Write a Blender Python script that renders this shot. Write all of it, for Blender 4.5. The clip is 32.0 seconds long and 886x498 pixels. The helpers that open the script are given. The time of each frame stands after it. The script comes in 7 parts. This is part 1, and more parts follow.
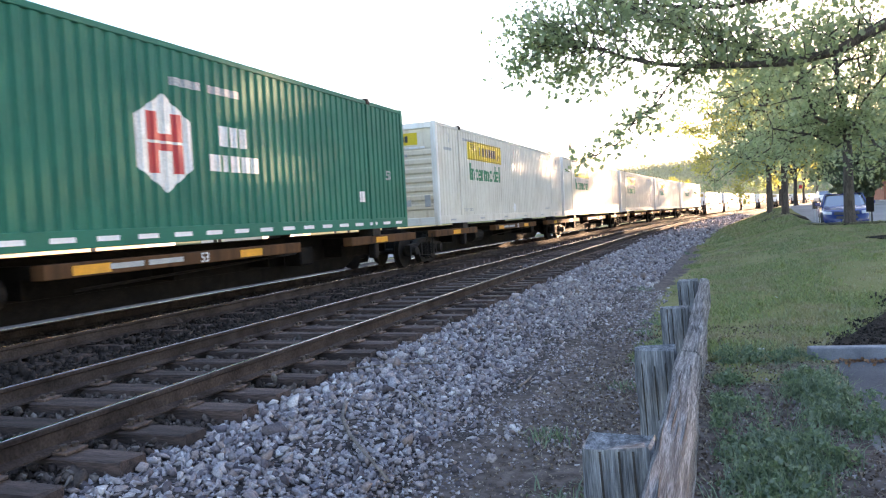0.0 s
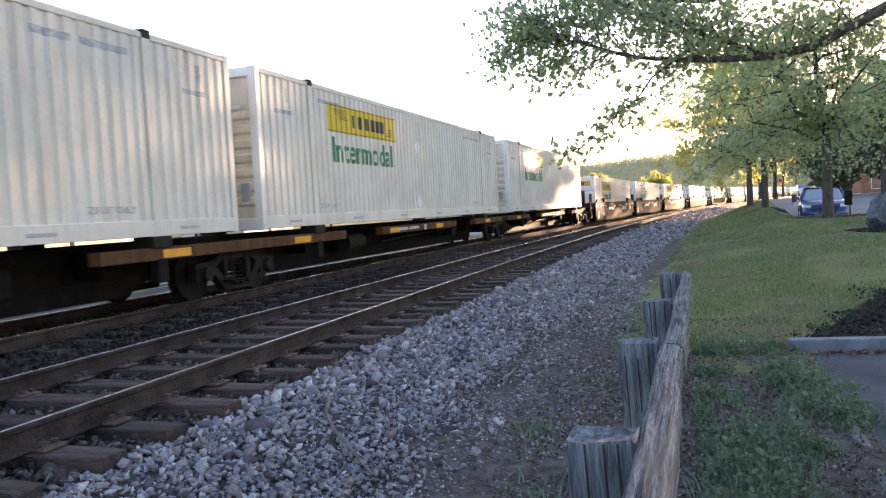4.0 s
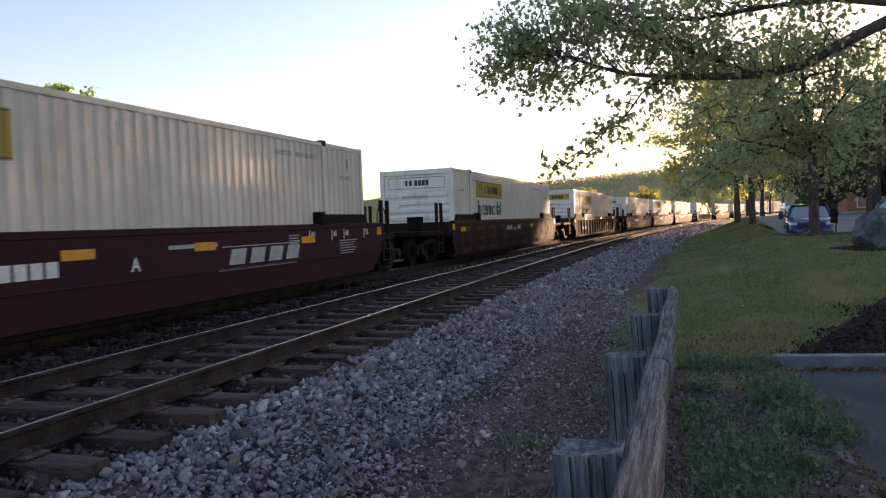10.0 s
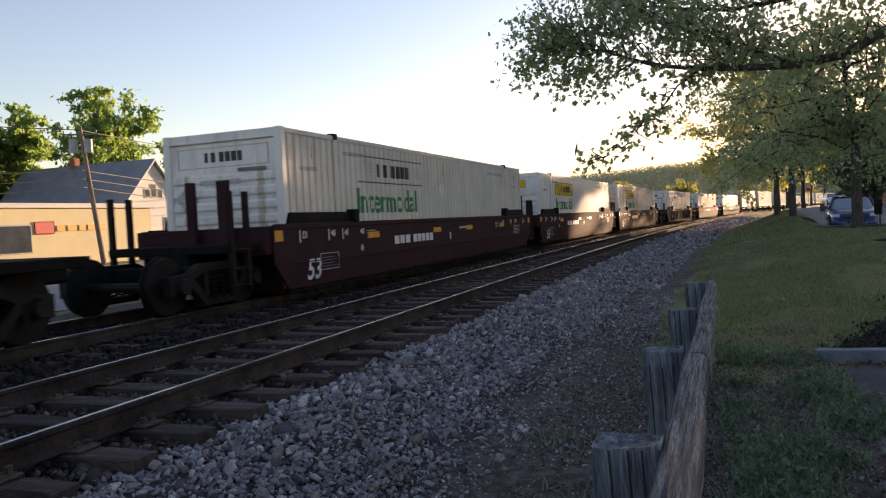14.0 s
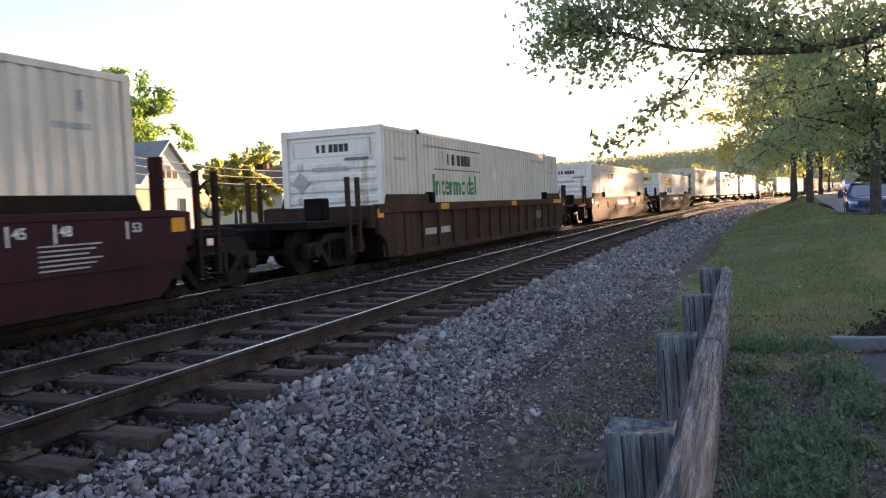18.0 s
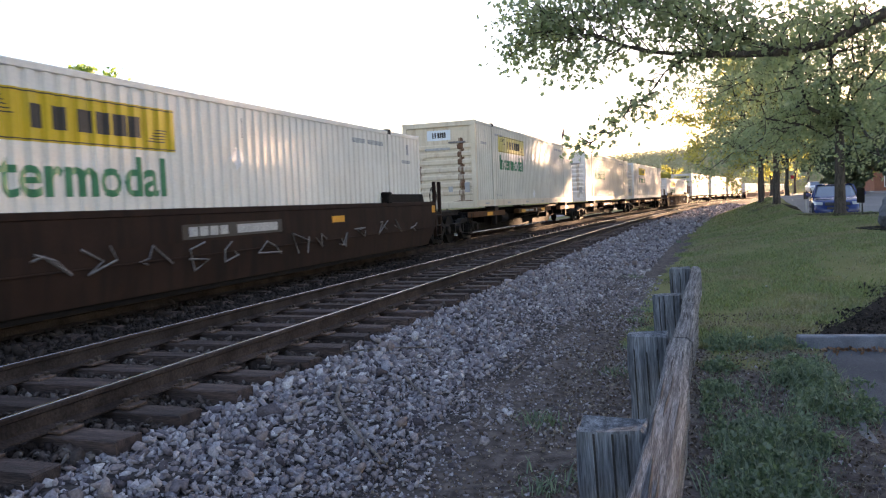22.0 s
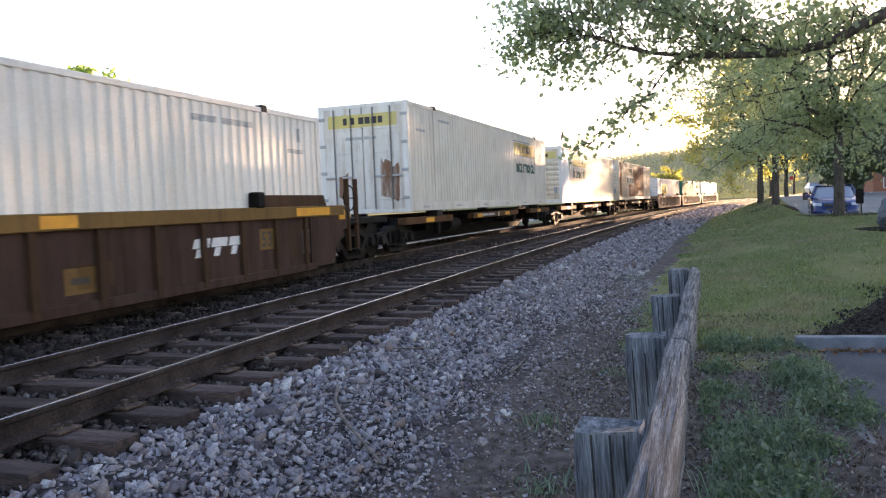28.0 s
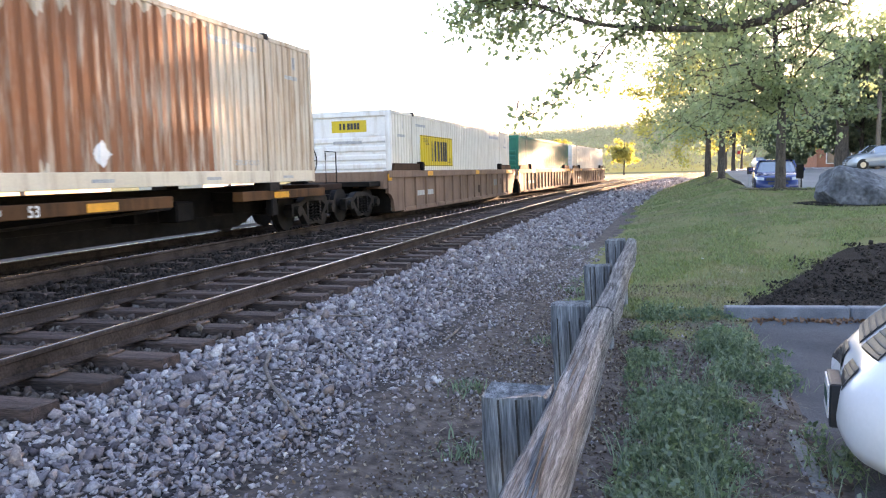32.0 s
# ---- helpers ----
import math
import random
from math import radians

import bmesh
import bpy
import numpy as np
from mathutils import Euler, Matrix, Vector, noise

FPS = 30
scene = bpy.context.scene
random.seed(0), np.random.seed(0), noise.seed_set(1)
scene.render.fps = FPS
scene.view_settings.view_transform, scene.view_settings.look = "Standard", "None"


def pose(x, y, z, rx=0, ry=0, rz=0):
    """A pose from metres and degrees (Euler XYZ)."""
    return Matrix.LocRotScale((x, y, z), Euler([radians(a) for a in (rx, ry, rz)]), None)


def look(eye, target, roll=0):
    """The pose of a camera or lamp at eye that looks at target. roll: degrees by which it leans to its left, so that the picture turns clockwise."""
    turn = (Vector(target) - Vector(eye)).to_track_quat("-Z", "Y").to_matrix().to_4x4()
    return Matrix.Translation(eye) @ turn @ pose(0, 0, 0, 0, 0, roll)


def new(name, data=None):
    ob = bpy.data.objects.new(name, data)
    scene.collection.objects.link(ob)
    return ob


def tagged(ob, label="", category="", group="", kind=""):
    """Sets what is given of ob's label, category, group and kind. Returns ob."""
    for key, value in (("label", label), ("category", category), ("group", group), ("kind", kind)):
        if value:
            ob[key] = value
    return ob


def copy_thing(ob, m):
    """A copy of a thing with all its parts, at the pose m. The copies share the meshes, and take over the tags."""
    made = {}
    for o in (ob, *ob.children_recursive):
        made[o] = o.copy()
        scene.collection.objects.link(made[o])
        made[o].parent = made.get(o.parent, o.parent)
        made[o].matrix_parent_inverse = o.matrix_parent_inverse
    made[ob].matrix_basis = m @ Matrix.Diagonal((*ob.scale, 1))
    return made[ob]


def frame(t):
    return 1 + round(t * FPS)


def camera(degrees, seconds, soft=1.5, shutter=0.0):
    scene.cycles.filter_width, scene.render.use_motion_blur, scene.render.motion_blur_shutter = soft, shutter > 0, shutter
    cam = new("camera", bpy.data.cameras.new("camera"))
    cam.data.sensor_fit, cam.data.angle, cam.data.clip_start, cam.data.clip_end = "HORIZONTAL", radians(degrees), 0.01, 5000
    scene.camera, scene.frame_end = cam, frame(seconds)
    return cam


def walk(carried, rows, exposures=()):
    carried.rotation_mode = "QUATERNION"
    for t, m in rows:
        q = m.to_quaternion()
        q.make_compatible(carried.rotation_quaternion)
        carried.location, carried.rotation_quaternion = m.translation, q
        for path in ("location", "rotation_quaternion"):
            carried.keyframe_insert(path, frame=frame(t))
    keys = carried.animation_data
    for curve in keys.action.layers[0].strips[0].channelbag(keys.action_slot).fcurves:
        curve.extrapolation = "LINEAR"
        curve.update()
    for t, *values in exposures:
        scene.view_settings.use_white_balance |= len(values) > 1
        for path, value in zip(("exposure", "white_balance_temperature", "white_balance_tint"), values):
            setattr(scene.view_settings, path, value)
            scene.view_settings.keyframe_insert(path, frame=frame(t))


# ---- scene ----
# The rails' tops are z = 0, the near track runs along +y, trains drive on the far track towards -y.
EYE = 1.212
cam = camera(60.65, 32.0, soft=1.15, shutter=0.12)
WALK = [  # seconds, shift of the eye in x, y, z, then yaw, pitch, roll
    (0, 0.006, 0.025, 0.001, 19.83, -2.26, 2.99),
    (0.5, 0.006, 0.022, 0.001, 19.78, -2.38, 2.97),
    (1, 0.007, 0.023, -0.001, 19.78, -2.61, 3.08),
    (1.5, 0.005, 0.025, 0.000, 19.76, -2.90, 3.20),
    (2, 0.002, 0.027, 0.001, 19.69, -2.92, 3.15),
    (2.5, 0.001, 0.028, -0.001, 19.67, -3.07, 3.07),
    (3, -0.002, 0.029, 0.002, 19.27, -3.13, 3.14),
    (3.5, -0.005, 0.037, 0.001, 18.56, -2.93, 3.04),
    (5.5, -0.002, 0.027, 0.000, 18.52, -2.59, 3.02),
    (6, -0.002, 0.023, -0.001, 19.04, -2.29, 2.91),
    (6.5, -0.001, 0.022, -0.001, 19.14, -2.46, 2.68),
    (7, 0.005, 0.022, -0.004, 18.89, -2.66, 2.61),
    (7.5, 0.002, 0.033, -0.005, 18.42, -2.32, 3.07),
    (8, 0.005, 0.035, -0.006, 17.83, -2.08, 3.34),
    (8.5, -0.002, 0.044, -0.007, 17.74, -1.94, 3.26),
    (9, -0.007, 0.039, -0.004, 17.62, -2.13, 3.05),
    (9.5, -0.007, 0.033, -0.006, 17.61, -2.37, 2.71),
    (10, -0.000, 0.026, -0.003, 17.72, -1.92, 2.20),
    (10.5, 0.002, 0.008, 0.001, 18.36, -0.35, 2.10),
    (11, 0.007, -0.011, 0.000, 19.01, 0.49, 2.10),
    (11.5, 0.010, -0.038, 0.004, 19.08, 1.26, 2.19),
    (12, 0.009, -0.044, 0.005, 19.43, 0.63, 2.42),
    (12.5, 0.005, -0.034, 0.006, 19.51, 0.07, 2.58),
    (13, 0.000, -0.022, 0.003, 19.49, -0.63, 2.63),
    (13.5, 0.004, -0.025, 0.005, 19.73, -2.00, 2.71),
    (14, 0.001, -0.024, 0.002, 20.30, -2.12, 2.83),
    (14.5, -0.003, -0.021, 0.002, 20.26, -1.67, 2.68),
    (16.5, 0.002, -0.021, 0.002, 20.43, -2.48, 3.16),
    (17, 0.002, -0.029, 0.006, 20.83, -2.49, 2.78),
    (17.5, -0.002, -0.026, 0.003, 21.39, -2.65, 2.49),
    (18, -0.007, -0.019, 0.002, 21.32, -3.33, 2.34),
    (18.5, -0.007, -0.024, 0.002, 21.43, -3.31, 2.37),
    (19, -0.002, -0.026, 0.001, 21.44, -3.26, 2.44),
    (19.5, 0.000, -0.025, 0.003, 21.38, -3.27, 2.51),
    (20, -0.002, -0.024, -0.000, 21.17, -3.24, 2.94),
    (20.5, -0.008, -0.024, 0.001, 20.69, -3.09, 3.18),
    (21, -0.008, -0.022, 0.000, 20.17, -3.32, 1.74),
    (21.5, -0.007, -0.021, 0.002, 19.50, -3.53, 2.05),
    (22, -0.010, -0.016, -0.002, 19.24, -3.38, 2.24),
    (22.5, -0.009, 0.012, -0.005, 19.16, -2.75, 2.33),
    (23, -0.004, 0.004, -0.000, 19.00, -2.08, 2.31),
    (23.5, 0.000, 0.005, -0.002, 19.19, -2.27, 2.62),
    (24, -0.001, 0.003, -0.003, 19.35, -2.44, 2.89),
    (24.5, 0.000, 0.001, 0.002, 19.71, -2.81, 2.88),
    (25, -0.001, 0.002, 0.000, 20.04, -3.28, 2.89),
    (25.5, -0.005, 0.001, 0.001, 20.00, -3.46, 2.71),
    (27.5, -0.013, -0.018, -0.002, 19.53, -3.43, 1.94),
    (28, -0.002, -0.014, -0.002, 19.20, -3.32, 2.23),
    (28.5, 0.007, -0.015, -0.000, 18.78, -3.41, 2.43),
    (29, 0.014, -0.012, -0.003, 18.45, -3.73, 2.45),
    (29.5, 0.017, -0.004, -0.007, 17.14, -4.88, 1.70),
    (30, 0.014, 0.000, -0.006, 16.27, -4.86, 1.63),
    (30.5, 0.011, -0.012, -0.002, 16.21, -4.40, 1.94),
    (31, 0.006, -0.020, -0.006, 15.97, -4.21, 2.18),
    (31.5, 0.011, -0.025, -0.012, 13.85, -4.80, 0.77),
    (32, 0.167, 0.035, -0.016, 15.84, -5.76, 1.30),
]
EXPOSURE = [(t, s, 7150 if t < 5 else 7450, 31 if t < 5 else 34) for t, s in ((0, 3.17), (1, 2.90), (3.5, 2.84), (5.5, 2.63), (6.5, 2.48), (7.5, 2.07), (9, 1.80), (10, 1.60), (10.6, 0.82), (11.2, 0.45), (12, 0.45), (13, 0.85), (14, 1.32), (14.5, 1.35), (16.5, 1.82), (18, 2.15), (20, 2.15), (22, 2.40), (23, 2.30), (24, 2.56), (25, 2.78), (25.5, 2.80), (27.5, 2.62), (28, 2.65), (29, 2.90), (30, 3.04), (31, 3.13), (32, 3.38))]
walk(cam, [(t, pose(x, y, EYE + z, 90 + p, r, a)) for t, x, y, z, a, p, r in WALK], EXPOSURE)

# ---------------------------------------------------------------- light
SUN_AZ, SUN_EL = 16.8, 5.3   # degrees right of +y, degrees above the horizon
world = bpy.data.worlds.new("world")
scene.world = world
world.use_nodes = True
wn = world.node_tree.nodes
sky = wn.new("ShaderNodeTexSky")
sky.sky_type = "NISHITA"
sky.sun_disc = False
sky.sun_elevation = radians(SUN_EL)
sky.sun_rotation = radians(SUN_AZ)
sky.air_density, sky.dust_density, sky.ozone_density = 1.0, 0.5, 2.0
wn["Background"].inputs["Strength"].default_value = 0.15
world.node_tree.links.new(sky.outputs["Color"], wn["Background"].inputs["Color"])
sun = new("sun", bpy.data.lights.new("sun", "SUN"))
sun.data.energy, sun.data.angle, sun.data.color = 4.0, radians(0.7), (1.0, 0.76, 0.46)
sa, se = radians(SUN_AZ), radians(SUN_EL)
SUNDIR = Vector((math.sin(sa) * math.cos(se), math.cos(sa) * math.cos(se), math.sin(se)))
sun.matrix_world = look(SUNDIR * 300, (0, 0, 0))


# ---------------------------------------------------------------- materials
def surf(name, c1, c2, scale=6.0, rough=0.7, bump=0.0, metal=0.0, fine=40.0, stretch=(1, 1, 1), fine_amount=0.35, rand=0.0, space="Object", spec=0.5):
    """A procedural surface: two colours mixed by broad noise, darkened by fine grain, with relief."""
    m = bpy.data.materials.new(name)
    m.use_nodes = True
    n, l = m.node_tree.nodes, m.node_tree.links
    b = n["Principled BSDF"]
    co = n.new("ShaderNodeTexCoord")
    mp = n.new("ShaderNodeMapping")
    mp.inputs["Scale"].default_value = stretch
    l.new(co.outputs[space], mp.inputs["Vector"])
    n1 = n.new("ShaderNodeTexNoise")
    n1.inputs["Scale"].default_value, n1.inputs["Detail"].default_value = scale, 4.0
    l.new(mp.outputs["Vector"], n1.inputs["Vector"])
    n2 = n.new("ShaderNodeTexNoise")
    n2.inputs["Scale"].default_value, n2.inputs["Detail"].default_value = fine, 3.0
    l.new(mp.outputs["Vector"], n2.inputs["Vector"])
    r1 = n.new("ShaderNodeValToRGB")
    r1.color_ramp.elements[0].position, r1.color_ramp.elements[1].position = 0.35, 0.65
    r1.color_ramp.elements[0].color, r1.color_ramp.elements[1].color = (*c1, 1), (*c2, 1)
    l.new(n1.outputs["Fac"], r1.inputs["Fac"])
    r2 = n.new("ShaderNodeMapRange")
    r2.inputs["From Min"].default_value, r2.inputs["From Max"].default_value = 0.3, 0.7
    r2.inputs["To Min"].default_value, r2.inputs["To Max"].default_value = 1 - fine_amount, 1 + fine_amount
    l.new(n2.outputs["Fac"], r2.inputs["Value"])
    mul = n.new("ShaderNodeVectorMath")
    mul.operation = "SCALE"
    l.new(r1.outputs["Color"], mul.inputs[0])
    scale_from = r2.outputs["Result"]
    if rand:
        oi = n.new("ShaderNodeObjectInfo")
        rr = n.new("ShaderNodeMapRange")
        rr.inputs["To Min"].default_value, rr.inputs["To Max"].default_value = 1 - rand, 1 + rand
        l.new(oi.outputs["Random"], rr.inputs["Value"])
        mm = n.new("ShaderNodeMath")
        mm.operation = "MULTIPLY"
        l.new(scale_from, mm.inputs[0])
        l.new(rr.outputs["Result"], mm.inputs[1])
        scale_from = mm.outputs["Value"]
    l.new(scale_from, mul.inputs["Scale"])
    l.new(mul.outputs["Vector"], b.inputs["Base Color"])
    b.inputs["Roughness"].default_value, b.inputs["Metallic"].default_value = rough, metal
    b.inputs["Specular IOR Level"].default_value = spec
    if bump:
        bp = n.new("ShaderNodeBump")
        bp.inputs["Strength"].default_value, bp.inputs["Distance"].default_value = min(1.0, bump), 0.02
        l.new(n2.outputs["Fac"], bp.inputs["Height"])
        l.new(bp.outputs["Normal"], b.inputs["Normal"])
    return m


def leafy(name, c1, c2, through_light=0.45, lit1=None, lit2=None, gloss=0.10, dry=None):
    """Leaves: a diffuse and a translucent half, each leaf of its own tone; lit1 and lit2 are the tones of the light let through, dry a tone of worn patches."""
    m = bpy.data.materials.new(name)
    m.use_nodes = True
    n, l = m.node_tree.nodes, m.node_tree.links
    n.remove(n["Principled BSDF"])
    ge = n.new("ShaderNodeNewGeometry")
    r = n.new("ShaderNodeValToRGB")
    r.color_ramp.elements[0].color, r.color_ramp.elements[1].color = (*c1, 1), (*c2, 1)
    l.new(ge.outputs["Random Per Island"], r.inputs["Fac"])
    d, t, x = n.new("ShaderNodeBsdfDiffuse"), n.new("ShaderNodeBsdfTranslucent"), n.new("ShaderNodeMixShader")
    g = n.new("ShaderNodeBsdfGlossy")
    g.inputs["Roughness"].default_value = 0.45
    x2 = n.new("ShaderNodeMixShader")
    x2.inputs["Fac"].default_value = gloss
    tone, lit = r.outputs["Color"], r.outputs["Color"]
    if lit1:
        r2 = n.new("ShaderNodeValToRGB")
        r2.color_ramp.elements[0].color, r2.color_ramp.elements[1].color = (*lit1, 1), (*lit2, 1)
        l.new(ge.outputs["Random Per Island"], r2.inputs["Fac"])
        lit = r2.outputs["Color"]
    if dry:
        co, ns, rg = n.new("ShaderNodeTexCoord"), n.new("ShaderNodeTexNoise"), n.new("ShaderNodeMapRange")
        ns.inputs["Scale"].default_value, ns.inputs["Detail"].default_value = 0.9, 6.0
        l.new(co.outputs["Object"], ns.inputs["Vector"])
        rg.inputs["From Min"].default_value, rg.inputs["From Max"].default_value = 0.47, 0.66
        l.new(ns.outputs["Fac"], rg.inputs["Value"])
        mx = n.new("ShaderNodeMix")
        mx.data_type = "RGBA"
        l.new(rg.outputs["Result"], mx.inputs["Factor"])
        l.new(tone, mx.inputs["A"])
        mx.inputs["B"].default_value = (*dry, 1)
        tone = lit = mx.outputs["Result"]
    l.new(tone, d.inputs["Color"])
    l.new(lit, t.inputs["Color"])
    x.inputs["Fac"].default_value = through_light
    l.new(d.outputs["BSDF"], x.inputs[1])
    l.new(t.outputs["BSDF"], x.inputs[2])
    l.new(x.outputs["Shader"], x2.inputs[1])
    l.new(g.outputs["BSDF"], x2.inputs[2])
    l.new(x2.outputs["Shader"], n["Material Output"].inputs["Surface"])
    return m


def islands(name, cols, rough=0.8, fine=60.0, amount=0.3):
    """Many small pieces in one mesh, each with its own colour out of a few."""
    m = surf(name, cols[0], cols[1], 20, rough, 0.3, fine=fine, fine_amount=amount, spec=0.2)
    n, l = m.node_tree.nodes, m.node_tree.links
    ge = n.new("ShaderNodeNewGeometry")
    r = n.new("ShaderNodeValToRGB")
    r.color_ramp.interpolation = "LINEAR"
    e = r.color_ramp.elements
    e[0].color, e[1].color = (*cols[0], 1), (*cols[-1], 1)
    for i, c in enumerate(cols[1:-1]):
        k = e.new((i + 1) / (len(cols) - 1))
        k.color = (*c, 1)
    l.new(ge.outputs["Random Per Island"], r.inputs["Fac"])
    mul = next(x for x in n if x.bl_idname == "ShaderNodeVectorMath")
    l.new(r.outputs["Color"], mul.inputs[0])
    return m


def grimed(name, paint, paint2, grime, rough=0.55, amount=0.5, low=0.0, rust=None, zones=(), spec=0.3, axis="Y"):
    """Painted sheet steel with dirt that runs down in streaks; zones (y0, y1, z0, z1) are rusted through."""
    m = surf(name, paint, paint2, 1.3, rough, 0.05, fine=30, fine_amount=0.06, spec=spec)
    n, l = m.node_tree.nodes, m.node_tree.links
    b = n["Principled BSDF"]
    co = n.new("ShaderNodeTexCoord")
    mp = n.new("ShaderNodeMapping")
    mp.inputs["Scale"].default_value = (3.0, 3.0, 0.35)
    l.new(co.outputs["Object"], mp.inputs["Vector"])
    oi = n.new("ShaderNodeObjectInfo")
    ad = n.new("ShaderNodeVectorMath")
    ad.operation = "ADD"
    sc = n.new("ShaderNodeMath")
    sc.operation = "MULTIPLY"
    sc.inputs[1].default_value = 60.0
    l.new(oi.outputs["Random"], sc.inputs[0])
    l.new(mp.outputs["Vector"], ad.inputs[0])
    l.new(sc.outputs["Value"], ad.inputs[1])
    ns = n.new("ShaderNodeTexNoise")
    ns.inputs["Scale"].default_value, ns.inputs["Detail"].default_value, ns.inputs["Roughness"].default_value = 1.6, 6.0, 0.65
    l.new(ad.outputs["Vector"], ns.inputs["Vector"])
    rp = n.new("ShaderNodeMapRange")
    rp.inputs["From Min"].default_value, rp.inputs["From Max"].default_value = 0.5 - low, 0.78 - low
    rp.inputs["To Max"].default_value = amount
    l.new(ns.outputs["Fac"], rp.inputs["Value"])
    mix = n.new("ShaderNodeMix")
    mix.data_type = "RGBA"
    old = b.inputs["Base Color"].links[0].from_socket
    l.new(rp.outputs["Result"], mix.inputs["Factor"])
    l.new(old, mix.inputs["A"])
    mix.inputs["B"].default_value = (*grime, 1)
    out = mix.outputs["Result"]
    if zones:
        sep = n.new("ShaderNodeSeparateXYZ")
        l.new(co.outputs["Object"], sep.inputs["Vector"])
        total = None

        def math_node(op, a, c):
            k = n.new("ShaderNodeMath")
            k.operation = op
            for i, v in enumerate((a, c)):
                if isinstance(v, (int, float)):
                    k.inputs[i].default_value = v
                else:
                    l.new(v, k.inputs[i])
            return k.outputs["Value"]
        wob = n.new("ShaderNodeTexNoise")
        wob.inputs["Scale"].default_value = 1.1
        wob.inputs["Detail"].default_value = 5
        l.new(ad.outputs["Vector"], wob.inputs["Vector"])
        along = math_node("ADD", sep.outputs[axis], math_node("MULTIPLY", math_node("SUBTRACT", wob.outputs["Fac"], 0.5), 0.0 if axis == "Y" else 0.3))
        for y0, y1, z0, z1, soft_z in zones:
            inside = math_node("MULTIPLY", math_node("GREATER_THAN", along, y0), math_node("LESS_THAN", along, y1))
            zz = math_node("ADD", sep.outputs["Z"], math_node("MULTIPLY", math_node("SUBTRACT", wob.outputs["Fac"], 0.5), soft_z))
            inside = math_node("MULTIPLY", inside, math_node("MULTIPLY", math_node("GREATER_THAN", zz, z0), math_node("LESS_THAN", zz, z1)))
            total = inside if total is None else math_node("MAXIMUM", total, inside)
        wear = n.new("ShaderNodeMapRange")
        wear.inputs["From Min"].default_value, wear.inputs["From Max"].default_value = 0.3, 0.52
        wear.inputs["To Min"].default_value = 0.15
        l.new(ns.outputs["Fac"], wear.inputs["Value"])
        fac = math_node("MULTIPLY", total, wear.outputs["Result"])
        mx = n.new("ShaderNodeMix")
        mx.data_type = "RGBA"
        l.new(fac, mx.inputs["Factor"])
        l.new(out, mx.inputs["A"])
        mx.inputs["B"].default_value = (*rust, 1)
        out = mx.outputs["Result"]
    l.new(out, b.inputs["Base Color"])
    return m


M = {}
M["white"] = grimed("white_container_paint", (0.68, 0.642, 0.572), (0.60, 0.562, 0.498), (0.36, 0.29, 0.21), 0.65, 0.5)
M["clean_white"] = grimed("clean_white_container_paint", (0.77, 0.74, 0.69), (0.70, 0.67, 0.62), (0.48, 0.42, 0.35), 0.6, 0.4)
M["cream_side"] = grimed("cream_side_paint", (0.66, 0.64, 0.57), (0.58, 0.56, 0.50), (0.36, 0.30, 0.22), 0.55, 0.5)
M["white_roof"] = grimed("white_roof_paint", (0.62, 0.62, 0.6), (0.5, 0.5, 0.48), (0.3, 0.27, 0.22), 0.6, 0.5)
M["white_end"] = grimed("white_end_paint", (0.74, 0.73, 0.71), (0.66, 0.65, 0.63), (0.36, 0.27, 0.18), 0.5, 0.6)
M["cream"] = grimed("cream_end_paint", (0.68, 0.60, 0.48), (0.60, 0.52, 0.40), (0.24, 0.13, 0.07), 0.6, 0.6, -0.02)
M["cream_stained"] = grimed("rust_streaked_end_paint", (0.66, 0.58, 0.46), (0.58, 0.50, 0.38), (0.26, 0.15, 0.08), 0.6, 0.6, 0.0, rust=(0.13, 0.062, 0.035),
                            zones=((0.66, 0.84, 0.1, 2.3, 0.4), (-0.80, -0.70, 0.1, 1.5, 0.5), (0.45, 1.3, 0.0, 0.24, 0.2)), axis="X")
M["white_stained"] = grimed("grime_streaked_end_paint", (0.74, 0.73, 0.71), (0.66, 0.65, 0.63), (0.36, 0.27, 0.18), 0.5, 0.6, rust=(0.45, 0.39, 0.32),
                            zones=((0.74, 0.90, 0.1, 2.2, 0.4), (-0.90, -0.78, 0.1, 0.9, 0.5)), axis="X")
M["door_paint"] = grimed("rust_marked_door_paint", (0.70, 0.68, 0.64), (0.62, 0.60, 0.56), (0.30, 0.20, 0.13), 0.6, 0.7, 0.02, rust=(0.20, 0.10, 0.06), zones=((0.45, 1.0, 0.35, 1.25, 1.2), (-0.75, -0.5, 0.5, 1.0, 0.8)), axis="X")
M["bar_steel"] = surf("dull_bar_steel", (0.10, 0.10, 0.105), (0.16, 0.155, 0.15), 5, 0.6, 0.1, fine_amount=0.3)
M["pale_blue"] = surf("pale_blue_paint", (0.62, 0.70, 0.76), (0.56, 0.64, 0.71), 2, 0.5, 0.05, fine_amount=0.08)
M["rusty"] = grimed("rusted_container_paint", (0.64, 0.56, 0.46), (0.56, 0.47, 0.37), (0.34, 0.20, 0.11), 0.7, 0.9, 0.08, rust=(0.27, 0.105, 0.050),
                    zones=((0.12, 1.2, 0.0, 2.8, 0.3), (4.4, 6.5, 0.0, 1.15, 0.7), (6.5, 9.0, 0.0, 2.35, 2.2), (9.0, 12.2, 0.0, 2.7, 0.9)))
M["green"] = grimed("green_container_paint", (0.006, 0.150, 0.100), (0.005, 0.125, 0.084), (0.02, 0.17, 0.12), 0.7, 0.35)
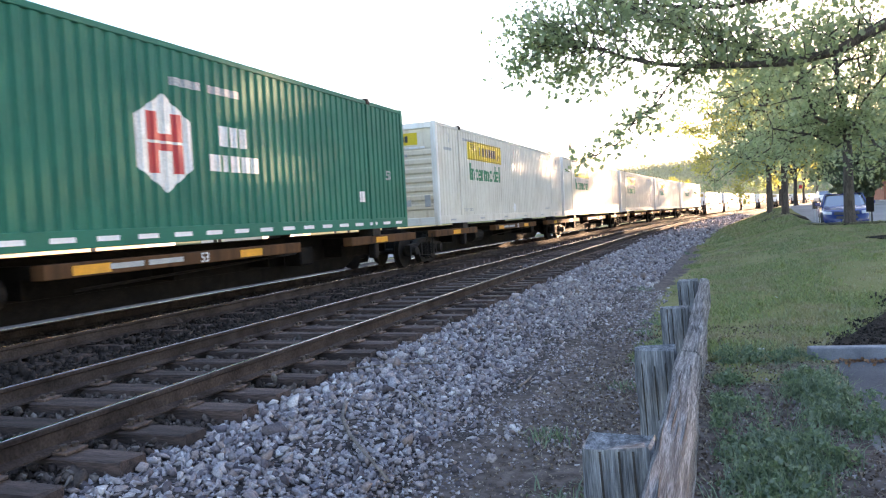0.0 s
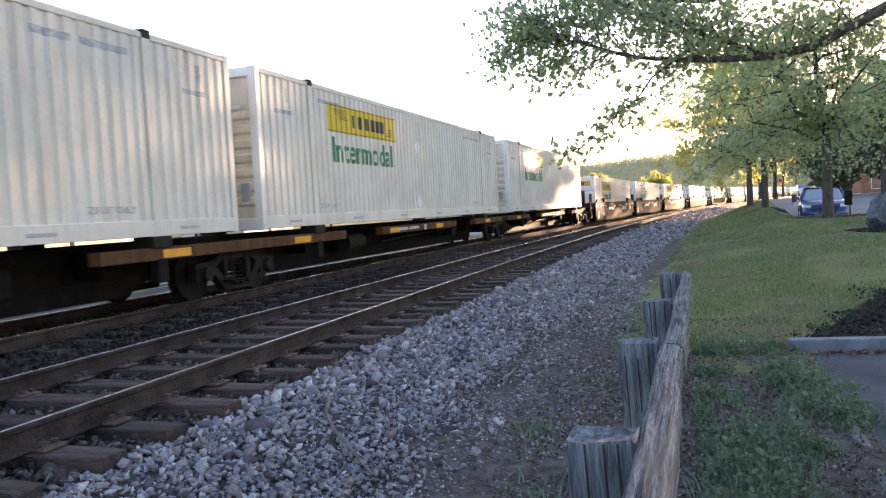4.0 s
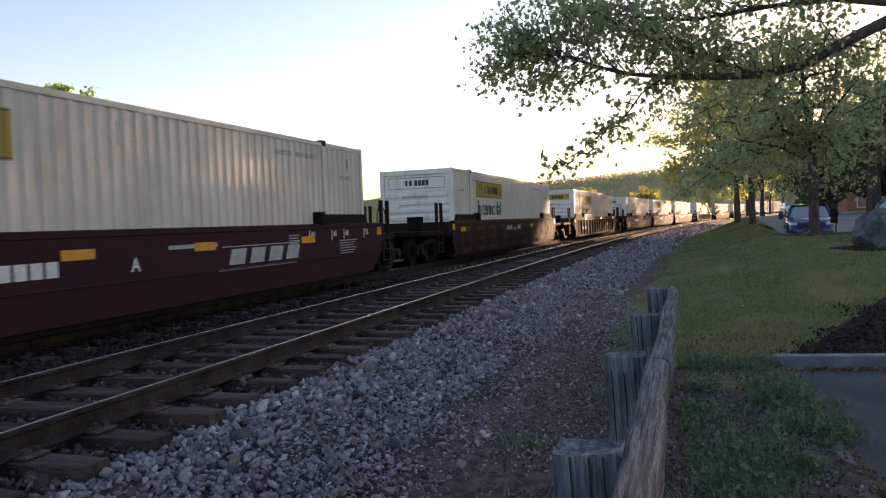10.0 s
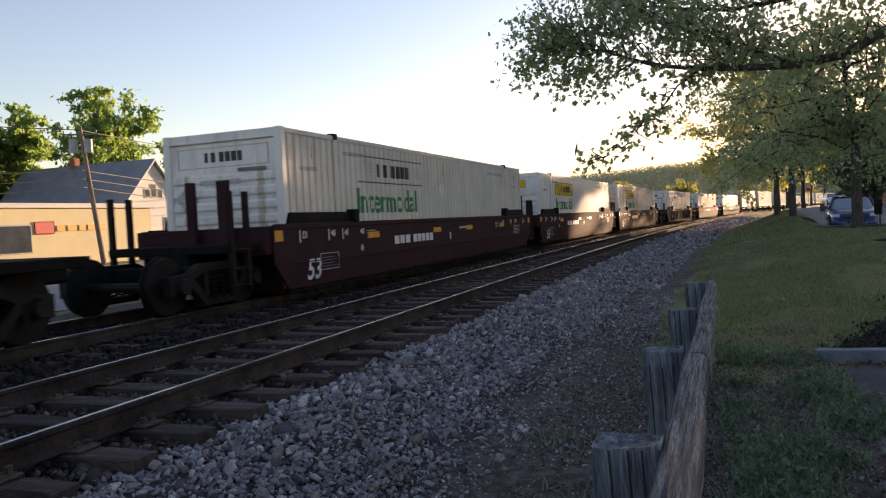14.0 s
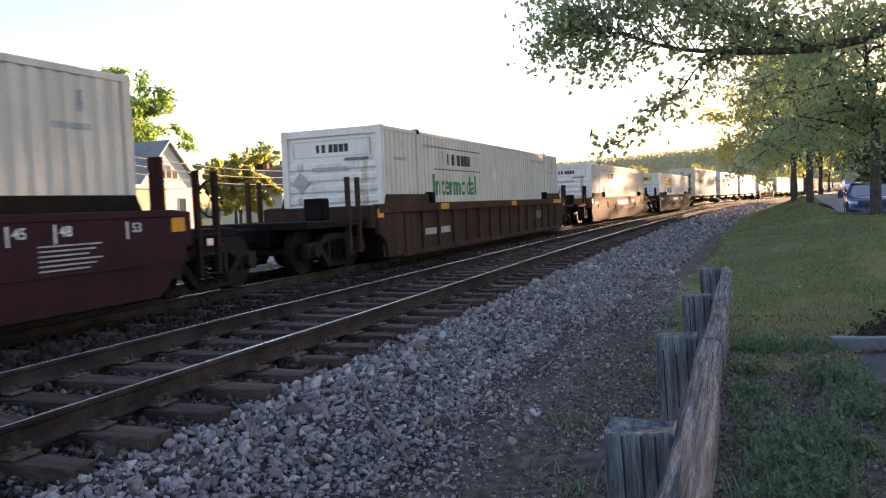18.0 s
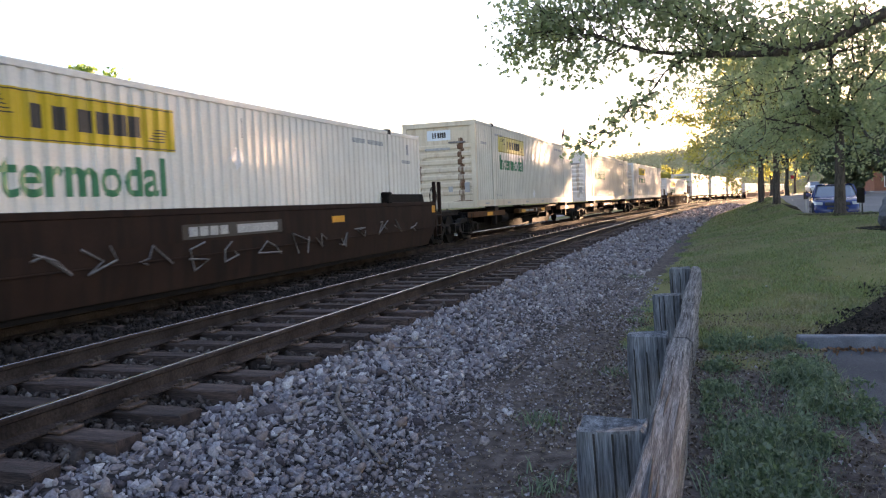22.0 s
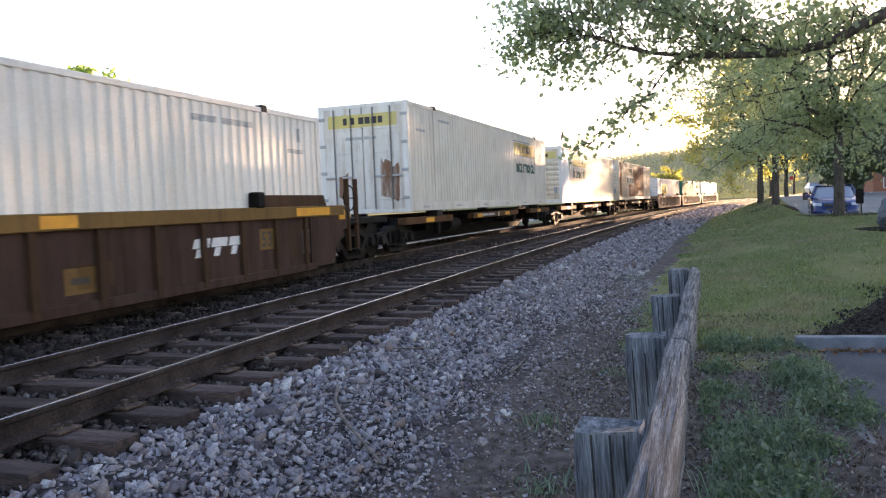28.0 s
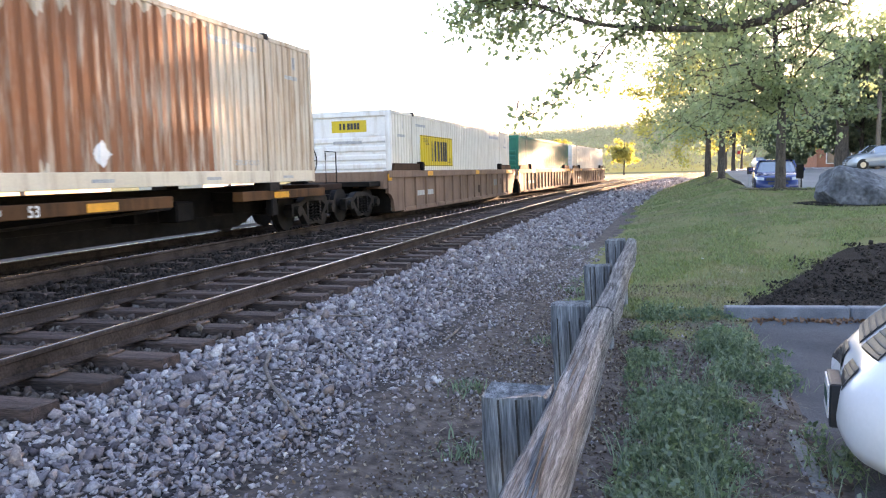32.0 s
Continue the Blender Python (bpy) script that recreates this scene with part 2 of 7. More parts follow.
M["yellow_sign"] = grimed("yellow_sign_film", (0.62, 0.44, 0.012), (0.55, 0.38, 0.02), (0.40, 0.32, 0.10), 0.5, 0.5)
M["pale_sign"] = grimed("faded_pale_yellow_sign_film", (0.60, 0.50, 0.15), (0.54, 0.46, 0.18), (0.55, 0.50, 0.36), 0.6, 0.6)
M["gold_sign"] = grimed("faded_gold_sign_film", (0.40, 0.28, 0.05), (0.34, 0.24, 0.05), (0.45, 0.40, 0.25), 0.55, 0.6)
M["green_ink"] = surf("green_lettering", (0.012, 0.17, 0.075), (0.02, 0.2, 0.1), 4, 0.6, 0.0, fine_amount=0.15)
M["dark_ink"] = surf("dark_green_lettering", (0.012, 0.062, 0.050), (0.02, 0.078, 0.062), 4, 0.6, 0.0, fine_amount=0.2)
M["black_ink"] = surf("black_lettering", (0.018, 0.018, 0.02), (0.03, 0.03, 0.03), 4, 0.6, 0.0, fine_amount=0.2)
M["grey_ink"] = surf("faded_grey_lettering", (0.32, 0.33, 0.34), (0.42, 0.43, 0.43), 6, 0.7, 0.0, fine_amount=0.3)
M["faded_ink"] = surf("worn_pale_lettering", (0.13, 0.12, 0.12), (0.2, 0.19, 0.19), 6, 0.7, 0.0, fine_amount=0.3)
M["white_ink"] = surf("white_lettering", (0.72, 0.72, 0.72), (0.6, 0.6, 0.6), 5, 0.6, 0.0, fine_amount=0.2)
M["red_ink"] = surf("red_logo_film", (0.5, 0.02, 0.03), (0.42, 0.02, 0.03), 5, 0.5, 0.0, fine_amount=0.1)
M["reflector"] = surf("white_reflective_tape", (0.75, 0.76, 0.78), (0.68, 0.68, 0.7), 9, 0.35, 0.0, fine_amount=0.1)
M["amber"] = surf("amber_reflective_patch", (0.75, 0.32, 0.012), (0.62, 0.26, 0.015), 6, 0.45, 0.0, fine_amount=0.15)
M["maroon"] = grimed("maroon_car_paint", (0.046, 0.019, 0.023), (0.038, 0.016, 0.020), (0.024, 0.013, 0.015), 0.85, 0.8, spec=0.12)
M["brown"] = grimed("brown_car_paint", (0.072, 0.042, 0.034), (0.056, 0.032, 0.027), (0.028, 0.016, 0.012), 0.85, 0.9, 0.08, spec=0.12)
M["tan"] = grimed("orange_brown_car_paint", (0.20, 0.085, 0.034), (0.155, 0.064, 0.026), (0.07, 0.035, 0.02), 0.85, 0.8, spec=0.12)
M["band_brown"] = grimed("red_brown_car_paint", (0.085, 0.036, 0.022), (0.066, 0.028, 0.018), (0.03, 0.017, 0.012), 0.85, 0.9, spec=0.12)
M["faded_tan"] = grimed("faded_tan_car_paint", (0.24, 0.155, 0.115), (0.19, 0.125, 0.095), (0.09, 0.055, 0.04), 0.85, 0.8, spec=0.12)
M["chord_tan"] = grimed("ochre_chord_paint", (0.20, 0.115, 0.042), (0.15, 0.085, 0.034), (0.07, 0.04, 0.02), 0.85, 0.8, spec=0.12)
M["spine_sill"] = grimed("rusty_orange_sill_paint", (0.125, 0.058, 0.026), (0.085, 0.042, 0.021), (0.035, 0.021, 0.014), 0.85, 0.9, 0.05, spec=0.12)
M["dark_brown"] = grimed("sooty_brown_car_paint", (0.032, 0.018, 0.014), (0.025, 0.014, 0.011), (0.013, 0.010, 0.009), 0.85, 0.9, 0.05, spec=0.12)
M["sill_rust"] = grimed("rusty_sill_paint", (0.078, 0.041, 0.023), (0.050, 0.028, 0.017), (0.036, 0.021, 0.014), 0.85, 0.9, 0.05, spec=0.12)
# Underframe steels: soot and dust, darkened further for the shade under the cars.
M["soot_shade"] = surf("sooty_shade_black_steel", (0.004, 0.0036, 0.0036), (0.010, 0.008, 0.0075), 5, 0.85, 0.2, fine_amount=0.4, spec=0.15)
M["steel_dirty_shade"] = surf("brake_dust_shade_steel", (0.005, 0.0042, 0.004), (0.015, 0.0115, 0.010), 6, 0.75, 0.25, fine_amount=0.4, spec=0.25)
M["wheel"] = surf("worn_shade_wheel_steel", (0.004, 0.0035, 0.0035), (0.010, 0.008, 0.0075), 8, 0.7, 0.1, fine_amount=0.3, spec=0.2)
M["rail_side"] = surf("rusty_rail_web", (0.030, 0.022, 0.020), (0.066, 0.049, 0.043), 3, 0.95, 0.3, fine=50, fine_amount=0.35, spec=0.08)
M["rail_top"] = surf("polished_rail_head", (0.40, 0.40, 0.41), (0.52, 0.52, 0.53), 2, 0.24, 0.02, metal=1.0, fine_amount=0.1, stretch=(1, 0.1, 1))
M["tie"] = surf("creosoted_tie_wood", (0.034, 0.022, 0.020), (0.092, 0.060, 0.052), 3, 0.9, 0.8, fine=26, fine_amount=0.55, stretch=(0.5, 5, 5), rand=0.35)
M["plate"] = surf("rusty_tie_plate", (0.085, 0.050, 0.038), (0.135, 0.086, 0.064), 9, 0.85, 0.3, fine_amount=0.4, rand=0.2)
M["spike"] = surf("rusty_spike", (0.05, 0.035, 0.028), (0.08, 0.055, 0.04), 20, 0.8, 0.1)
M["stones"] = islands("crushed_ballast_stone", ((0.062, 0.052, 0.058), (0.18, 0.155, 0.168), (0.30, 0.268, 0.280), (0.22, 0.168, 0.152), (0.41, 0.378, 0.38), (0.165, 0.152, 0.170), (0.54, 0.51, 0.505)), 0.85)
M["dark_stones"] = islands("brake_dusted_ballast_stone", ((0.028, 0.020, 0.018), (0.075, 0.055, 0.048), (0.115, 0.088, 0.076), (0.050, 0.040, 0.037), (0.21, 0.18, 0.16)), 0.9)
# Sooty stone, its tones lowered further for the shade beneath the train.
M["oily_shade_stones"] = islands("sooty_shade_ballast_stone", ((0.014, 0.011, 0.011), (0.036, 0.028, 0.025), (0.056, 0.043, 0.038), (0.025, 0.020, 0.018)), 0.9)
# Weathered greys of post and beam, tinted bluish for the sky's cool fill.
M["post_wood"] = surf("weathered_grey_post_wood", (0.065, 0.075, 0.088), (0.24, 0.265, 0.29), 2.6, 0.9, 0.9, fine=18, fine_amount=0.55, stretch=(9, 9, 0.5))
M["beam_wood"] = surf("weathered_grey_beam_wood", (0.062, 0.066, 0.074), (0.31, 0.318, 0.325), 4.5, 0.9, 1.0, fine=26, fine_amount=0.75, stretch=(14, 0.45, 14))
M["crack"] = surf("dark_wood_crack", (0.03, 0.027, 0.025), (0.045, 0.04, 0.038), 9, 0.95)
M["grass"] = leafy("grass_blades", (0.10, 0.155, 0.03), (0.25, 0.295, 0.085), 0.55, dry=(0.28, 0.235, 0.12))
M["weeds"] = leafy("dark_weed_leaves", (0.050, 0.112, 0.052), (0.175, 0.265, 0.12), 0.5)
M["straw"] = leafy("dry_straw", (0.20, 0.17, 0.10), (0.36, 0.31, 0.2), 0.2)
# Let-through tones lifted to stand in for veiling glare over the crowns.
M["leaf"] = leafy("tree_leaves", (0.10, 0.135, 0.075), (0.18, 0.215, 0.125), 0.62, (0.33, 0.44, 0.19), (0.54, 0.63, 0.30), 0.07)
# Yellow-green tones hold the glow of sun shining through the crowns.
M["leaf_yellow"] = leafy("sun_tinted_yellow_leaves", (0.16, 0.17, 0.04), (0.26, 0.26, 0.07), 0.65, (0.50, 0.50, 0.09), (0.74, 0.68, 0.16))
M["leaf_mid"] = leafy("broad_green_leaves", (0.08, 0.15, 0.04), (0.16, 0.24, 0.07), 0.6, (0.24, 0.42, 0.09), (0.42, 0.58, 0.17), 0.04)
M["leaf_dark"] = leafy("dark_green_leaves", (0.050, 0.085, 0.034), (0.12, 0.17, 0.068), 0.45)
# Pale tones paint the haze of distance onto the hill's leaves.
M["leaf_far"] = leafy("haze_tinted_hill_leaves", (0.34, 0.34, 0.21), (0.48, 0.46, 0.30), 0.5, gloss=0.05)
M["bark"] = surf("grey_brown_bark", (0.045, 0.036, 0.030), (0.095, 0.078, 0.066), 4, 0.95, 1.0, fine=22, fine_amount=0.5, stretch=(3, 3, 0.6))
M["dead_wood"] = surf("dead_branch_wood", (0.10, 0.082, 0.072), (0.19, 0.16, 0.14), 12, 0.9, 0.4)
M["mulch"] = islands("bark_mulch_chips", ((0.010, 0.008, 0.007), (0.020, 0.015, 0.013), (0.032, 0.025, 0.021), (0.075, 0.062, 0.052)), 0.95)
M["mulch_soil"] = surf("dark_mulch_soil", (0.014, 0.011, 0.009), (0.028, 0.022, 0.018), 7, 0.95, 0.8, fine=50, fine_amount=0.5, spec=0.1)
M["asphalt"] = surf("worn_asphalt", (0.076, 0.077, 0.083), (0.122, 0.121, 0.126), 1.2, 1.0, 0.4, fine=110, fine_amount=0.35, spec=0.1)
M["road"] = surf("pale_road_asphalt", (0.17, 0.17, 0.175), (0.22, 0.218, 0.22), 0.5, 0.85, 0.2, fine=60, fine_amount=0.15)
M["line"] = surf("white_road_paint", (0.6, 0.6, 0.58), (0.7, 0.7, 0.68), 3, 0.8, 0.0, fine_amount=0.2)
M["granite"] = surf("granite_kerb", (0.115, 0.130, 0.155), (0.19, 0.21, 0.24), 5, 0.75, 0.3, fine=80, fine_amount=0.25)
M["concrete"] = surf("old_concrete", (0.12, 0.12, 0.12), (0.19, 0.188, 0.185), 4, 0.9, 0.3, fine=70, fine_amount=0.3)
M["rock"] = surf("grey_boulder_stone", (0.045, 0.051, 0.060), (0.135, 0.145, 0.16), 1.5, 0.85, 0.9, fine=9, fine_amount=0.5)
M["car_white"] = surf("white_car_paint", (0.78, 0.79, 0.80), (0.74, 0.75, 0.77), 1, 0.18, 0.0, fine_amount=0.02)
M["car_blue"] = surf("dark_blue_car_paint", (0.012, 0.030, 0.13), (0.016, 0.038, 0.16), 1, 0.12, 0.0, fine_amount=0.05)
M["car_silver"] = surf("pale_silver_car_paint", (0.42, 0.47, 0.53), (0.40, 0.45, 0.51), 1, 0.25, 0.0, fine_amount=0.02, metal=0.3)
M["car_black"] = surf("black_car_plastic", (0.012, 0.012, 0.014), (0.02, 0.02, 0.022), 8, 0.5, 0.1, fine_amount=0.2)
M["car_glass"] = surf("dark_window_glass", (0.30, 0.33, 0.36), (0.34, 0.37, 0.40), 1, 0.04, 0.0, fine_amount=0.02, metal=0.7)
M["lattice"] = surf("dark_grille_lattice", (0.05, 0.052, 0.056), (0.07, 0.072, 0.076), 8, 0.7, 0.0, fine_amount=0.1)
M["tyre"] = surf("tyre_rubber", (0.016, 0.016, 0.017), (0.026, 0.026, 0.026), 9, 0.85, 0.2)
M["rim"] = surf("alloy_rim", (0.45, 0.45, 0.46), (0.5, 0.5, 0.5), 4, 0.3, 0.0, metal=0.9, fine_amount=0.05)
M["headlight"] = surf("headlight_lens", (0.6, 0.63, 0.66), (0.5, 0.53, 0.56), 6, 0.08, 0.0, metal=0.4, fine_amount=0.1)
M["plate_white"] = surf("pale_plate_sheet", (0.62, 0.63, 0.65), (0.56, 0.57, 0.6), 4, 0.4, 0.0, fine_amount=0.05)
M["siding"] = surf("white_house_siding", (0.66, 0.65, 0.62), (0.58, 0.57, 0.55), 0.8, 0.8, 0.1, fine=8, fine_amount=0.08, stretch=(0.3, 0.3, 6))
# Tan tone raised to stand in for sunlight on the shop wall.
M["tan_wall"] = surf("tan_stucco_wall", (0.64, 0.57, 0.35), (0.58, 0.52, 0.32), 0.6, 0.85, 0.1, fine=20, fine_amount=0.08)
M["brick"] = surf("red_brick_wall", (0.30, 0.12, 0.07), (0.24, 0.10, 0.06), 1.0, 0.9, 0.2, fine=14, fine_amount=0.25)
M["shingle"] = surf("blue_grey_roof_shingle", (0.16, 0.18, 0.21), (0.21, 0.23, 0.26), 0.9, 0.9, 0.3, fine=16, fine_amount=0.25)
M["roof_brown"] = surf("brown_roof_shingle", (0.16, 0.11, 0.085), (0.2, 0.14, 0.105), 0.9, 0.9, 0.3, fine=16, fine_amount=0.25)
M["pane"] = surf("dark_window_pane", (0.05, 0.06, 0.07), (0.08, 0.09, 0.1), 1, 0.08, 0.0, fine_amount=0.05)
M["pole_wood"] = surf("utility_pole_wood", (0.16, 0.125, 0.1), (0.24, 0.19, 0.155), 3, 0.9, 0.4, fine=18, fine_amount=0.3, stretch=(4, 4, 0.4))
M["grey_metal"] = surf("grey_painted_metal", (0.3, 0.31, 0.32), (0.36, 0.37, 0.38), 3, 0.5, 0.0, fine_amount=0.1)
M["wire"] = surf("cable_sheath", (0.03, 0.03, 0.03), (0.05, 0.05, 0.05), 3, 0.7)
M["sign_yellow"] = surf("fluorescent_sign_yellow", (0.55, 0.72, 0.02), (0.5, 0.66, 0.02), 3, 0.5, 0.0, fine_amount=0.05)
M["flag"] = surf("flag_cloth", (0.12, 0.07, 0.08), (0.10, 0.10, 0.14), 6, 0.9)
M["litter"] = surf("pale_litter", (0.6, 0.6, 0.58), (0.5, 0.5, 0.48), 10, 0.7)
M["leaf_litter"] = islands("dry_litter_bits", ((0.05, 0.035, 0.026), (0.11, 0.075, 0.055), (0.17, 0.13, 0.10), (0.34, 0.29, 0.23)), 0.9)
M["dry_leaf"] = leafy("fallen_brown_leaves", (0.16, 0.06, 0.025), (0.28, 0.14, 0.06), 0.15)


def ground_material():
    """Gravel by the tracks, bare dirt along the fence, mown lawn beyond, by the place on the ground sheet."""
    # Gravel tones are kept dark to paint the shade in gaps between stones.
    m = surf("ground_surface", (0.030, 0.025, 0.024), (0.085, 0.072, 0.068), 16, 0.95, 0.9, fine=34, fine_amount=0.55, spec=0.15)
    n, l = m.node_tree.nodes, m.node_tree.links
    b = n["Principled BSDF"]
    co = n.new("ShaderNodeTexCoord")
    at = n.new("ShaderNodeAttribute")
    at.attribute_name = "cover"
    sep = n.new("ShaderNodeSeparateXYZ")
    l.new(at.outputs["Vector"], sep.inputs["Vector"])
    w = n.new("ShaderNodeTexNoise")
    w.inputs["Scale"].default_value, w.inputs["Detail"].default_value = 1.7, 6
    l.new(co.outputs["Object"], w.inputs["Vector"])

    def ramp(c1, c2, scale, lo=0.35, hi=0.65):
        k = n.new("ShaderNodeTexNoise")
        k.inputs["Scale"].default_value, k.inputs["Detail"].default_value = scale, 8
        l.new(co.outputs["Object"], k.inputs["Vector"])
        r = n.new("ShaderNodeValToRGB")
        r.color_ramp.elements[0].position, r.color_ramp.elements[1].position = lo, hi
        r.color_ramp.elements[0].color, r.color_ramp.elements[1].color = (*c1, 1), (*c2, 1)
        l.new(k.outputs["Fac"], r.inputs["Fac"])
        return r.outputs["Color"]

    def blend(channel, a, c):
        k = n.new("ShaderNodeMath")
        k.operation = "ADD"
        s = n.new("ShaderNodeMath")
        s.operation = "MULTIPLY_ADD"
        s.inputs[1].default_value, s.inputs[2].default_value = 0.9, -0.45
        l.new(w.outputs["Fac"], s.inputs[0])
        l.new(channel, k.inputs[0])
        l.new(s.outputs["Value"], k.inputs[1])
        r = n.new("ShaderNodeMapRange")
        r.inputs["From Min"].default_value, r.inputs["From Max"].default_value = 0.4, 0.6
        l.new(k.outputs["Value"], r.inputs["Value"])
        x = n.new("ShaderNodeMix")
        x.data_type = "RGBA"
        l.new(r.outputs["Result"], x.inputs["Factor"])
        l.new(a, x.inputs["A"])
        l.new(c, x.inputs["B"])
        return x.outputs["Result"]
    gravel = b.inputs["Base Color"].links[0].from_socket
    dirt = ramp((0.062, 0.048, 0.043), (0.150, 0.122, 0.108), 11)
    lawn = ramp((0.115, 0.135, 0.035), (0.215, 0.19, 0.085), 1.3, 0.3, 0.7)
    tufts = ramp((0.085, 0.11, 0.028), (0.25, 0.225, 0.10), 22, 0.3, 0.7)
    both = n.new("ShaderNodeMix")
    both.data_type = "RGBA"
    both.inputs["Factor"].default_value = 0.45
    l.new(lawn, both.inputs["A"])
    l.new(tufts, both.inputs["B"])
    lawn = both.outputs["Result"]
    out = blend(sep.outputs["X"], gravel, dirt)
    out = blend(sep.outputs["Y"], out, lawn)
    l.new(out, b.inputs["Base Color"])
    return m


M["ground"] = ground_material()


# ---------------------------------------------------------------- small builders
def part(name, bm, material, parent=None, label="", smooth=False):
    """Link a bmesh as one mesh object under a thing or a part."""
    me = bpy.data.meshes.new(name)
    bm.to_mesh(me)
    bm.free()
    if smooth:
        me.shade_smooth()
    for m in material if isinstance(material, (list, tuple)) else [material]:
        me.materials.append(m)
    ob = new(name, me)
    if parent:
        ob.parent = parent
    if label:
        ob["label"] = label
    return ob


def share(name, ob, parent, x=0, y=0, z=0, rz=0):
    """Another piece on the same mesh."""
    o = new(name, ob.data)
    o.parent = parent
    o.matrix_basis = pose(x, y, z, 0, 0, rz)
    return o


def empty(name, label, category, group="", kind=""):
    return tagged(new(name), label, category, group, kind)


def box(x0, x1, y0, y1, z0, z1, bevel=0.0, bm=None):
    """A box into a bmesh, its edges bevelled."""
    out = bm or bmesh.new()
    b = bmesh.new()
    v = [b.verts.new((x, y, z)) for z in (z0, z1) for y in (y0, y1) for x in (x0, x1)]
    for f in ((0, 2, 3, 1), (4, 5, 7, 6), (0, 1, 5, 4), (2, 6, 7, 3), (0, 4, 6, 2), (1, 3, 7, 5)):
        b.faces.new([v[i] for i in f])
    if bevel:
        bmesh.ops.bevel(b, geom=b.edges[:], offset=bevel, segments=1, affect="EDGES", profile=0.6)
    me = bpy.data.meshes.new("tmp")
    b.to_mesh(me)
    b.free()
    out.from_mesh(me)
    bpy.data.meshes.remove(me)
    return out


def rod(p, q, r, r2=None, sides=8, bm=None):
    """A round or tapered bar from p to q."""
    bm = bm or bmesh.new()
    p, q = Vector(p), Vector(q)
    r2 = r if r2 is None else r2
    d = (q - p).normalized()
    a = d.orthogonal().normalized()
    c = d.cross(a)
    rings = []
    for o, k in ((p, r), (q, r2)):
        rings.append([bm.verts.new(o + k * (math.cos(i * math.tau / sides) * a + math.sin(i * math.tau / sides) * c)) for i in range(sides)])
    for i in range(sides):
        j = (i + 1) % sides
        bm.faces.new((rings[0][i], rings[0][j], rings[1][j], rings[1][i]))
    bm.faces.new(rings[0][::-1])
    bm.faces.new(rings[1])
    return bm


def tube(points, radii, sides=7, bm=None):
    """A bent, tapering tube through points."""
    bm = bm or bmesh.new()
    points = [Vector(p) for p in points]
    last = None
    for i, p in enumerate(points):
        d = (points[min(i + 1, len(points) - 1)] - points[max(i - 1, 0)]).normalized()
        a = Vector((0.0, 0.0, 1.0)).cross(d) if abs(d.z) < 0.9 else Vector((0.0, 1.0, 0.0)).cross(d)
        a.normalize()
        c = d.cross(a)
        ring = [bm.verts.new(p + radii[i] * (math.cos(k * math.tau / sides) * a + math.sin(k * math.tau / sides) * c)) for k in range(sides)]
        if last:
            for k in range(sides):
                j = (k + 1) % sides
                bm.faces.new((last[k], last[j], ring[j], ring[k]))
        last = ring
    bm.faces.new(last)
    return bm


def prism(outline, x0, x1, bm=None):
    """An outline in (y, z) pushed from x0 to x1."""
    bm = bm or bmesh.new()
    a = [bm.verts.new((x0, y, z)) for y, z in outline]
    b = [bm.verts.new((x1, y, z)) for y, z in outline]
    n = len(outline)
    for i in range(n):
        j = (i + 1) % n
        bm.faces.new((a[i], a[j], b[j], b[i]))
    bm.faces.new(a[::-1])
    bm.faces.new(b)
    bmesh.ops.recalc_face_normals(bm, faces=bm.faces[:])
    return bm


def raw(name, verts, faces, material, parent=None, label="", smooth=False):
    """A large mesh straight from arrays."""
    me = bpy.data.meshes.new(name)
    me.from_pydata([tuple(v) for v in verts], [], faces)
    if smooth:
        me.shade_smooth()
    me.materials.append(material)
    ob = new(name, me)
    if parent:
        ob.parent = parent
    if label:
        ob["label"] = label
    return ob


def flat_text(words, size, width=None):
    """Letters as a flat bmesh in (y, z), starting at the origin."""
    cu = bpy.data.curves.new("letters", "FONT")
    cu.body, cu.size, cu.resolution_u = words, size, 3
    cu.offset = size * 0.02
    ob = new("letters", cu)
    me = bpy.data.meshes.new_from_object(ob.evaluated_get(bpy.context.evaluated_depsgraph_get()))
    bpy.data.objects.remove(ob)
    bpy.data.curves.remove(cu)
    bm = bmesh.new()
    bm.from_mesh(me)
    bpy.data.meshes.remove(me)
    lo = min(v.co.x for v in bm.verts)
    wide = max(v.co.x for v in bm.verts) - lo
    k = width / wide if width else 1.0
    for v in bm.verts:
        v.co = Vector((0.0, (v.co.x - lo) * k, v.co.y))
    return bm


def flat_rect(y0, y1, z0, z1, bm=None):
    bm = bm or bmesh.new()
    bm.faces.new([bm.verts.new((0.0, y, z)) for y, z in ((y0, z0), (y1, z0), (y1, z1), (y0, z1))])
    return bm


def off(y):
    """How far the line has bent to the right at y."""
    return 0.0 if y < 12 else (y - 12) ** 2 / 1600 if y < 212 else 25.0 + (y - 212) * 0.25


def ground_z(x, y):
    x = x - off(y)
    if x < -12.5:
        return -0.42
    if x < -10.3:
        return -0.29 - 0.13 * (-10.3 - x) / 2.2
    if x < -3.35:
        return -0.29
    if x < -1.7:
        t = (x + 3.35) / 1.65
        return -0.29 - 0.16 * t
    if x < -0.9:
        return -0.45 - 0.05 * (x + 1.7) / 0.8
    dip = 0.40 * min(1, max(0, (y - 30.9) / 1.2)) * min(1, max(0, x - 3.0)) * min(1, max(0, (54 - y) / 14))
    rise = 0.81 * min(1, max(0, (y - 10.5) / 20.0)) + 0.016 * min(26, max(0, y - 30.5))
    return -0.50 - dip + rise * min(1, (x + 0.9) / 3.6)


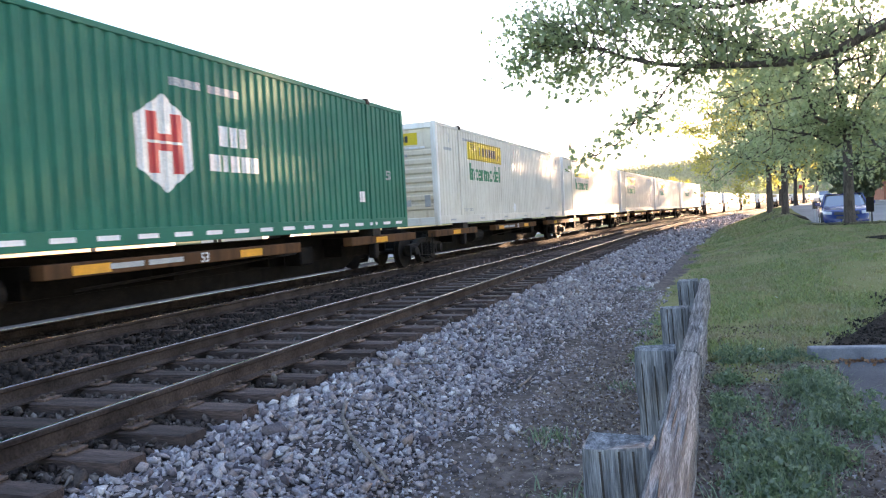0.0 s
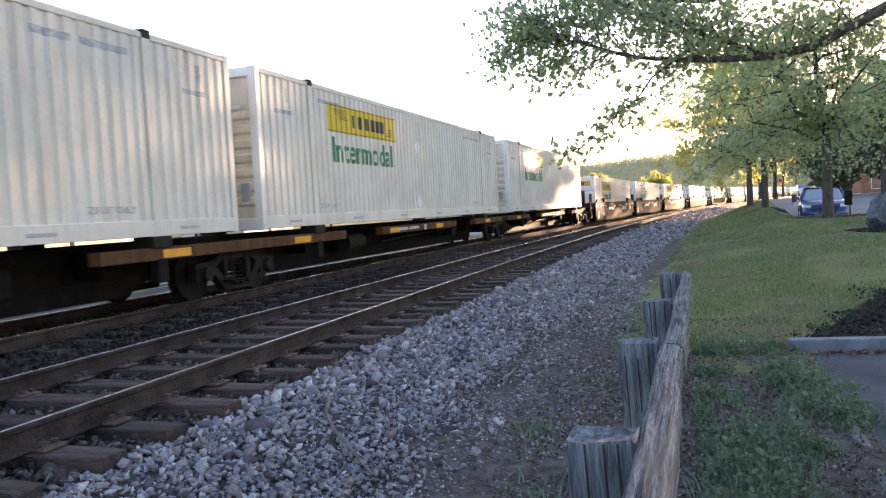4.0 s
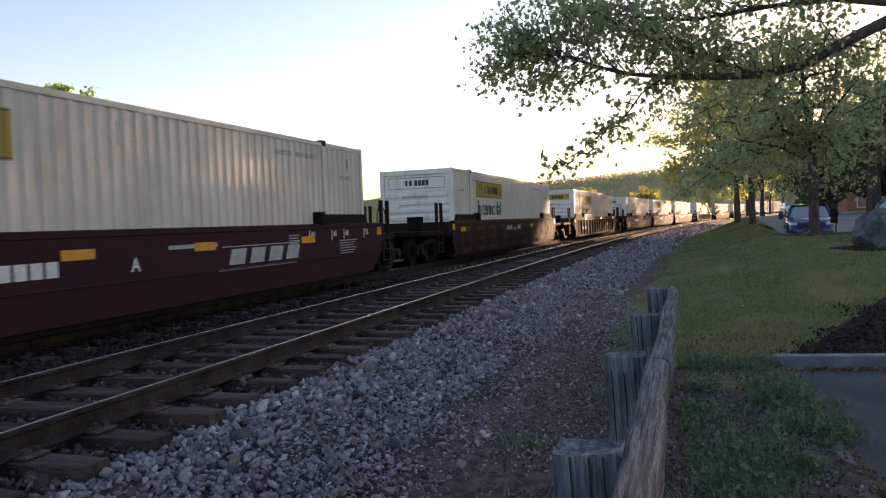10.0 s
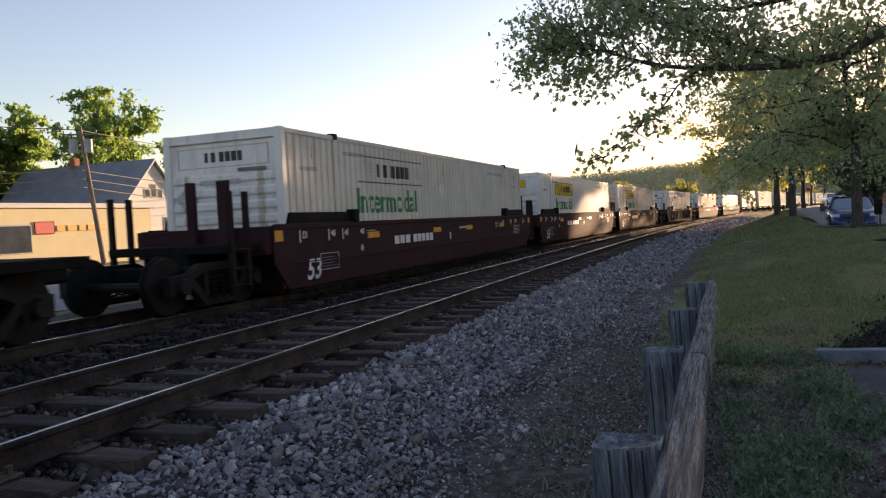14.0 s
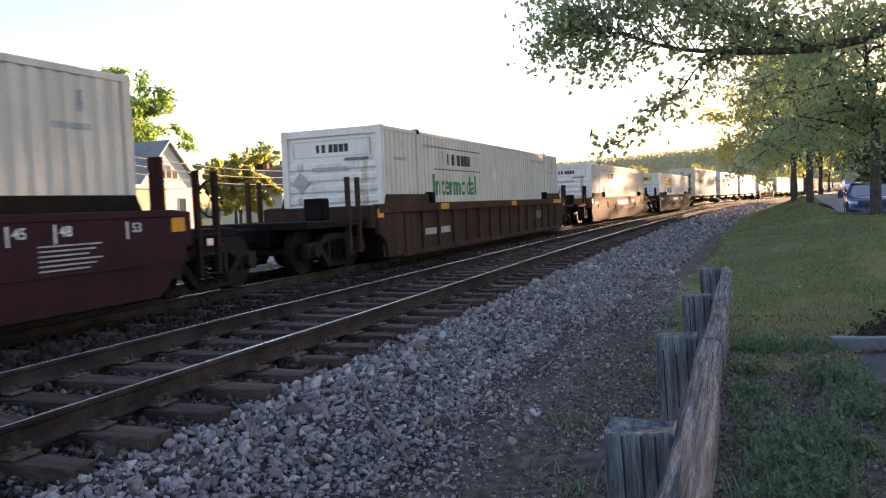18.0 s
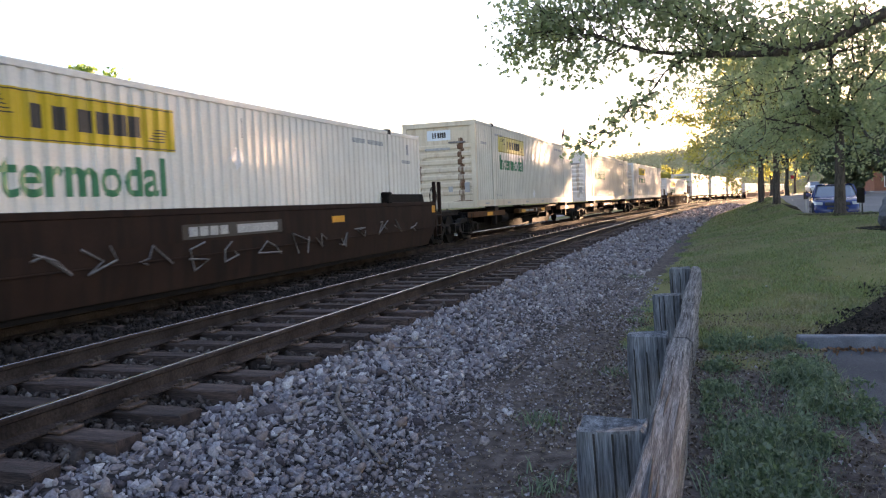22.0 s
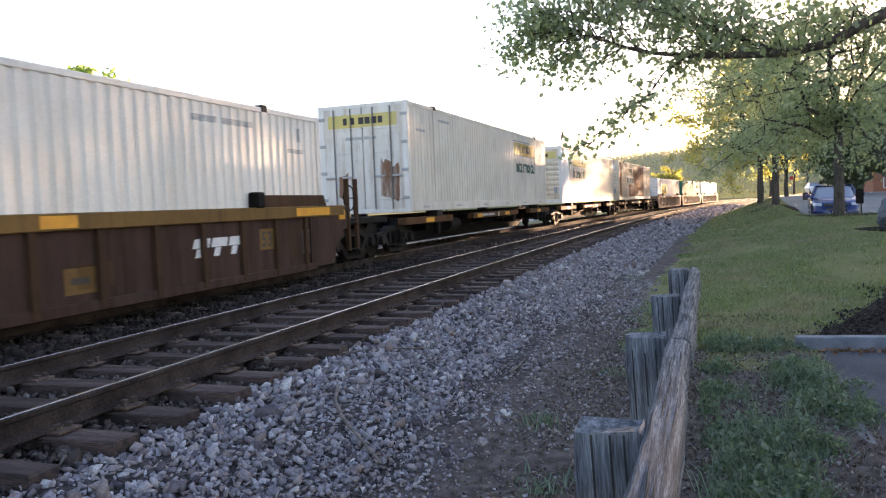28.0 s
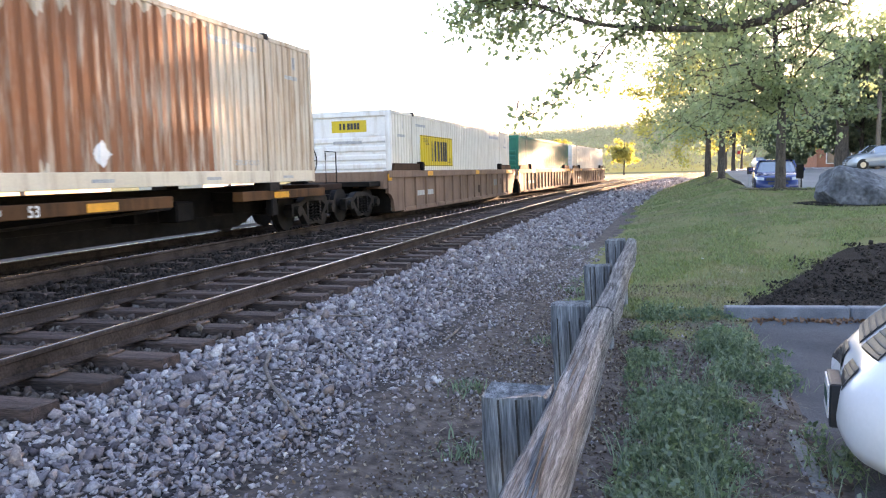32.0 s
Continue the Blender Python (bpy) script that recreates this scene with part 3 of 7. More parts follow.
# ---------------------------------------------------------------- ground
def build_ground():
    xs = sorted(set([-900, -500, -250, -140, -90, -60, -40, -28, -20, -16, -14] + [round(-13 + 0.25 * i, 2) for i in range(80)] + [7.5, 8.5, 10, 12, 15, 20, 28, 40, 60, 100, 180, 320, 600, 900]))
    ys = sorted(set([-300, -120, -60, -30, -15, -8, -4] + [round(-2 + 0.4 * i, 2) for i in range(80)] + [30.5 + 1.5 * i for i in range(40)] + [92 + 6 * i for i in range(25)] + [260, 320, 420, 600, 900, 1500, 2500, 4000]))
    verts, cover = [], []
    for y in ys:
        for x in xs:
            wx = x + off(y)
            z = ground_z(wx, y)
            bumpy = 0.025 * noise.noise(Vector((wx * 1.3, y * 1.3, 0.0))) + (0.02 * noise.noise(Vector((wx * 4, y * 4, 3.0))) if -3.4 < x < 6 and y < 30 else 0)
            verts.append((wx, y, z + bumpy - (0.03 if x > 1 and y < 9.6 else 0)))
            dirt = min(1, max(0, (x + 2.25) / 0.85)) * (1.0 if y < 9 or y > 26 else 0.62)
            edge = -0.85 + 0.2 * math.sin(y * 0.31)
            lawn = min(1, max(0, (x - edge) / 0.5 + 0.5)) if y > 9.0 else min(1, max(0, (x + 0.5) / 0.5)) * (0.30 if y < 8 else 0.55)
            if x < -13:
                lawn = 0.7
            cover.append((dirt, lawn, 0.0))
    nx = len(xs)
    faces = [(j * nx + i, j * nx + i + 1, (j + 1) * nx + i + 1, (j + 1) * nx + i) for j in range(len(ys) - 1) for i in range(nx - 1)]
    g = raw("ground", verts, faces, M["ground"], smooth=True)
    a = g.data.attributes.new("cover", "FLOAT_VECTOR", "POINT")
    a.data.foreach_set("vector", [c for v in cover for c in v])
    return tagged(g, "gravel shoulder, bare dirt and mown lawn beside the tracks", "ground", kind="structure")


build_ground()


# ---------------------------------------------------------------- tracks
GAUGE = 1.505
NEAR_X, FAR_X = -4.144 - GAUGE / 2, -8.57


def sweep(profile, x, ys, z=0.0):
    """A profile (x, z) drawn along the bending line."""
    bm = bmesh.new()
    last = None
    for y in ys:
        ring = [bm.verts.new((x + off(y) + px, y, z + pz)) for px, pz in profile]
        if last:
            for i in range(len(ring)):
                j = (i + 1) % len(ring)
                bm.faces.new((last[i], last[j], ring[j], ring[i]))
        last = ring
    bmesh.ops.recalc_face_normals(bm, faces=bm.faces[:])
    return bm


RAIL_YS = [-60, -30, -10, 0, 12] + [16 + 6 * i for i in range(40)] + [262, 300, 360]
RAIL_WEB = [(-0.07, -0.172), (0.07, -0.172), (0.07, -0.160), (0.012, -0.135), (0.010, -0.05), (0.034, -0.036), (0.036, -0.012), (0.027, -0.003), (-0.027, -0.003), (-0.036, -0.012), (-0.034, -0.036), (-0.010, -0.05), (-0.012, -0.135), (-0.07, -0.160)]
RAIL_BAND = [(-0.024, -0.0032), (0.011, -0.0032), (0.009, -0.0004), (0.003, 0.0), (-0.016, 0.0), (-0.022, -0.0006)]


def build_track(name, cx, label):
    t = empty(name, label, "railway track", kind="structure")
    for s in (-1, 1):
        r = part("rail", sweep(RAIL_WEB, cx + s * GAUGE / 2, RAIL_YS), M["rail_side"], t)
        part("rail_head", sweep([(s * px, pz) for px, pz in RAIL_BAND], cx + s * GAUGE / 2, RAIL_YS), M["rail_top"], r, "polished running surface of the rail")
    return t


near_track = build_track("track_near", NEAR_X, "worn main line track on wooden ties, rails polished on top")
far_track = build_track("track_far", FAR_X, "second main line track on wooden ties under the train")


# ---------------------------------------------------------------- train
SPEEDS = [14.792, 14.771, 14.877, 14.892, 14.661, 14.584, 14.429, 14.223, 14.325]  # m/s, every four seconds


def travelled(t):
    s, v = 0.0, SPEEDS
    for i in range(len(v) - 1):
        a = min(4.0, max(0.0, t - 4 * i))
        s += v[i] * a + (v[i + 1] - v[i]) * a * a / 8
    return s


LEN, WID, HIGH = 16.15, 2.60, 2.90
PERIOD, DEEP = 0.24, 0.027
PRO = ((0.0, 0.0), (0.46, 0.0), (0.58, -1.0), (0.88, -1.0))


def breaks(y0, y1):
    out = [y0]
    k = int(y0 / PERIOD) - 1
    while k * PERIOD < y1:
        for f, _ in PRO:
            y = (k + f) * PERIOD
            if y0 + 0.004 < y < y1 - 0.004:
                out.append(y)
        k += 1
    return out + [y1]


def rib_depth(y):
    f = y / PERIOD % 1.0
    if f < 0.46:
        return 0.0
    if f < 0.58:
        return -DEEP * (f - 0.46) / 0.12
    if f < 0.88:
        return -DEEP
    return -DEEP * (1 - (f - 0.88) / 0.12)


def painted(bm, lift=0.003, x=WID / 2 - 0.012):
    """Lay a flat sheet or lettering in (y, z) over the ribs of the side wall."""
    y0, y1 = min(v.co.y for v in bm.verts), max(v.co.y for v in bm.verts)
    bmesh.ops.triangulate(bm, faces=bm.faces[:])
    for y in breaks(y0, y1)[1:-1]:
        bmesh.ops.bisect_plane(bm, geom=bm.verts[:] + bm.edges[:] + bm.faces[:], plane_co=(0, y, 0), plane_no=(0, 1, 0), dist=1e-5)
    for v in bm.verts:
        v.co.x = x + rib_depth(v.co.y) + lift
    return bm


def moved(bm, y, z):
    for v in bm.verts:
        v.co.y += y
        v.co.z += z
    return bm


def blocks(y0, y1, z0, z1, widths, gap=0.22):
    """A word as plain blocks: relative widths, negative for spaces."""
    bm = bmesh.new()
    total = sum(abs(w) for w in widths) + gap * (len(widths) - 1)
    k = (y1 - y0) / total
    y = y0
    for w in widths:
        if w > 0:
            flat_rect(y, y + w * k, z0, z1, bm)
        y += (abs(w) + gap) * k
    return bm


def pieces(bm):
    """Each separate shape of a mesh as a mesh of its own."""
    todo, out = set(bm.faces), []
    while todo:
        group, edge = set(), [todo.pop()]
        while edge:
            f = edge.pop()
            group.add(f)
            for e in f.edges:
                for g in e.link_faces:
                    if g in todo:
                        todo.remove(g)
                        edge.append(g)
        one = bmesh.new()
        made = {}
        for f in group:
            for v in f.verts:
                if v not in made:
                    made[v] = one.verts.new(v.co)
            one.faces.new([made[v] for v in f.verts])
        out.append(one)
    bm.free()
    return out


def skewed(y0, y1, z0, z1):
    bm = bmesh.new()
    k = (z1 - z0) * 0.4
    bm.faces.new([bm.verts.new((0.0, y, z)) for y, z in ((y0, z0), (y1 - k, z0), (y1, z1), (y0 + k, z1))])
    return bm


def ribbed_wall(x, y0, y1, z0, z1, sign):
    bm = bmesh.new()
    last = None
    for y in breaks(y0, y1):
        d = rib_depth(y)
        pair = [bm.verts.new((sign * (x + d), y, z)) for z in (z0, z1)]
        if last:
            bm.faces.new((last[0], pair[0], pair[1], last[1]) if sign > 0 else (last[0], last[1], pair[1], pair[0]))
        last = pair
    return bm


def build_container(style):
    """A 53 foot domestic container; its leading end at y = 0, its floor at z = 0."""
    look_of = {"yellow": ("white", "white domestic freight container with a yellow sign on its ribbed side"),
               "bright": ("clean_white", "clean white freight container with a bright yellow sign"),
               "outline": ("white", "white domestic freight container with an outlined sign and green lettering"),
               "gold": ("white", "white domestic freight container with a faded gold sign"),
               "door": ("white", "white freight container with its double doors facing forward"),
               "blue_end": ("white", "white freight container with pale blue ribs and rust along the bottom"),
               "plain_yellow": ("white", "white freight container with a plain yellow sign"),
               "rusty": ("rusty", "badly rusted cream freight container with worn lettering"),
               "cream": ("cream_side", "cream freight container with a rust-streaked end and green lettering"),
               "gold_outline": ("white", "white freight container with an outlined end sign and gold side sign"),
               "green": ("green", "dark green domestic freight container with a white hexagon logo"),
               "green_plain": ("green", "dark green freight container with dappled light on it"),
               "white_plain": ("white", "plain white freight container")}
    mname, label = look_of[style]
    paint = M[mname]
    end_paint = M["green"] if mname == "green" else M["cream"] if style in ("rusty", "cream") else M["white_end"]
    c = empty("freight_container", label, "container", "freight containers on the train")
    h, w = HIGH, WID / 2
    z_low, z_top = 0.25, h - 0.11
    for s in (-1, 1):
        part("side_wall", ribbed_wall(w - 0.012, 0.13, LEN - 0.13, z_low, z_top, s), paint, c)
        part("bottom_rail", box(*sorted((s * (w - 0.06), s * w)), 0.05, LEN - 0.05, 0.02, z_low, 0.008), M["cream"] if style in ("rusty", "cream") else paint, c)
        part("top_rail", box(*sorted((s * (w - 0.07), s * (w - 0.002))), 0.05, LEN - 0.05, z_top, h - 0.015, 0.012), paint, c)
        for y in (0.0, LEN - 0.14):
            part("corner_post", box(*sorted((s * (w - 0.16), s * (w + 0.003))), y, y + 0.14, 0.0, h, 0.012), end_paint if y == 0 else paint, c)
        for y in (1.98, LEN - 1.98):
            part("lifting_post", box(*sorted((s * (w - 0.1), s * (w + 0.006))), y - 0.085, y + 0.085, 0.0, h - 0.02, 0.01), paint, c)
            part("corner_casting", box(*sorted((s * (w - 0.14), s * (w + 0.012))), y - 0.09, y + 0.09, h - 0.1, h + 0.03, 0.012), M["steel_dirty_shade"], c, "dark steel lifting casting")
    roof = box(-w + 0.07, w - 0.07, 0.06, LEN - 0.06, h - 0.05, h - 0.012)
    for i in range(40):
        box(-w + 0.12, w - 0.12, 0.3 + i * 0.4, 0.5 + i * 0.4, h - 0.014, h + 0.004, 0, roof)
    part("roof", roof, M["white_roof"] if mname != "green" else M["green"], c)
    part("floor", box(-w + 0.07, w - 0.07, 0.06, LEN - 0.06, 0.03, 0.15), M["soot_shade"], c)
    part("end_wall", box(-w + 0.15, w - 0.15, LEN - 0.07, LEN - 0.02, 0.05, h - 0.03), paint, c)
    # leading end
    if style == "door":
        for s in (-1, 1):
            d = box(*sorted((s * 0.012, s * (w - 0.15))), 0.0, 0.05, 0.12, h - 0.1, 0.008)
            for k in range(4):
                box(*sorted((s * 0.1, s * (w - 0.22))), -0.012, 0.002, 0.35 + k * 0.62, 0.80 + k * 0.62, 0.006, d)
            d = part("door", d, M["door_paint"], c, "white steel container door with rust marks")
            for xx in (0.32, 0.82):
                part("locking_bar", rod((s * xx, -0.04, 0.1), (s * xx, -0.04, h - 0.12), 0.018), M["bar_steel"], d)
                part("door_handle", box(*sorted((s * xx, s * (xx + 0.3))), -0.05, -0.03, 0.95, 1.0, 0.005), M["grey_metal"], d)
            for k in range(4):
                part("hinge", box(*sorted((s * (w - 0.2), s * (w - 0.02))), -0.03, 0.02, 0.35 + k * 0.72, 0.43 + k * 0.72, 0.006), M["grey_metal"], d)
        part("end_sill", box(-w + 0.14, w - 0.14, 0.0, 0.07, 0.0, 0.12, 0.01), M["white_end"], c)
        part("end_header", box(-w + 0.14, w - 0.14, 0.0, 0.07, h - 0.1, h - 0.01, 0.01), M["white_end"], c)
    else:
        end_skin = M["green"] if mname == "green" else M["cream_stained"] if style == "cream" else M["cream"] if style in ("rusty", "yellow", "blue_end") else M["white_stained"] if style == "outline" else M["white_end"]
        e = box(-w + 0.15, w - 0.15, 0.055, 0.10, 0.05, h - 0.03)
        part("end_wall", e, end_skin, c)
        part("end_header", box(-w + 0.14, w - 0.14, 0.0, 0.09, h - 0.18, h - 0.01, 0.012), end_paint, c)
        part("end_sill", box(-w + 0.14, w - 0.14, 0.0, 0.09, 0.0, 0.22, 0.012), end_paint, c)
        rib = None
        for k in range(7):
            z = 0.42 + k * 0.255
            bm = prism([(0.06, z), (0.02, z + 0.05), (0.02, z + 0.15), (0.06, z + 0.20)], -w + 0.17, w - 0.17)
            if rib is None:
                rib = part("end_rib", bm, end_skin, c)
                base_z = z
            else:
                share("end_rib", rib, c, z=z - base_z)
        if mname != "green":
            part("document_box", box(w - 0.42, w - 0.25, -0.01, 0.05, 0.52, 0.85, 0.01), M["grey_metal"], c, "small metal document holder")
            part("data_plate", box(0.30, 0.45, 0.010, 0.020, 0.55, 0.73), M["grey_ink"], c)
            holder = prism([(0.0, 1.46), (0.24, 1.70), (0.0, 1.94), (-0.24, 1.70)], 0.0, 0.012)
            for v in holder.verts:
                v.co = Vector((v.co.y - 0.82, 0.018 - v.co.x, v.co.z))
            bmesh.ops.recalc_face_normals(holder, faces=holder.faces[:])
            part("placard_holder", holder, M["grey_ink"] if style == "outline" else end_paint, c, "diamond placard holder")
            part("end_vent", box(0.35, 0.95, 0.0, 0.02, 2.16, 2.22, 0.004), M["faded_ink"] if style in ("outline", "cream") else end_paint, c)
    # sign on the leading end
    def on_end(bm, material, name, y=0.052):
        if name == "sign_letters":
            for one in pieces(bm):
                on_end(one, material, "sign_letter", y)
            return None
        for v in bm.verts:
            v.co = Vector((v.co.y, y, v.co.z))
        for f in bm.faces:
            f.normal_flip()
        return part(name, bm, material, c)
    if mname != "green":
        ink = M["black_ink"]
        field = {"yellow": "yellow_sign", "bright": "yellow_sign", "gold": "gold_sign", "door": "pale_sign", "rusty": "pale_blue", "cream": "pale_blue", "blue_end": "pale_sign", "plain_yellow": "yellow_sign"}.get(style)
        top = -0.014 if style == "door" else 0.052
        wide = 0.42 if style == "cream" else 0.55 if style == "plain_yellow" else 1.0 if style in ("gold", "door", "rusty", "blue_end") else 0.72
        if field:
            on_end(flat_rect(-wide, wide, 2.28, 2.62), M[field], "end_sign", top)
        else:
            for a, b2 in ((2.26, 2.275), (2.62, 2.635)):
                on_end(flat_rect(-1.0, 1.0, a, b2), M["black_ink"] if style == "gold_outline" else M["grey_ink"], "sign_line", top)
            for s in (-1, 1):
                on_end(flat_rect(*sorted((s * 1.0, s * 0.985)), 2.26, 2.635), ink, "sign_line", top)
        on_end(blocks(-wide * 0.55, wide * 0.6, 2.36, 2.54, (0.6, -0.12, 0.7, -0.3, 0.8, 0.8, 0.85, 0.7), 0.16), ink, "sign_letters", top - 0.004)
        on_end(blocks(-0.5, 0.4, 1.95, 2.03, (4,)), M["grey_ink"], "number_bar", 0.018 if style != "door" else -0.014)
    # the camera's side: signs and marks
    def on_side(bm, material, name, lift=0.003, label=""):
        if name in ("sign_letters", "word_blocks", "logo_bars"):
            for one in pieces(bm):
                on_side(one, material, name[:-1], lift)
            return None
        return part(name, painted(bm, lift), material, c, label)
    if style in ("yellow", "bright", "gold", "blue_end", "plain_yellow", "cream", "gold_outline"):
        sheet = M["gold_sign"] if style in ("gold", "gold_outline") else M["pale_sign"] if style in ("cream", "blue_end") else M["yellow_sign"]
        z0, z1 = (1.28, 2.28) if style == "plain_yellow" else (1.97, 2.57)
        on_side(flat_rect(2.66, 6.32, z0, z1), sheet, "side_sign")
        ink = M["dark_ink"] if style in ("gold", "blue_end") else M["black_ink"]
        on_side(blocks(3.85, 5.62, z0 + 0.16, z1 - 0.16, (0.6, -0.12, 0.7, -0.3, 0.8, 0.8, 0.85, 0.7), 0.16), ink, "sign_letters", 0.006)
        on_side(flat_rect(2.66, 6.32, z1 - 0.035, z1 - 0.02), ink, "sign_line", 0.006)
        on_side(flat_rect(2.66, 6.32, z0 + 0.02, z0 + 0.035), ink, "sign_line", 0.006)
        for k in range(5):
            on_side(flat_rect(2.95 + k * 0.07, 3.5 + k * 0.03, z1 - 0.12 - k * 0.045, z1 - 0.105 - k * 0.045), ink, "sign_scroll", 0.006)
            on_side(flat_rect(5.75 + k * 0.05, 6.1 + k * 0.02, z0 + 0.12 + k * 0.04, z0 + 0.135 + k * 0.04), ink, "sign_scroll", 0.006)
    if style in ("outline", "door", "rusty"):
        y0 = {"outline": 2.9, "door": 10.6, "rusty": 3.1}[style]
        for z in (1.99, 2.55):
            on_side(flat_rect(y0, y0 + 3.6, z, z + 0.025), M["black_ink"], "sign_line")
        if style == "door":
            on_side(flat_rect(y0 + 0.1, y0 + 3.5, 2.03, 2.5), M["gold_sign"], "side_sign")
        on_side(blocks(y0 + 0.95, y0 + 2.8, 2.13, 2.42, (0.6, -0.12, 0.7, -0.3, 0.8, 0.8, 0.85, 0.7), 0.16), M["black_ink"], "sign_letters", 0.006)
        for k in range(6):
            on_side(flat_rect(y0 + 0.2 + k * 0.06, y0 + 0.75 + k * 0.02, 2.44 - k * 0.045, 2.452 - k * 0.045), M["grey_ink"], "sign_scroll", 0.006)
            on_side(flat_rect(y0 + 3.0 + k * 0.03, y0 + 3.4 + k * 0.01, 2.40 - k * 0.05, 2.412 - k * 0.05), M["grey_ink"], "sign_scroll", 0.006)
    if style in ("yellow", "bright", "gold", "outline", "door", "rusty", "blue_end", "cream", "gold_outline"):
        y0 = {"door": 10.85, "rusty": 3.2}.get(style, 2.86)
        ink = M["green_ink"] if style in ("yellow", "bright", "outline", "cream") else M["dark_ink"]
        if style == "rusty":
            on_side(flat_rect(y0 - 0.08, y0 + 3.3, 1.28, 1.86), M["white"], "sign_field")
        on_side(moved(flat_text("Intermodal", 0.74, 3.22), y0, 1.35), ink, "lettering", 0.006)
    if mname == "green":
        if style == "green":
            hexa = bmesh.new()
            hexa.faces.new([hexa.verts.new((0, 7.42 + 0.66 * math.sin(a), 1.43 + 0.70 * math.cos(a))) for a in [k * math.pi / 3 for k in range(6)]])
            on_side(hexa, M["white_ink"], "logo_field")
            bm = bmesh.new()
            for za, zb, zc, zd in ((1.46, 1.86, 1.46, 1.56), (1.0, 1.42, 1.32, 1.42)):
                flat_rect(7.05, 7.27, za, zb, bm)
                flat_rect(7.57, 7.79, za, zb, bm)
                flat_rect(7.27, 7.57, zc, zd, bm)
            on_side(bm, M["red_ink"], "logo_bars", 0.006)
            on_side(blocks(8.68, 9.40, 1.48, 1.80, (1, 0.9, 0.9), 0.3), M["white_ink"], "word_blocks")
            on_side(blocks(8.4, 9.75, 1.08, 1.34, (1.2, 0.6, 1, 1, 1), 0.3), M["white_ink"], "word_blocks")
            on_side(flat_rect(7.6, 8.3, 2.28, 2.4), M["grey_ink"], "number_bar")
            on_side(flat_rect(8.45, 9.3, 2.28, 2.4), M["grey_ink"], "number_bar")
            on_side(moved(flat_text("53", 0.3), 15.05, 1.15), M["grey_ink"], "size_number")
            on_side(flat_rect(13.55, 13.8, 0.62, 0.85), M["reflector"], "data_label")
        tape = None
        for k in range(22):
            bm = box(w, w + 0.004, 0.28 + k * 0.72, 0.66 + k * 0.72, 0.10, 0.165)
            if tape is None:
                tape = part("reflective_tape", bm, M["reflector"], c)
            else:
                bm.free()
                share("reflective_tape", tape, c, y=k * 0.72)
    else:
        for k in range(6):
            part("tape_mark", box(w, w + 0.003, 0.9 + k * 2.75, 1.35 + k * 2.75, 0.10, 0.15), M["grey_ink"], c)
        on_side(flat_rect(12.2, 12.8, 2.5, 2.6), M["grey_ink"], "number_bar")
        on_side(flat_rect(12.95, 13.8, 2.5, 2.6), M["grey_ink"], "number_bar")
        on_side(flat_rect(0.62, 1.25, 2.14, 2.22), M["grey_ink"], "weight_bar")
        on_side(flat_rect(14.9, 15.5, 2.14, 2.22), M["grey_ink"], "weight_bar")
        on_side(flat_rect(2.25, 3.3, 2.52, 2.6), M["grey_ink"], "height_bar")
        on_side(flat_rect(1.02, 1.1, 2.36, 2.62), M["grey_ink"], "weight_bar")
        on_side(flat_rect(15.3, 15.38, 2.36, 2.62), M["grey_ink"], "weight_bar")
        if style in ("yellow", "bright", "outline", "rusty", "cream"):
            on_side(moved(flat_text("ZIP LIFT ONLY", 0.13), 2.15, 0.36), M["grey_ink"], "lift_note")
            on_side(moved(flat_text("ZIP LIFT ONLY", 0.13), 12.9, 0.36), M["grey_ink"], "lift_note")
            for z in (0.45, 1.95) if style != "rusty" else (0.5,):
                yy = 7.85 if style != "rusty" else 9.4
                d = bmesh.new()
                d.faces.new([d.verts.new((0, yy + a, z + b)) for a, b in ((0, -0.2), (0.2, 0), (0, 0.2), (-0.2, 0))])
                on_side(d, M["reflector"], "placard_holder", 0.012)
        on_side(flat_rect(8.0, 8.06, 2.3, 2.62), M["red_ink"] if style in ("yellow", "outline") else M["grey_ink"], "stripe")
        if style == "blue_end":
            part("patched_wall", painted(flat_rect(0.2, 1.85, 0.27, 2.7), 0.002), M["pale_blue"], c, "pale blue replacement sheet")
            rng = random.Random(5)
            bm = bmesh.new()
            for k in range(26):
                y = rng.uniform(4, 11.5)
                flat_rect(y, y + rng.uniform(0.015, 0.05), 0.26, 0.26 + rng.uniform(0.04, 0.32), bm)
            on_side(bm, M["plate"], "rust_streaks", 0.004)
    return c


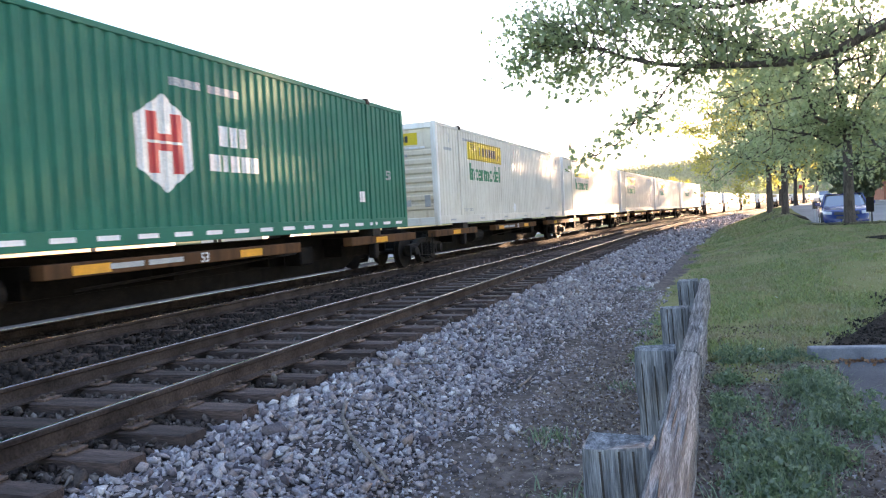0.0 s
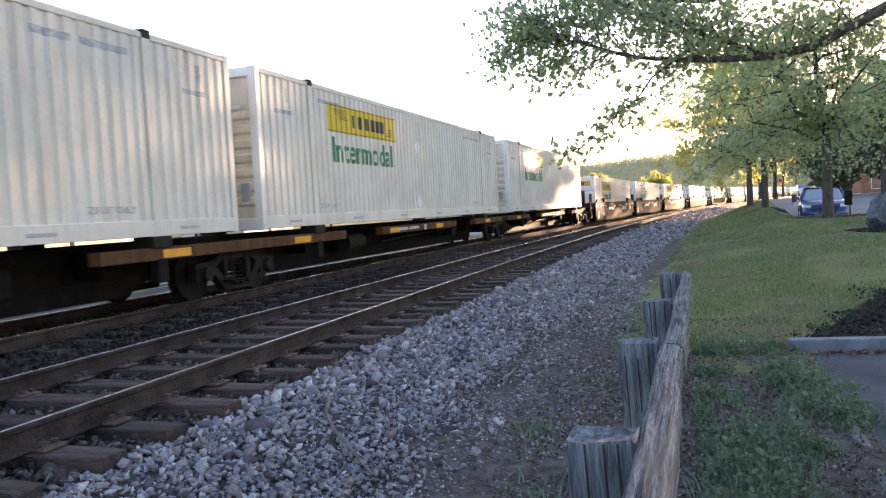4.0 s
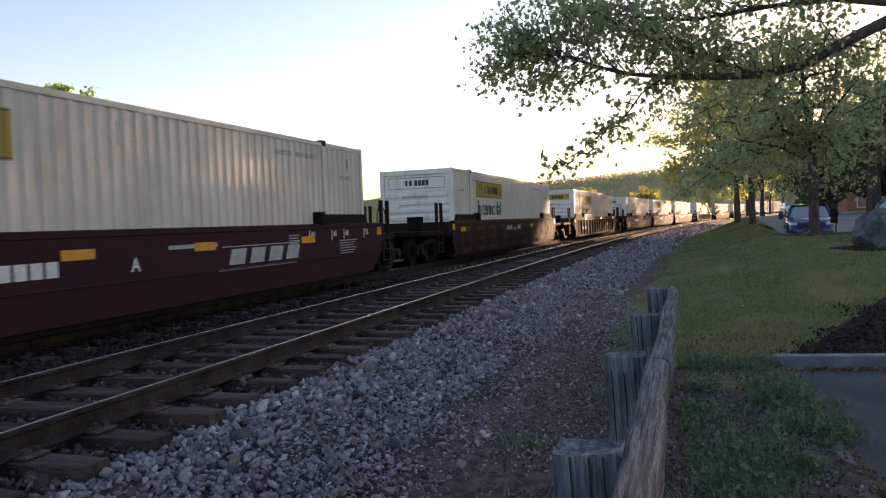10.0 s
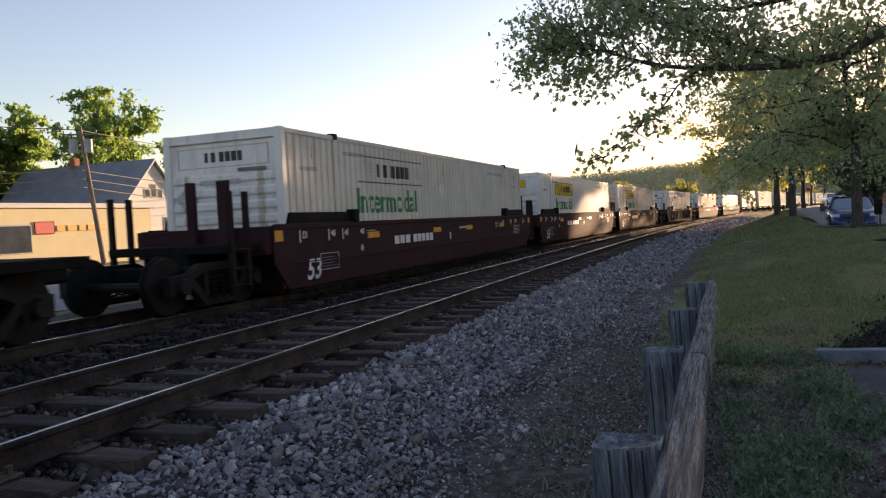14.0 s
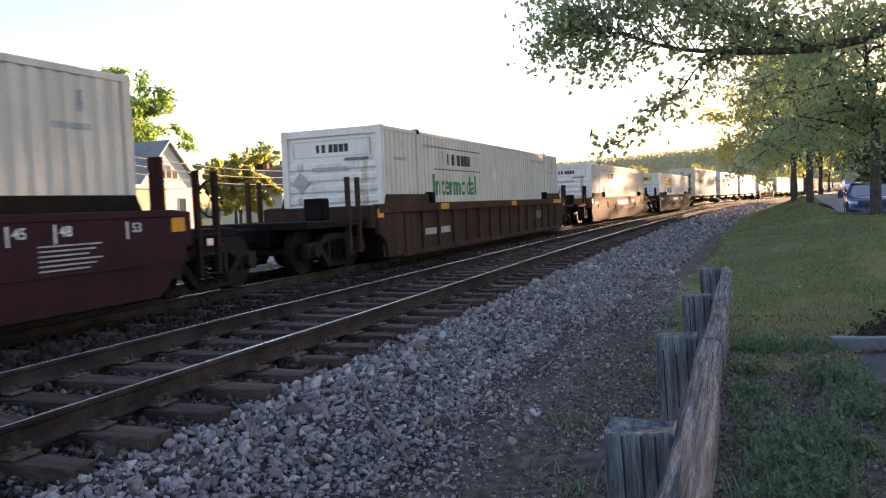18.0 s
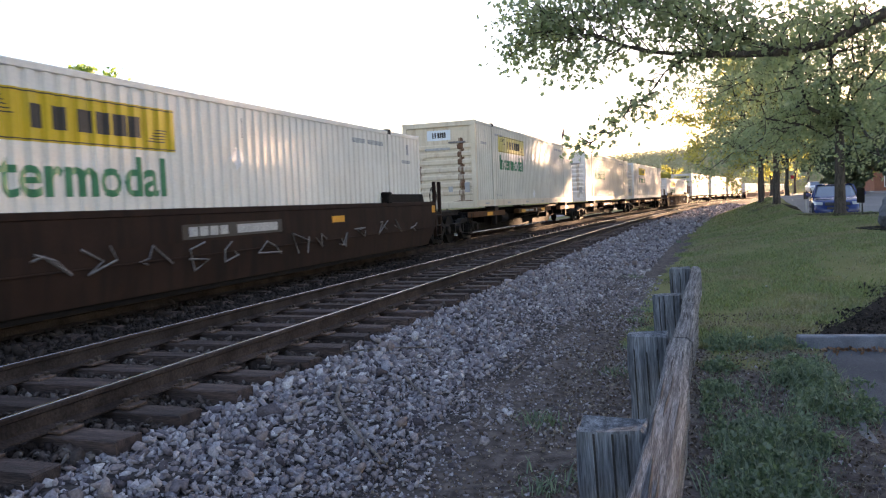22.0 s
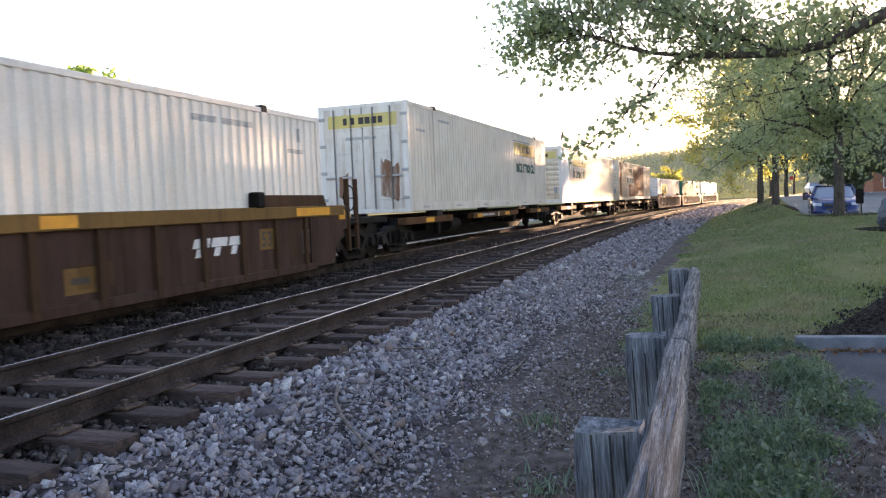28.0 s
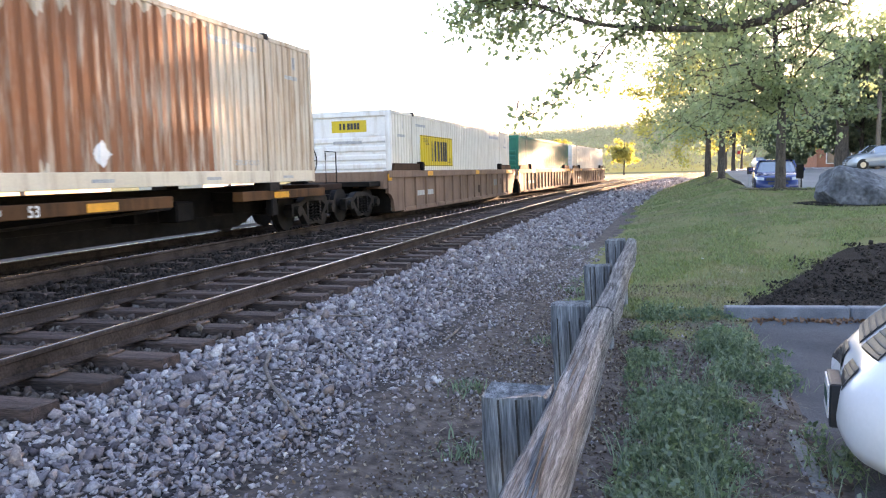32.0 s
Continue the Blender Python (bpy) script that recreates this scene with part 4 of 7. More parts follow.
def bogie(parent, y, name="truck"):
    """A freight truck with two wheelsets about y."""
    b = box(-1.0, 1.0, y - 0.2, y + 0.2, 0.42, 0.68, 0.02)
    t = part(name, b, M["soot_shade"], parent, "freight truck with cast side frames and steel wheels")
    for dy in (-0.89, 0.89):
        part("axle", rod((-0.95, y + dy, 0.43), (0.95, y + dy, 0.43), 0.075), M["steel_dirty_shade"], t)
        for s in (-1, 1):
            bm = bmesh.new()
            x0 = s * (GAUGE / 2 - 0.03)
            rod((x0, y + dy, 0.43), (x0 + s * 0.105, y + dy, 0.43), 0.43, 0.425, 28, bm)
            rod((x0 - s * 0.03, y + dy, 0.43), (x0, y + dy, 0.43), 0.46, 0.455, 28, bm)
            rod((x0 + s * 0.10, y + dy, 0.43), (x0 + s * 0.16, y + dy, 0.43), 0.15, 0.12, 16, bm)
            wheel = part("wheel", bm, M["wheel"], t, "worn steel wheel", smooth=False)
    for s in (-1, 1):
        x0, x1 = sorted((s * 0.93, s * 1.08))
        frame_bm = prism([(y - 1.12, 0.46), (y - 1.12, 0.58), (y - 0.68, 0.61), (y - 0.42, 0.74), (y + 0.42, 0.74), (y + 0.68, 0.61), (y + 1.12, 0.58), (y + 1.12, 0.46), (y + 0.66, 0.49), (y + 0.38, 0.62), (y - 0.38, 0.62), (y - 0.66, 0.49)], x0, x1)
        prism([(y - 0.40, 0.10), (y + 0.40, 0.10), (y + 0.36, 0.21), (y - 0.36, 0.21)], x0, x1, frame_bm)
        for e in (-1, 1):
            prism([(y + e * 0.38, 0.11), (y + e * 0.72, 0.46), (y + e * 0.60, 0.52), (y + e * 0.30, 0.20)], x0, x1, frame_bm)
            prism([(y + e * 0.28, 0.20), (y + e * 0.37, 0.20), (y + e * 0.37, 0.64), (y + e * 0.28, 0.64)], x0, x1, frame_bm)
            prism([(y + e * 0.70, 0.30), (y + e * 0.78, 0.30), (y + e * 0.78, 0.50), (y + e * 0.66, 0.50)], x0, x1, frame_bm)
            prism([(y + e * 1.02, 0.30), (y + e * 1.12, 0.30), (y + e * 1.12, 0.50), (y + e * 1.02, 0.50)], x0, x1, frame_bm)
        part("side_frame", frame_bm, M["steel_dirty_shade"], t, "cast side frame with open windows")
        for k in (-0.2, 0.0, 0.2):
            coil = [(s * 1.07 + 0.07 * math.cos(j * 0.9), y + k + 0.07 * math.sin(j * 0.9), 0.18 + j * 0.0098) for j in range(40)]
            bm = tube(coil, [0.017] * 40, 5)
            part("spring", bm, M["soot_shade"], t)
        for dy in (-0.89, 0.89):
            part("bearing_cap", rod((s * 1.05, y + dy, 0.43), (s * 1.17, y + dy, 0.43), 0.13, 0.11, 12), M["steel_dirty_shade"], t)
    return t


def handbrake(parent, x, y, z):
    bm = bmesh.new()
    pts = [(x, y + 0.28 * math.cos(a), z + 0.28 * math.sin(a)) for a in [k * math.tau / 20 for k in range(21)]]
    tube(pts, [0.016] * 21, 6, bm)
    for k in range(3):
        rod((x, y, z), (x, y + 0.27 * math.cos(k * 2.1), z + 0.27 * math.sin(k * 2.1)), 0.012, bm=bm)
    part("brake_wheel", bm, M["soot_shade"], parent, "hand brake wheel")


def build_spine(tail):
    """An articulated spine car unit that carries one container at z = 1.06."""
    c = empty("spine_car", "sooty, shade-darkened skeletal spine car with rusty side sills and amber patches", "railcar", "cars of the freight train")
    part("centre_sill", box(-0.32, 0.32, -0.5, LEN + 0.5, 0.42, 1.0, 0.02), M["soot_shade"], c)
    part("belly", prism([(0.9, 0.45), (1.6, 0.18), (14.4, 0.18), (15.2, 0.45)], -0.34, 0.34), M["soot_shade"], c)
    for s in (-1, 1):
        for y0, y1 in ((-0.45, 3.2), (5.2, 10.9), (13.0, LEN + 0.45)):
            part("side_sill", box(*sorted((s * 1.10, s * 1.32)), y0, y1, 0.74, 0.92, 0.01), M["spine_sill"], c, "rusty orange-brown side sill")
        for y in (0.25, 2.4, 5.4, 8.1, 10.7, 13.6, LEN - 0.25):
            part("outrigger", prism([(y - 0.1, 0.75), (y + 0.1, 0.75), (y + 0.1, 0.91), (y - 0.1, 0.91)], *sorted((s * 0.3, s * 1.15))), M["soot_shade"], c)
            part("gusset", prism([(y - 0.03, 0.5), (y + 0.03, 0.5), (y + 0.03, 0.76), (y - 0.03, 0.76)], *sorted((s * 0.3, s * 0.75))), M["soot_shade"], c)
        for y in (1.98, LEN - 1.98):
            part("container_pad", box(*sorted((s * 1.0, s * 1.36)), y - 0.2, y + 0.2, 0.91, 1.08, 0.01), M["steel_dirty_shade"], c)
            part("pad_bracket", box(*sorted((s * 1.18, s * 1.34)), y - 0.11, y + 0.11, 0.42, 0.76, 0.02), M["soot_shade"], c)
        for y in (1.0, 5.6, 9.0, 14.2):
            part("amber_patch", box(*sorted((s * 1.318, s * 1.324)), y, y + 0.62, 0.765, 0.885), M["amber"], c, "amber reflective patch")
    bm = moved(flat_text("53", 0.2), 8.0, 0.76)
    for v in bm.verts:
        v.co.x = 1.325
    part("size_number", bm, M["white_ink"], c)
    for a, b in ((6.2, 6.8), (6.9, 7.6)):
        part("number_bar", box(1.322, 1.326, a, b, 0.80, 0.87), M["grey_ink"], c)
    part("air_reservoir", rod((0.75, 4.1, 0.62), (0.75, 5.0, 0.62), 0.2, sides=16), M["steel_dirty_shade"], c, "rusty air tank")
    part("brake_valve", box(0.55, 0.95, 11.5, 12.0, 0.45, 0.8, 0.03), M["soot_shade"], c)
    part("brake_rod", rod((0.9, 6.0, 0.55), (0.9, 11.4, 0.7), 0.02), M["steel_dirty_shade"], c)
    part("air_hose", tube([(0.4, -0.4, 0.7), (0.5, -0.9, 0.45), (0.4, -1.3, 0.7)], [0.025] * 3), M["soot_shade"], c)
    bogie(c, -0.55)
    part("step", box(0.95, 1.3, -1.0, -0.6, 0.25, 0.28, 0.005), M["soot_shade"], c)
    for yy in (-1.0, -0.6):
        part("step_bar", rod((1.28, yy, 0.26), (1.28, yy, 0.85), 0.014), M["steel_dirty_shade"], c)
    if tail:
        bogie(c, LEN + 0.35)
        part("end_platform", box(-1.25, 1.25, LEN + 0.3, LEN + 1.6, 0.85, 1.0, 0.02), M["dark_brown"], c)
        part("brake_stand", box(0.2, 0.6, LEN + 0.9, LEN + 1.1, 1.0, 1.75, 0.03), M["soot_shade"], c)
        handbrake(c, 0.75, LEN + 1.0, 1.55)
        part("grab_iron", tube([(1.2, LEN + 1.4, 1.0), (1.2, LEN + 1.4, 1.75), (1.2, LEN + 0.8, 1.75), (1.2, LEN + 0.8, 1.0)], [0.016] * 4), M["soot_shade"], c)
        part("coupler", box(-0.15, 0.15, LEN + 1.5, LEN + 2.6, 0.62, 0.92, 0.04), M["soot_shade"], c)
    return c


def build_well(style, single, tail):
    """A well car unit whose container sinks between the side walls."""
    maroon, ribbed = style.startswith("maroon"), style.startswith("ribbed") or style == "faded"
    paint = {"maroon": M["maroon"], "maroonb": M["maroon"], "ribbed": M["brown"], "ribbedlogo": M["brown"], "faded": M["faded_tan"], "tan": M["tan"], "dark": M["dark_brown"], "sooty": M["dark_brown"]}[style]
    label = {"maroon": "maroon smooth-sided well car with a slanted logo and white scrawl", "maroonb": "maroon smooth-sided well car with white markings", "ribbed": "rusty brown well car with ribbed side walls and amber patches", "ribbedlogo": "rusty brown ribbed well car with a tan chord and white logo", "faded": "faded tan well car with ribbed side walls",
             "tan": "orange-brown smooth-sided well car with scrawled paint", "dark": "sooty brown well car with faded markings and scrawls",
             "sooty": "dark brown well car with large scrawled graffiti"}[style]
    c = empty("well_car", label, "railcar", "cars of the freight train")
    ys, ye = -0.2, LEN + 0.4
    w = 1.42
    for s in (-1, 1):
        if ribbed:
            part("side_wall", box(*sorted((s * (w - 0.10), s * (w - 0.07))), ys + 0.9, ye - 0.9, 0.12, 1.1), paint, c)
            part("top_chord", box(*sorted((s * (w - 0.16), s * w)), ys - 0.3, ye + 0.3, 1.08, 1.29, 0.012), M["faded_tan"] if style == "faded" else M["chord_tan"] if style == "ribbedlogo" else M["sill_rust"], c, "rusty brown top chord")
            part("bottom_chord", box(*sorted((s * (w - 0.16), s * (w - 0.02))), ys + 0.9, ye - 0.9, 0.06, 0.2, 0.012), paint, c)
            rib = None
            for k in range(15):
                y = 0.85 + k * 1.03
                if s > 0:
                    bm = prism([(y - 0.05, 0.1), (y + 0.05, 0.1), (y + 0.05, 1.09), (y - 0.05, 1.09)], w - 0.08, w - 0.005) if rib is None else None
                    rib = part("side_rib", bm, M["faded_tan"] if style == "faded" else M["sill_rust"], c) if rib is None else rib
                    if k:
                        share("side_rib", rib, c, y=k * 1.03)
            for y in (3.0, 9.2, 14.9):
                part("amber_patch", box(*sorted((s * w, s * (w + 0.004))), y, y + (0.55 if y < 14 else 1.3), 1.11, 1.26), M["amber"], c, "amber reflective patch")
            for yy, sgn in ((ys, 1), (ye, -1)):
                part("end_bulkhead", prism([(yy - sgn * 0.3, 0.66), (yy - sgn * 0.1, 0.60), (yy + sgn * 0.08, 0.42), (yy + sgn * 0.16, 0.12), (yy + sgn * 1.1, 0.12), (yy + sgn * 1.1, 1.08), (yy - sgn * 0.3, 1.08)], *sorted((s * (w - 0.12), s * (w - 0.03)))), paint, c)
        else:
            lower = [(ys + 0.15, 0.14), (ye - 0.15, 0.14), (ye + 0.35, 0.62), (ye + 0.35, 1.28), (ys - 0.35, 1.28), (ys - 0.35, 0.62)]
            wall = bmesh.new()
            vo = [wall.verts.new((s * (w - 0.01 - (0.06 if z < 0.3 else 0)), y, z)) for y, z in lower]
            vi = [wall.verts.new((s * (w - 0.05 - (0.06 if z < 0.3 else 0)), y, z)) for y, z in lower]
            wall.faces.new((vo[0], vo[1], vo[2], vo[5]))
            wall.faces.new((vo[5], vo[2], vo[3], vo[4]))
            wall.faces.new((vi[5], vi[2], vi[1], vi[0]))
            wall.faces.new((vi[4], vi[3], vi[2], vi[5]))
            for i in range(6):
                wall.faces.new((vo[i], vi[i], vi[(i + 1) % 6], vo[(i + 1) % 6]))
            bmesh.ops.recalc_face_normals(wall, faces=wall.faces[:])
            part("side_wall", wall, M["band_brown"] if style == "tan" else paint, c)
            # Added black sheets make the gap behind the wall read as shade.
            part("inner_liner", box(*sorted((s * (w - 0.125), s * (w - 0.115))), ys, ye, 0.30, 1.2), M["soot_shade"], c)
            part("inner_liner", prism([(ys + 0.0, 0.62), (ys + 0.8, 0.1), (ye - 0.8, 0.1), (ye, 0.62)], *sorted((s * (w - 0.115), s * (w - 0.26)))), M["soot_shade"], c)
            part("top_chord", box(*sorted((s * (w - 0.14), s * (w + 0.004))), ys - 0.2, ye + 0.2, 1.2, 1.30, 0.012), paint if maroon else M["sill_rust"] if style == "dark" else paint, c)
            part("fold_line", box(*sorted((s * (w - 0.03), s * (w + 0.002))), ys + 0.3, ye - 0.3, 0.58, 0.605, 0.004), paint, c)
            if not maroon:
                part("upper_band", box(*sorted((s * (w - 0.03), s * (w - 0.004))), ys - 0.2, ye + 0.2, 0.80, 1.19), M["tan"] if style == "tan" else M["dark_brown"], c, "brighter upper band")
            for y in (3.0, 6.8, 9.4, 12.8) if maroon else (0.3, 10.8):
                part("amber_patch", box(*sorted((s * (w + 0.001), s * (w + 0.006))), y, y + 0.55, 0.93, 1.06), M["amber"], c, "amber reflective patch")
        for y0 in (0.0, LEN - 2.45):
            part("guide_flange", prism([(y0, 1.29), (y0 + 2.45, 1.29), (y0 + 2.35, 1.5), (y0 + 0.1, 1.5)], *sorted((s * (w - 0.12), s * (w - 0.04)))), M["soot_shade"] if not ribbed else M["sill_rust"], c)
        for y in (2.45, LEN - 2.45):
            part("guide_latch", box(*sorted((s * (w - 0.16), s * (w + 0.05))), y - 0.12, y + 0.12, 1.28, 1.55, 0.03), M["soot_shade"], c)
    for yy in (ys + 0.02, ye - 0.02):
        part("bulkhead", box(-w + 0.1, w - 0.1, yy - 0.02, yy + 0.02, 0.1, 1.2), M["soot_shade"], c)
    part("well_floor", box(-w + 0.1, w - 0.1, 0.0, LEN + 0.2, 0.06, 0.11), M["soot_shade"], c)
    reach = 2.9 if single else 1.7
    for sgn, y in [(-1, ys), (1, ye)]:
        tip = y + sgn * (reach if (single or (tail and sgn > 0)) else 1.35)
        a, b = sorted((y, tip))
        part("end_platform", box(-1.25, 1.25, a, b, 0.86, 1.0, 0.015), M["soot_shade"], c)
        part("end_box", box(-w + 0.06, w - 0.06, *sorted((y, y + sgn * 0.55)), 0.78, 1.27, 0.02), paint, c)
        part("stub_sill", box(-0.4, 0.4, a, b, 0.55, 0.88, 0.02), M["soot_shade"], c)
        for s in (-1, 1):
            part("amber_end_patch", box(*sorted((s * (w - 0.03), s * (w - 0.002))), *sorted((y + sgn * 0.08, y + sgn * 0.33)), 1.0, 1.19), M["amber"], c)
            if single or maroon:
                yy = y + sgn * 0.85
                for k in (0.0, 0.42):
                    part("end_post", box(*sorted((s * 1.17, s * 1.26)), yy + sgn * k - 0.045, yy + sgn * k + 0.045, 0.3, 1.86, 0.008), M["sill_rust"] if ribbed else M["dark_brown"], c)
                for z in (0.34, 0.62, 0.92):
                    part("ladder_rung", rod((s * 1.25, yy - 0.02, z), (s * 1.25, yy + sgn * 0.44, z), 0.014), M["steel_dirty_shade"], c)
        if maroon:
            part("ladder_frame", box(0.55, 0.78, *sorted((y + sgn * 0.62, y + sgn * 0.72)), 1.0, 2.08, 0.015), M["maroon"], c, "maroon upright of the end ladder")
            part("ladder_frame", box(-0.1, 0.08, *sorted((y + sgn * 0.62, y + sgn * 0.72)), 1.0, 2.08, 0.015), M["maroon"], c, "maroon upright of the end ladder")
    bogie(c, -1.72 if single else -1.63)
    if single or tail:
        bogie(c, LEN + (1.75 if single else 1.7))
        part("coupler", box(-0.15, 0.15, ye + reach - 0.2, ye + reach + 0.7, 0.62, 0.92, 0.04), M["soot_shade"], c)
        handbrake(c, 0.95, ye + 1.5, 1.45)
    if single:
        part("coupler", box(-0.15, 0.15, ys - reach - 0.6, ys - reach + 0.2, 0.62, 0.92, 0.04), M["soot_shade"], c)
        part("brake_box", box(0.3, 0.75, ys - 1.5, ys - 1.2, 1.0, 1.45, 0.03), M["soot_shade"], c)

    def mark(bm, name, material=M["white_ink"], x=w + 0.001):
        if name == "word_blocks" or (name == "number_bar" and len(bm.faces) > 1):
            for one in pieces(bm):
                mark(one, name.replace("blocks", "block"), material, x)
            return None
        for v in bm.verts:
            v.co.x = x
        return part(name, bm, material, c)
    if maroon:
        first = style == "maroon"
        big = flat_text("53", 0.56 if first else 0.52)
        for v in big.verts:
            v.co.y += 0.22 * v.co.z
        mark(moved(big, 0.0 if first else 0.45, 0.27), "size_number")
        mark(blocks(4.35, 5.25, 0.74, 0.93, (1, 1, 1, 1) if first else (1, 1, 1), 0.25), "number_bar")
        mark(blocks(5.45, 6.75, 0.74, 0.93, (1, 1, 1, 1, 1, 1) if first else (1, 1, 1, 1, 1), 0.25), "number_bar")
        if first:
            for k in range(4):
                mark(skewed(10.3 + k * 0.62, 10.86 + k * 0.62, 0.66, 0.92), "logo_band", M["grey_ink"])
            mark(skewed(10.0, 12.6, 0.575, 0.605), "logo_line", M["grey_ink"])
            mark(skewed(10.12, 12.72, 0.955, 0.97), "logo_line", M["grey_ink"])
            mark(moved(flat_text("125 T", 0.26), -0.42 - 0.2, 0.98), "weight_mark")
        mark(moved(flat_text("A" if first else "B", 0.26), 8.0, 0.72), "unit_letter")
        for k, yy in enumerate((0.25, 1.3, 1.86, 13.12, 14.12, 14.72, 15.8)):
            mark(flat_rect(yy, yy + 0.035, 0.95, 1.17), "flag_pole")
        plate_y = 2.0 if first else 0.95
        for a, b2, c2, d2 in ((0, 0.72, 0, 0.015), (0, 0.72, 0.3, 0.315), (0, 0.015, 0, 0.315), (0.705, 0.72, 0, 0.315)):
            mark(flat_rect(plate_y + a, plate_y + b2, 0.40 + c2, 0.40 + d2), "panel_line", M["grey_ink"])
        for k in range(4):
            mark(flat_rect(plate_y + 0.06, plate_y + 0.62 - 0.08 * (k % 2), 0.46 + k * 0.055, 0.475 + k * 0.055), "note_line", M["faded_ink"])
        if first:
            rng = random.Random(31)
            for k in range(5):
                o = 2.55 + k * 0.26
                loop = [(w + 0.006, o + 0.15 * math.sin(j * 0.95 + k) * rng.uniform(0.6, 1.2), 0.62 + 0.02 * j + 0.12 * math.cos(j * 1.3 + k)) for j in range(9)]
                part("scrawl", tube(loop, [0.014] * 9, 4), M["grey_ink"], c, "sprayed white scrawl")
        mark(flat_rect(8.8, 10.0, 0.98, 1.04), "limit_bar", M["grey_ink"])
        for yy, txt in ((0.35, "53"), (1.4, "48"), (1.95, "45"), (2.65, "40"), (13.2, "40"), (14.2, "45"), (14.8, "48"), (15.9, "53")):
            mark(moved(flat_text(txt, 0.17), yy, 1.03), "length_number")
        for yy in (2.95, 12.3):
            for k in range(4):
                mark(flat_rect(yy, yy + 0.42 - 0.05 * (k % 2), 1.08 - k * 0.05, 1.10 - k * 0.05), "note_line", M["grey_ink"])
        for k in range(6):
            mark(flat_rect(14.5, 15.4 - 0.1 * (k % 3), 0.92 - k * 0.055, 0.94 - k * 0.055), "note_line", M["grey_ink"])
        ring = bmesh.new()
        bmesh.ops.create_circle(ring, cap_ends=True, segments=14, radius=0.07)
        for v in ring.verts:
            v.co = Vector((0, v.co.x + 2.7, v.co.y + 0.74))
        mark(ring, "round_stencil", M["grey_ink"])
    elif ribbed:
        logo = style == "ribbedlogo"
        if logo:
            mark(flat_rect(13.75, 14.2, 0.56, 0.92), "stencil_field", M["chord_tan"], w - 0.069)
            mark(flat_rect(9.55, 10.05, 0.30, 0.62), "stencil_patch", M["chord_tan"], w - 0.068)
            mark(flat_rect(9.65, 9.95, 0.42, 0.50), "stencil_bar", M["car_black"], w - 0.067)
            for k in range(3):
                mark(skewed(11.95 + k * 0.45, 12.4 + k * 0.45, 0.70, 0.84), "logo_band", M["white_ink"], w - 0.067)
                mark(skewed(12.0 + k * 0.45, 12.2 + k * 0.45, 0.56, 0.69), "logo_stem", M["white_ink"], w - 0.067)
            for yy in (14.7, 15.2):
                mark(flat_rect(yy, yy + 0.38, 0.35, 0.95), "data_panel", M["sill_rust"], w - 0.069)
        else:
            mark(blocks(12.1, 13.4, 0.58, 0.86, (1, 1, 1)), "word_blocks", M["faded_ink"], w - 0.068)
        mark(moved(flat_text("53", 0.36), 13.8, 0.62), "size_number", M["car_black"] if logo else M["sill_rust"], w - 0.067)
        mark(flat_rect(15.2, 15.6, 0.4, 0.85), "data_panel", M["faded_ink"], w - 0.068)
        mark(flat_rect(9.75, 10.35, 0.35, 0.66), "stencil_patch", M["sill_rust"], w - 0.068)
        mark(flat_rect(2.1, 2.8, 0.5, 0.66), "number_bar", M["grey_ink"], w - 0.068)
        mark(flat_rect(3.0, 3.75, 0.5, 0.66), "number_bar", M["grey_ink"], w - 0.068)
    else:
        mark(flat_rect(6.2, 8.9, 0.84, 1.06), "number_plate", M["car_black"], w + 0.002)
        mark(blocks(6.35, 7.3, 0.88, 1.02, (1, 1, 1, 1)), "number_bar", M["grey_ink"], w + 0.004)
        mark(flat_rect(7.55, 8.75, 0.88, 1.02), "number_bar", M["grey_ink"], w + 0.004)
        rng = random.Random({"tan": 3, "dark": 4, "sooty": 8}[style])
        n = {"tan": 7, "dark": 12, "sooty": 16}[style]
        for k in range(n):
            y0 = 0.6 + k * (15.0 / n) + rng.uniform(-0.1, 0.1)
            z0 = rng.uniform(0.35, 0.5) if style != "tan" else rng.uniform(0.45, 0.95)
            pts = [(w + 0.004, y0 + rng.uniform(0, 0.75), z0 + rng.uniform(0, 0.42)) for _ in range(5)]
            part("scrawl", tube(pts, [{"tan": 0.011, "dark": 0.012, "sooty": 0.016}[style]] * 5, 4), M[{"tan": "black_ink", "dark": "sill_rust", "sooty": "faded_ink"}[style]], c, "thin sprayed scrawl")
        if style == "dark":
            # broad tan letters sprayed across the lower wall
            for k in range(9):
                y0 = 0.4 + k * 1.72 + rng.uniform(-0.1, 0.1)
                col = M["sill_rust"] if k % 3 else M["band_brown"]
                for a, b2, c2, d2, e2 in rng.sample([(0, 0.14, 0.2, 1.1, 0.1), (0.9, 0.14, 0.2, 1.1, -0.1), (0, 0.95, 0.94, 1.1, 0.0), (0.05, 0.9, 0.2, 0.36, 0.0), (0.1, 0.85, 0.58, 0.72, 0.05), (0.45, 0.16, 0.25, 1.0, 0.25)], 4):
                    st = flat_rect(y0 + a, y0 + a + b2, c2, d2)
                    for v in st.verts:
                        v.co.y += e2 * (v.co.z - 0.2)
                    mark(st, "graffiti_stroke", col, w + 0.003 + 0.0004 * k)
    return c


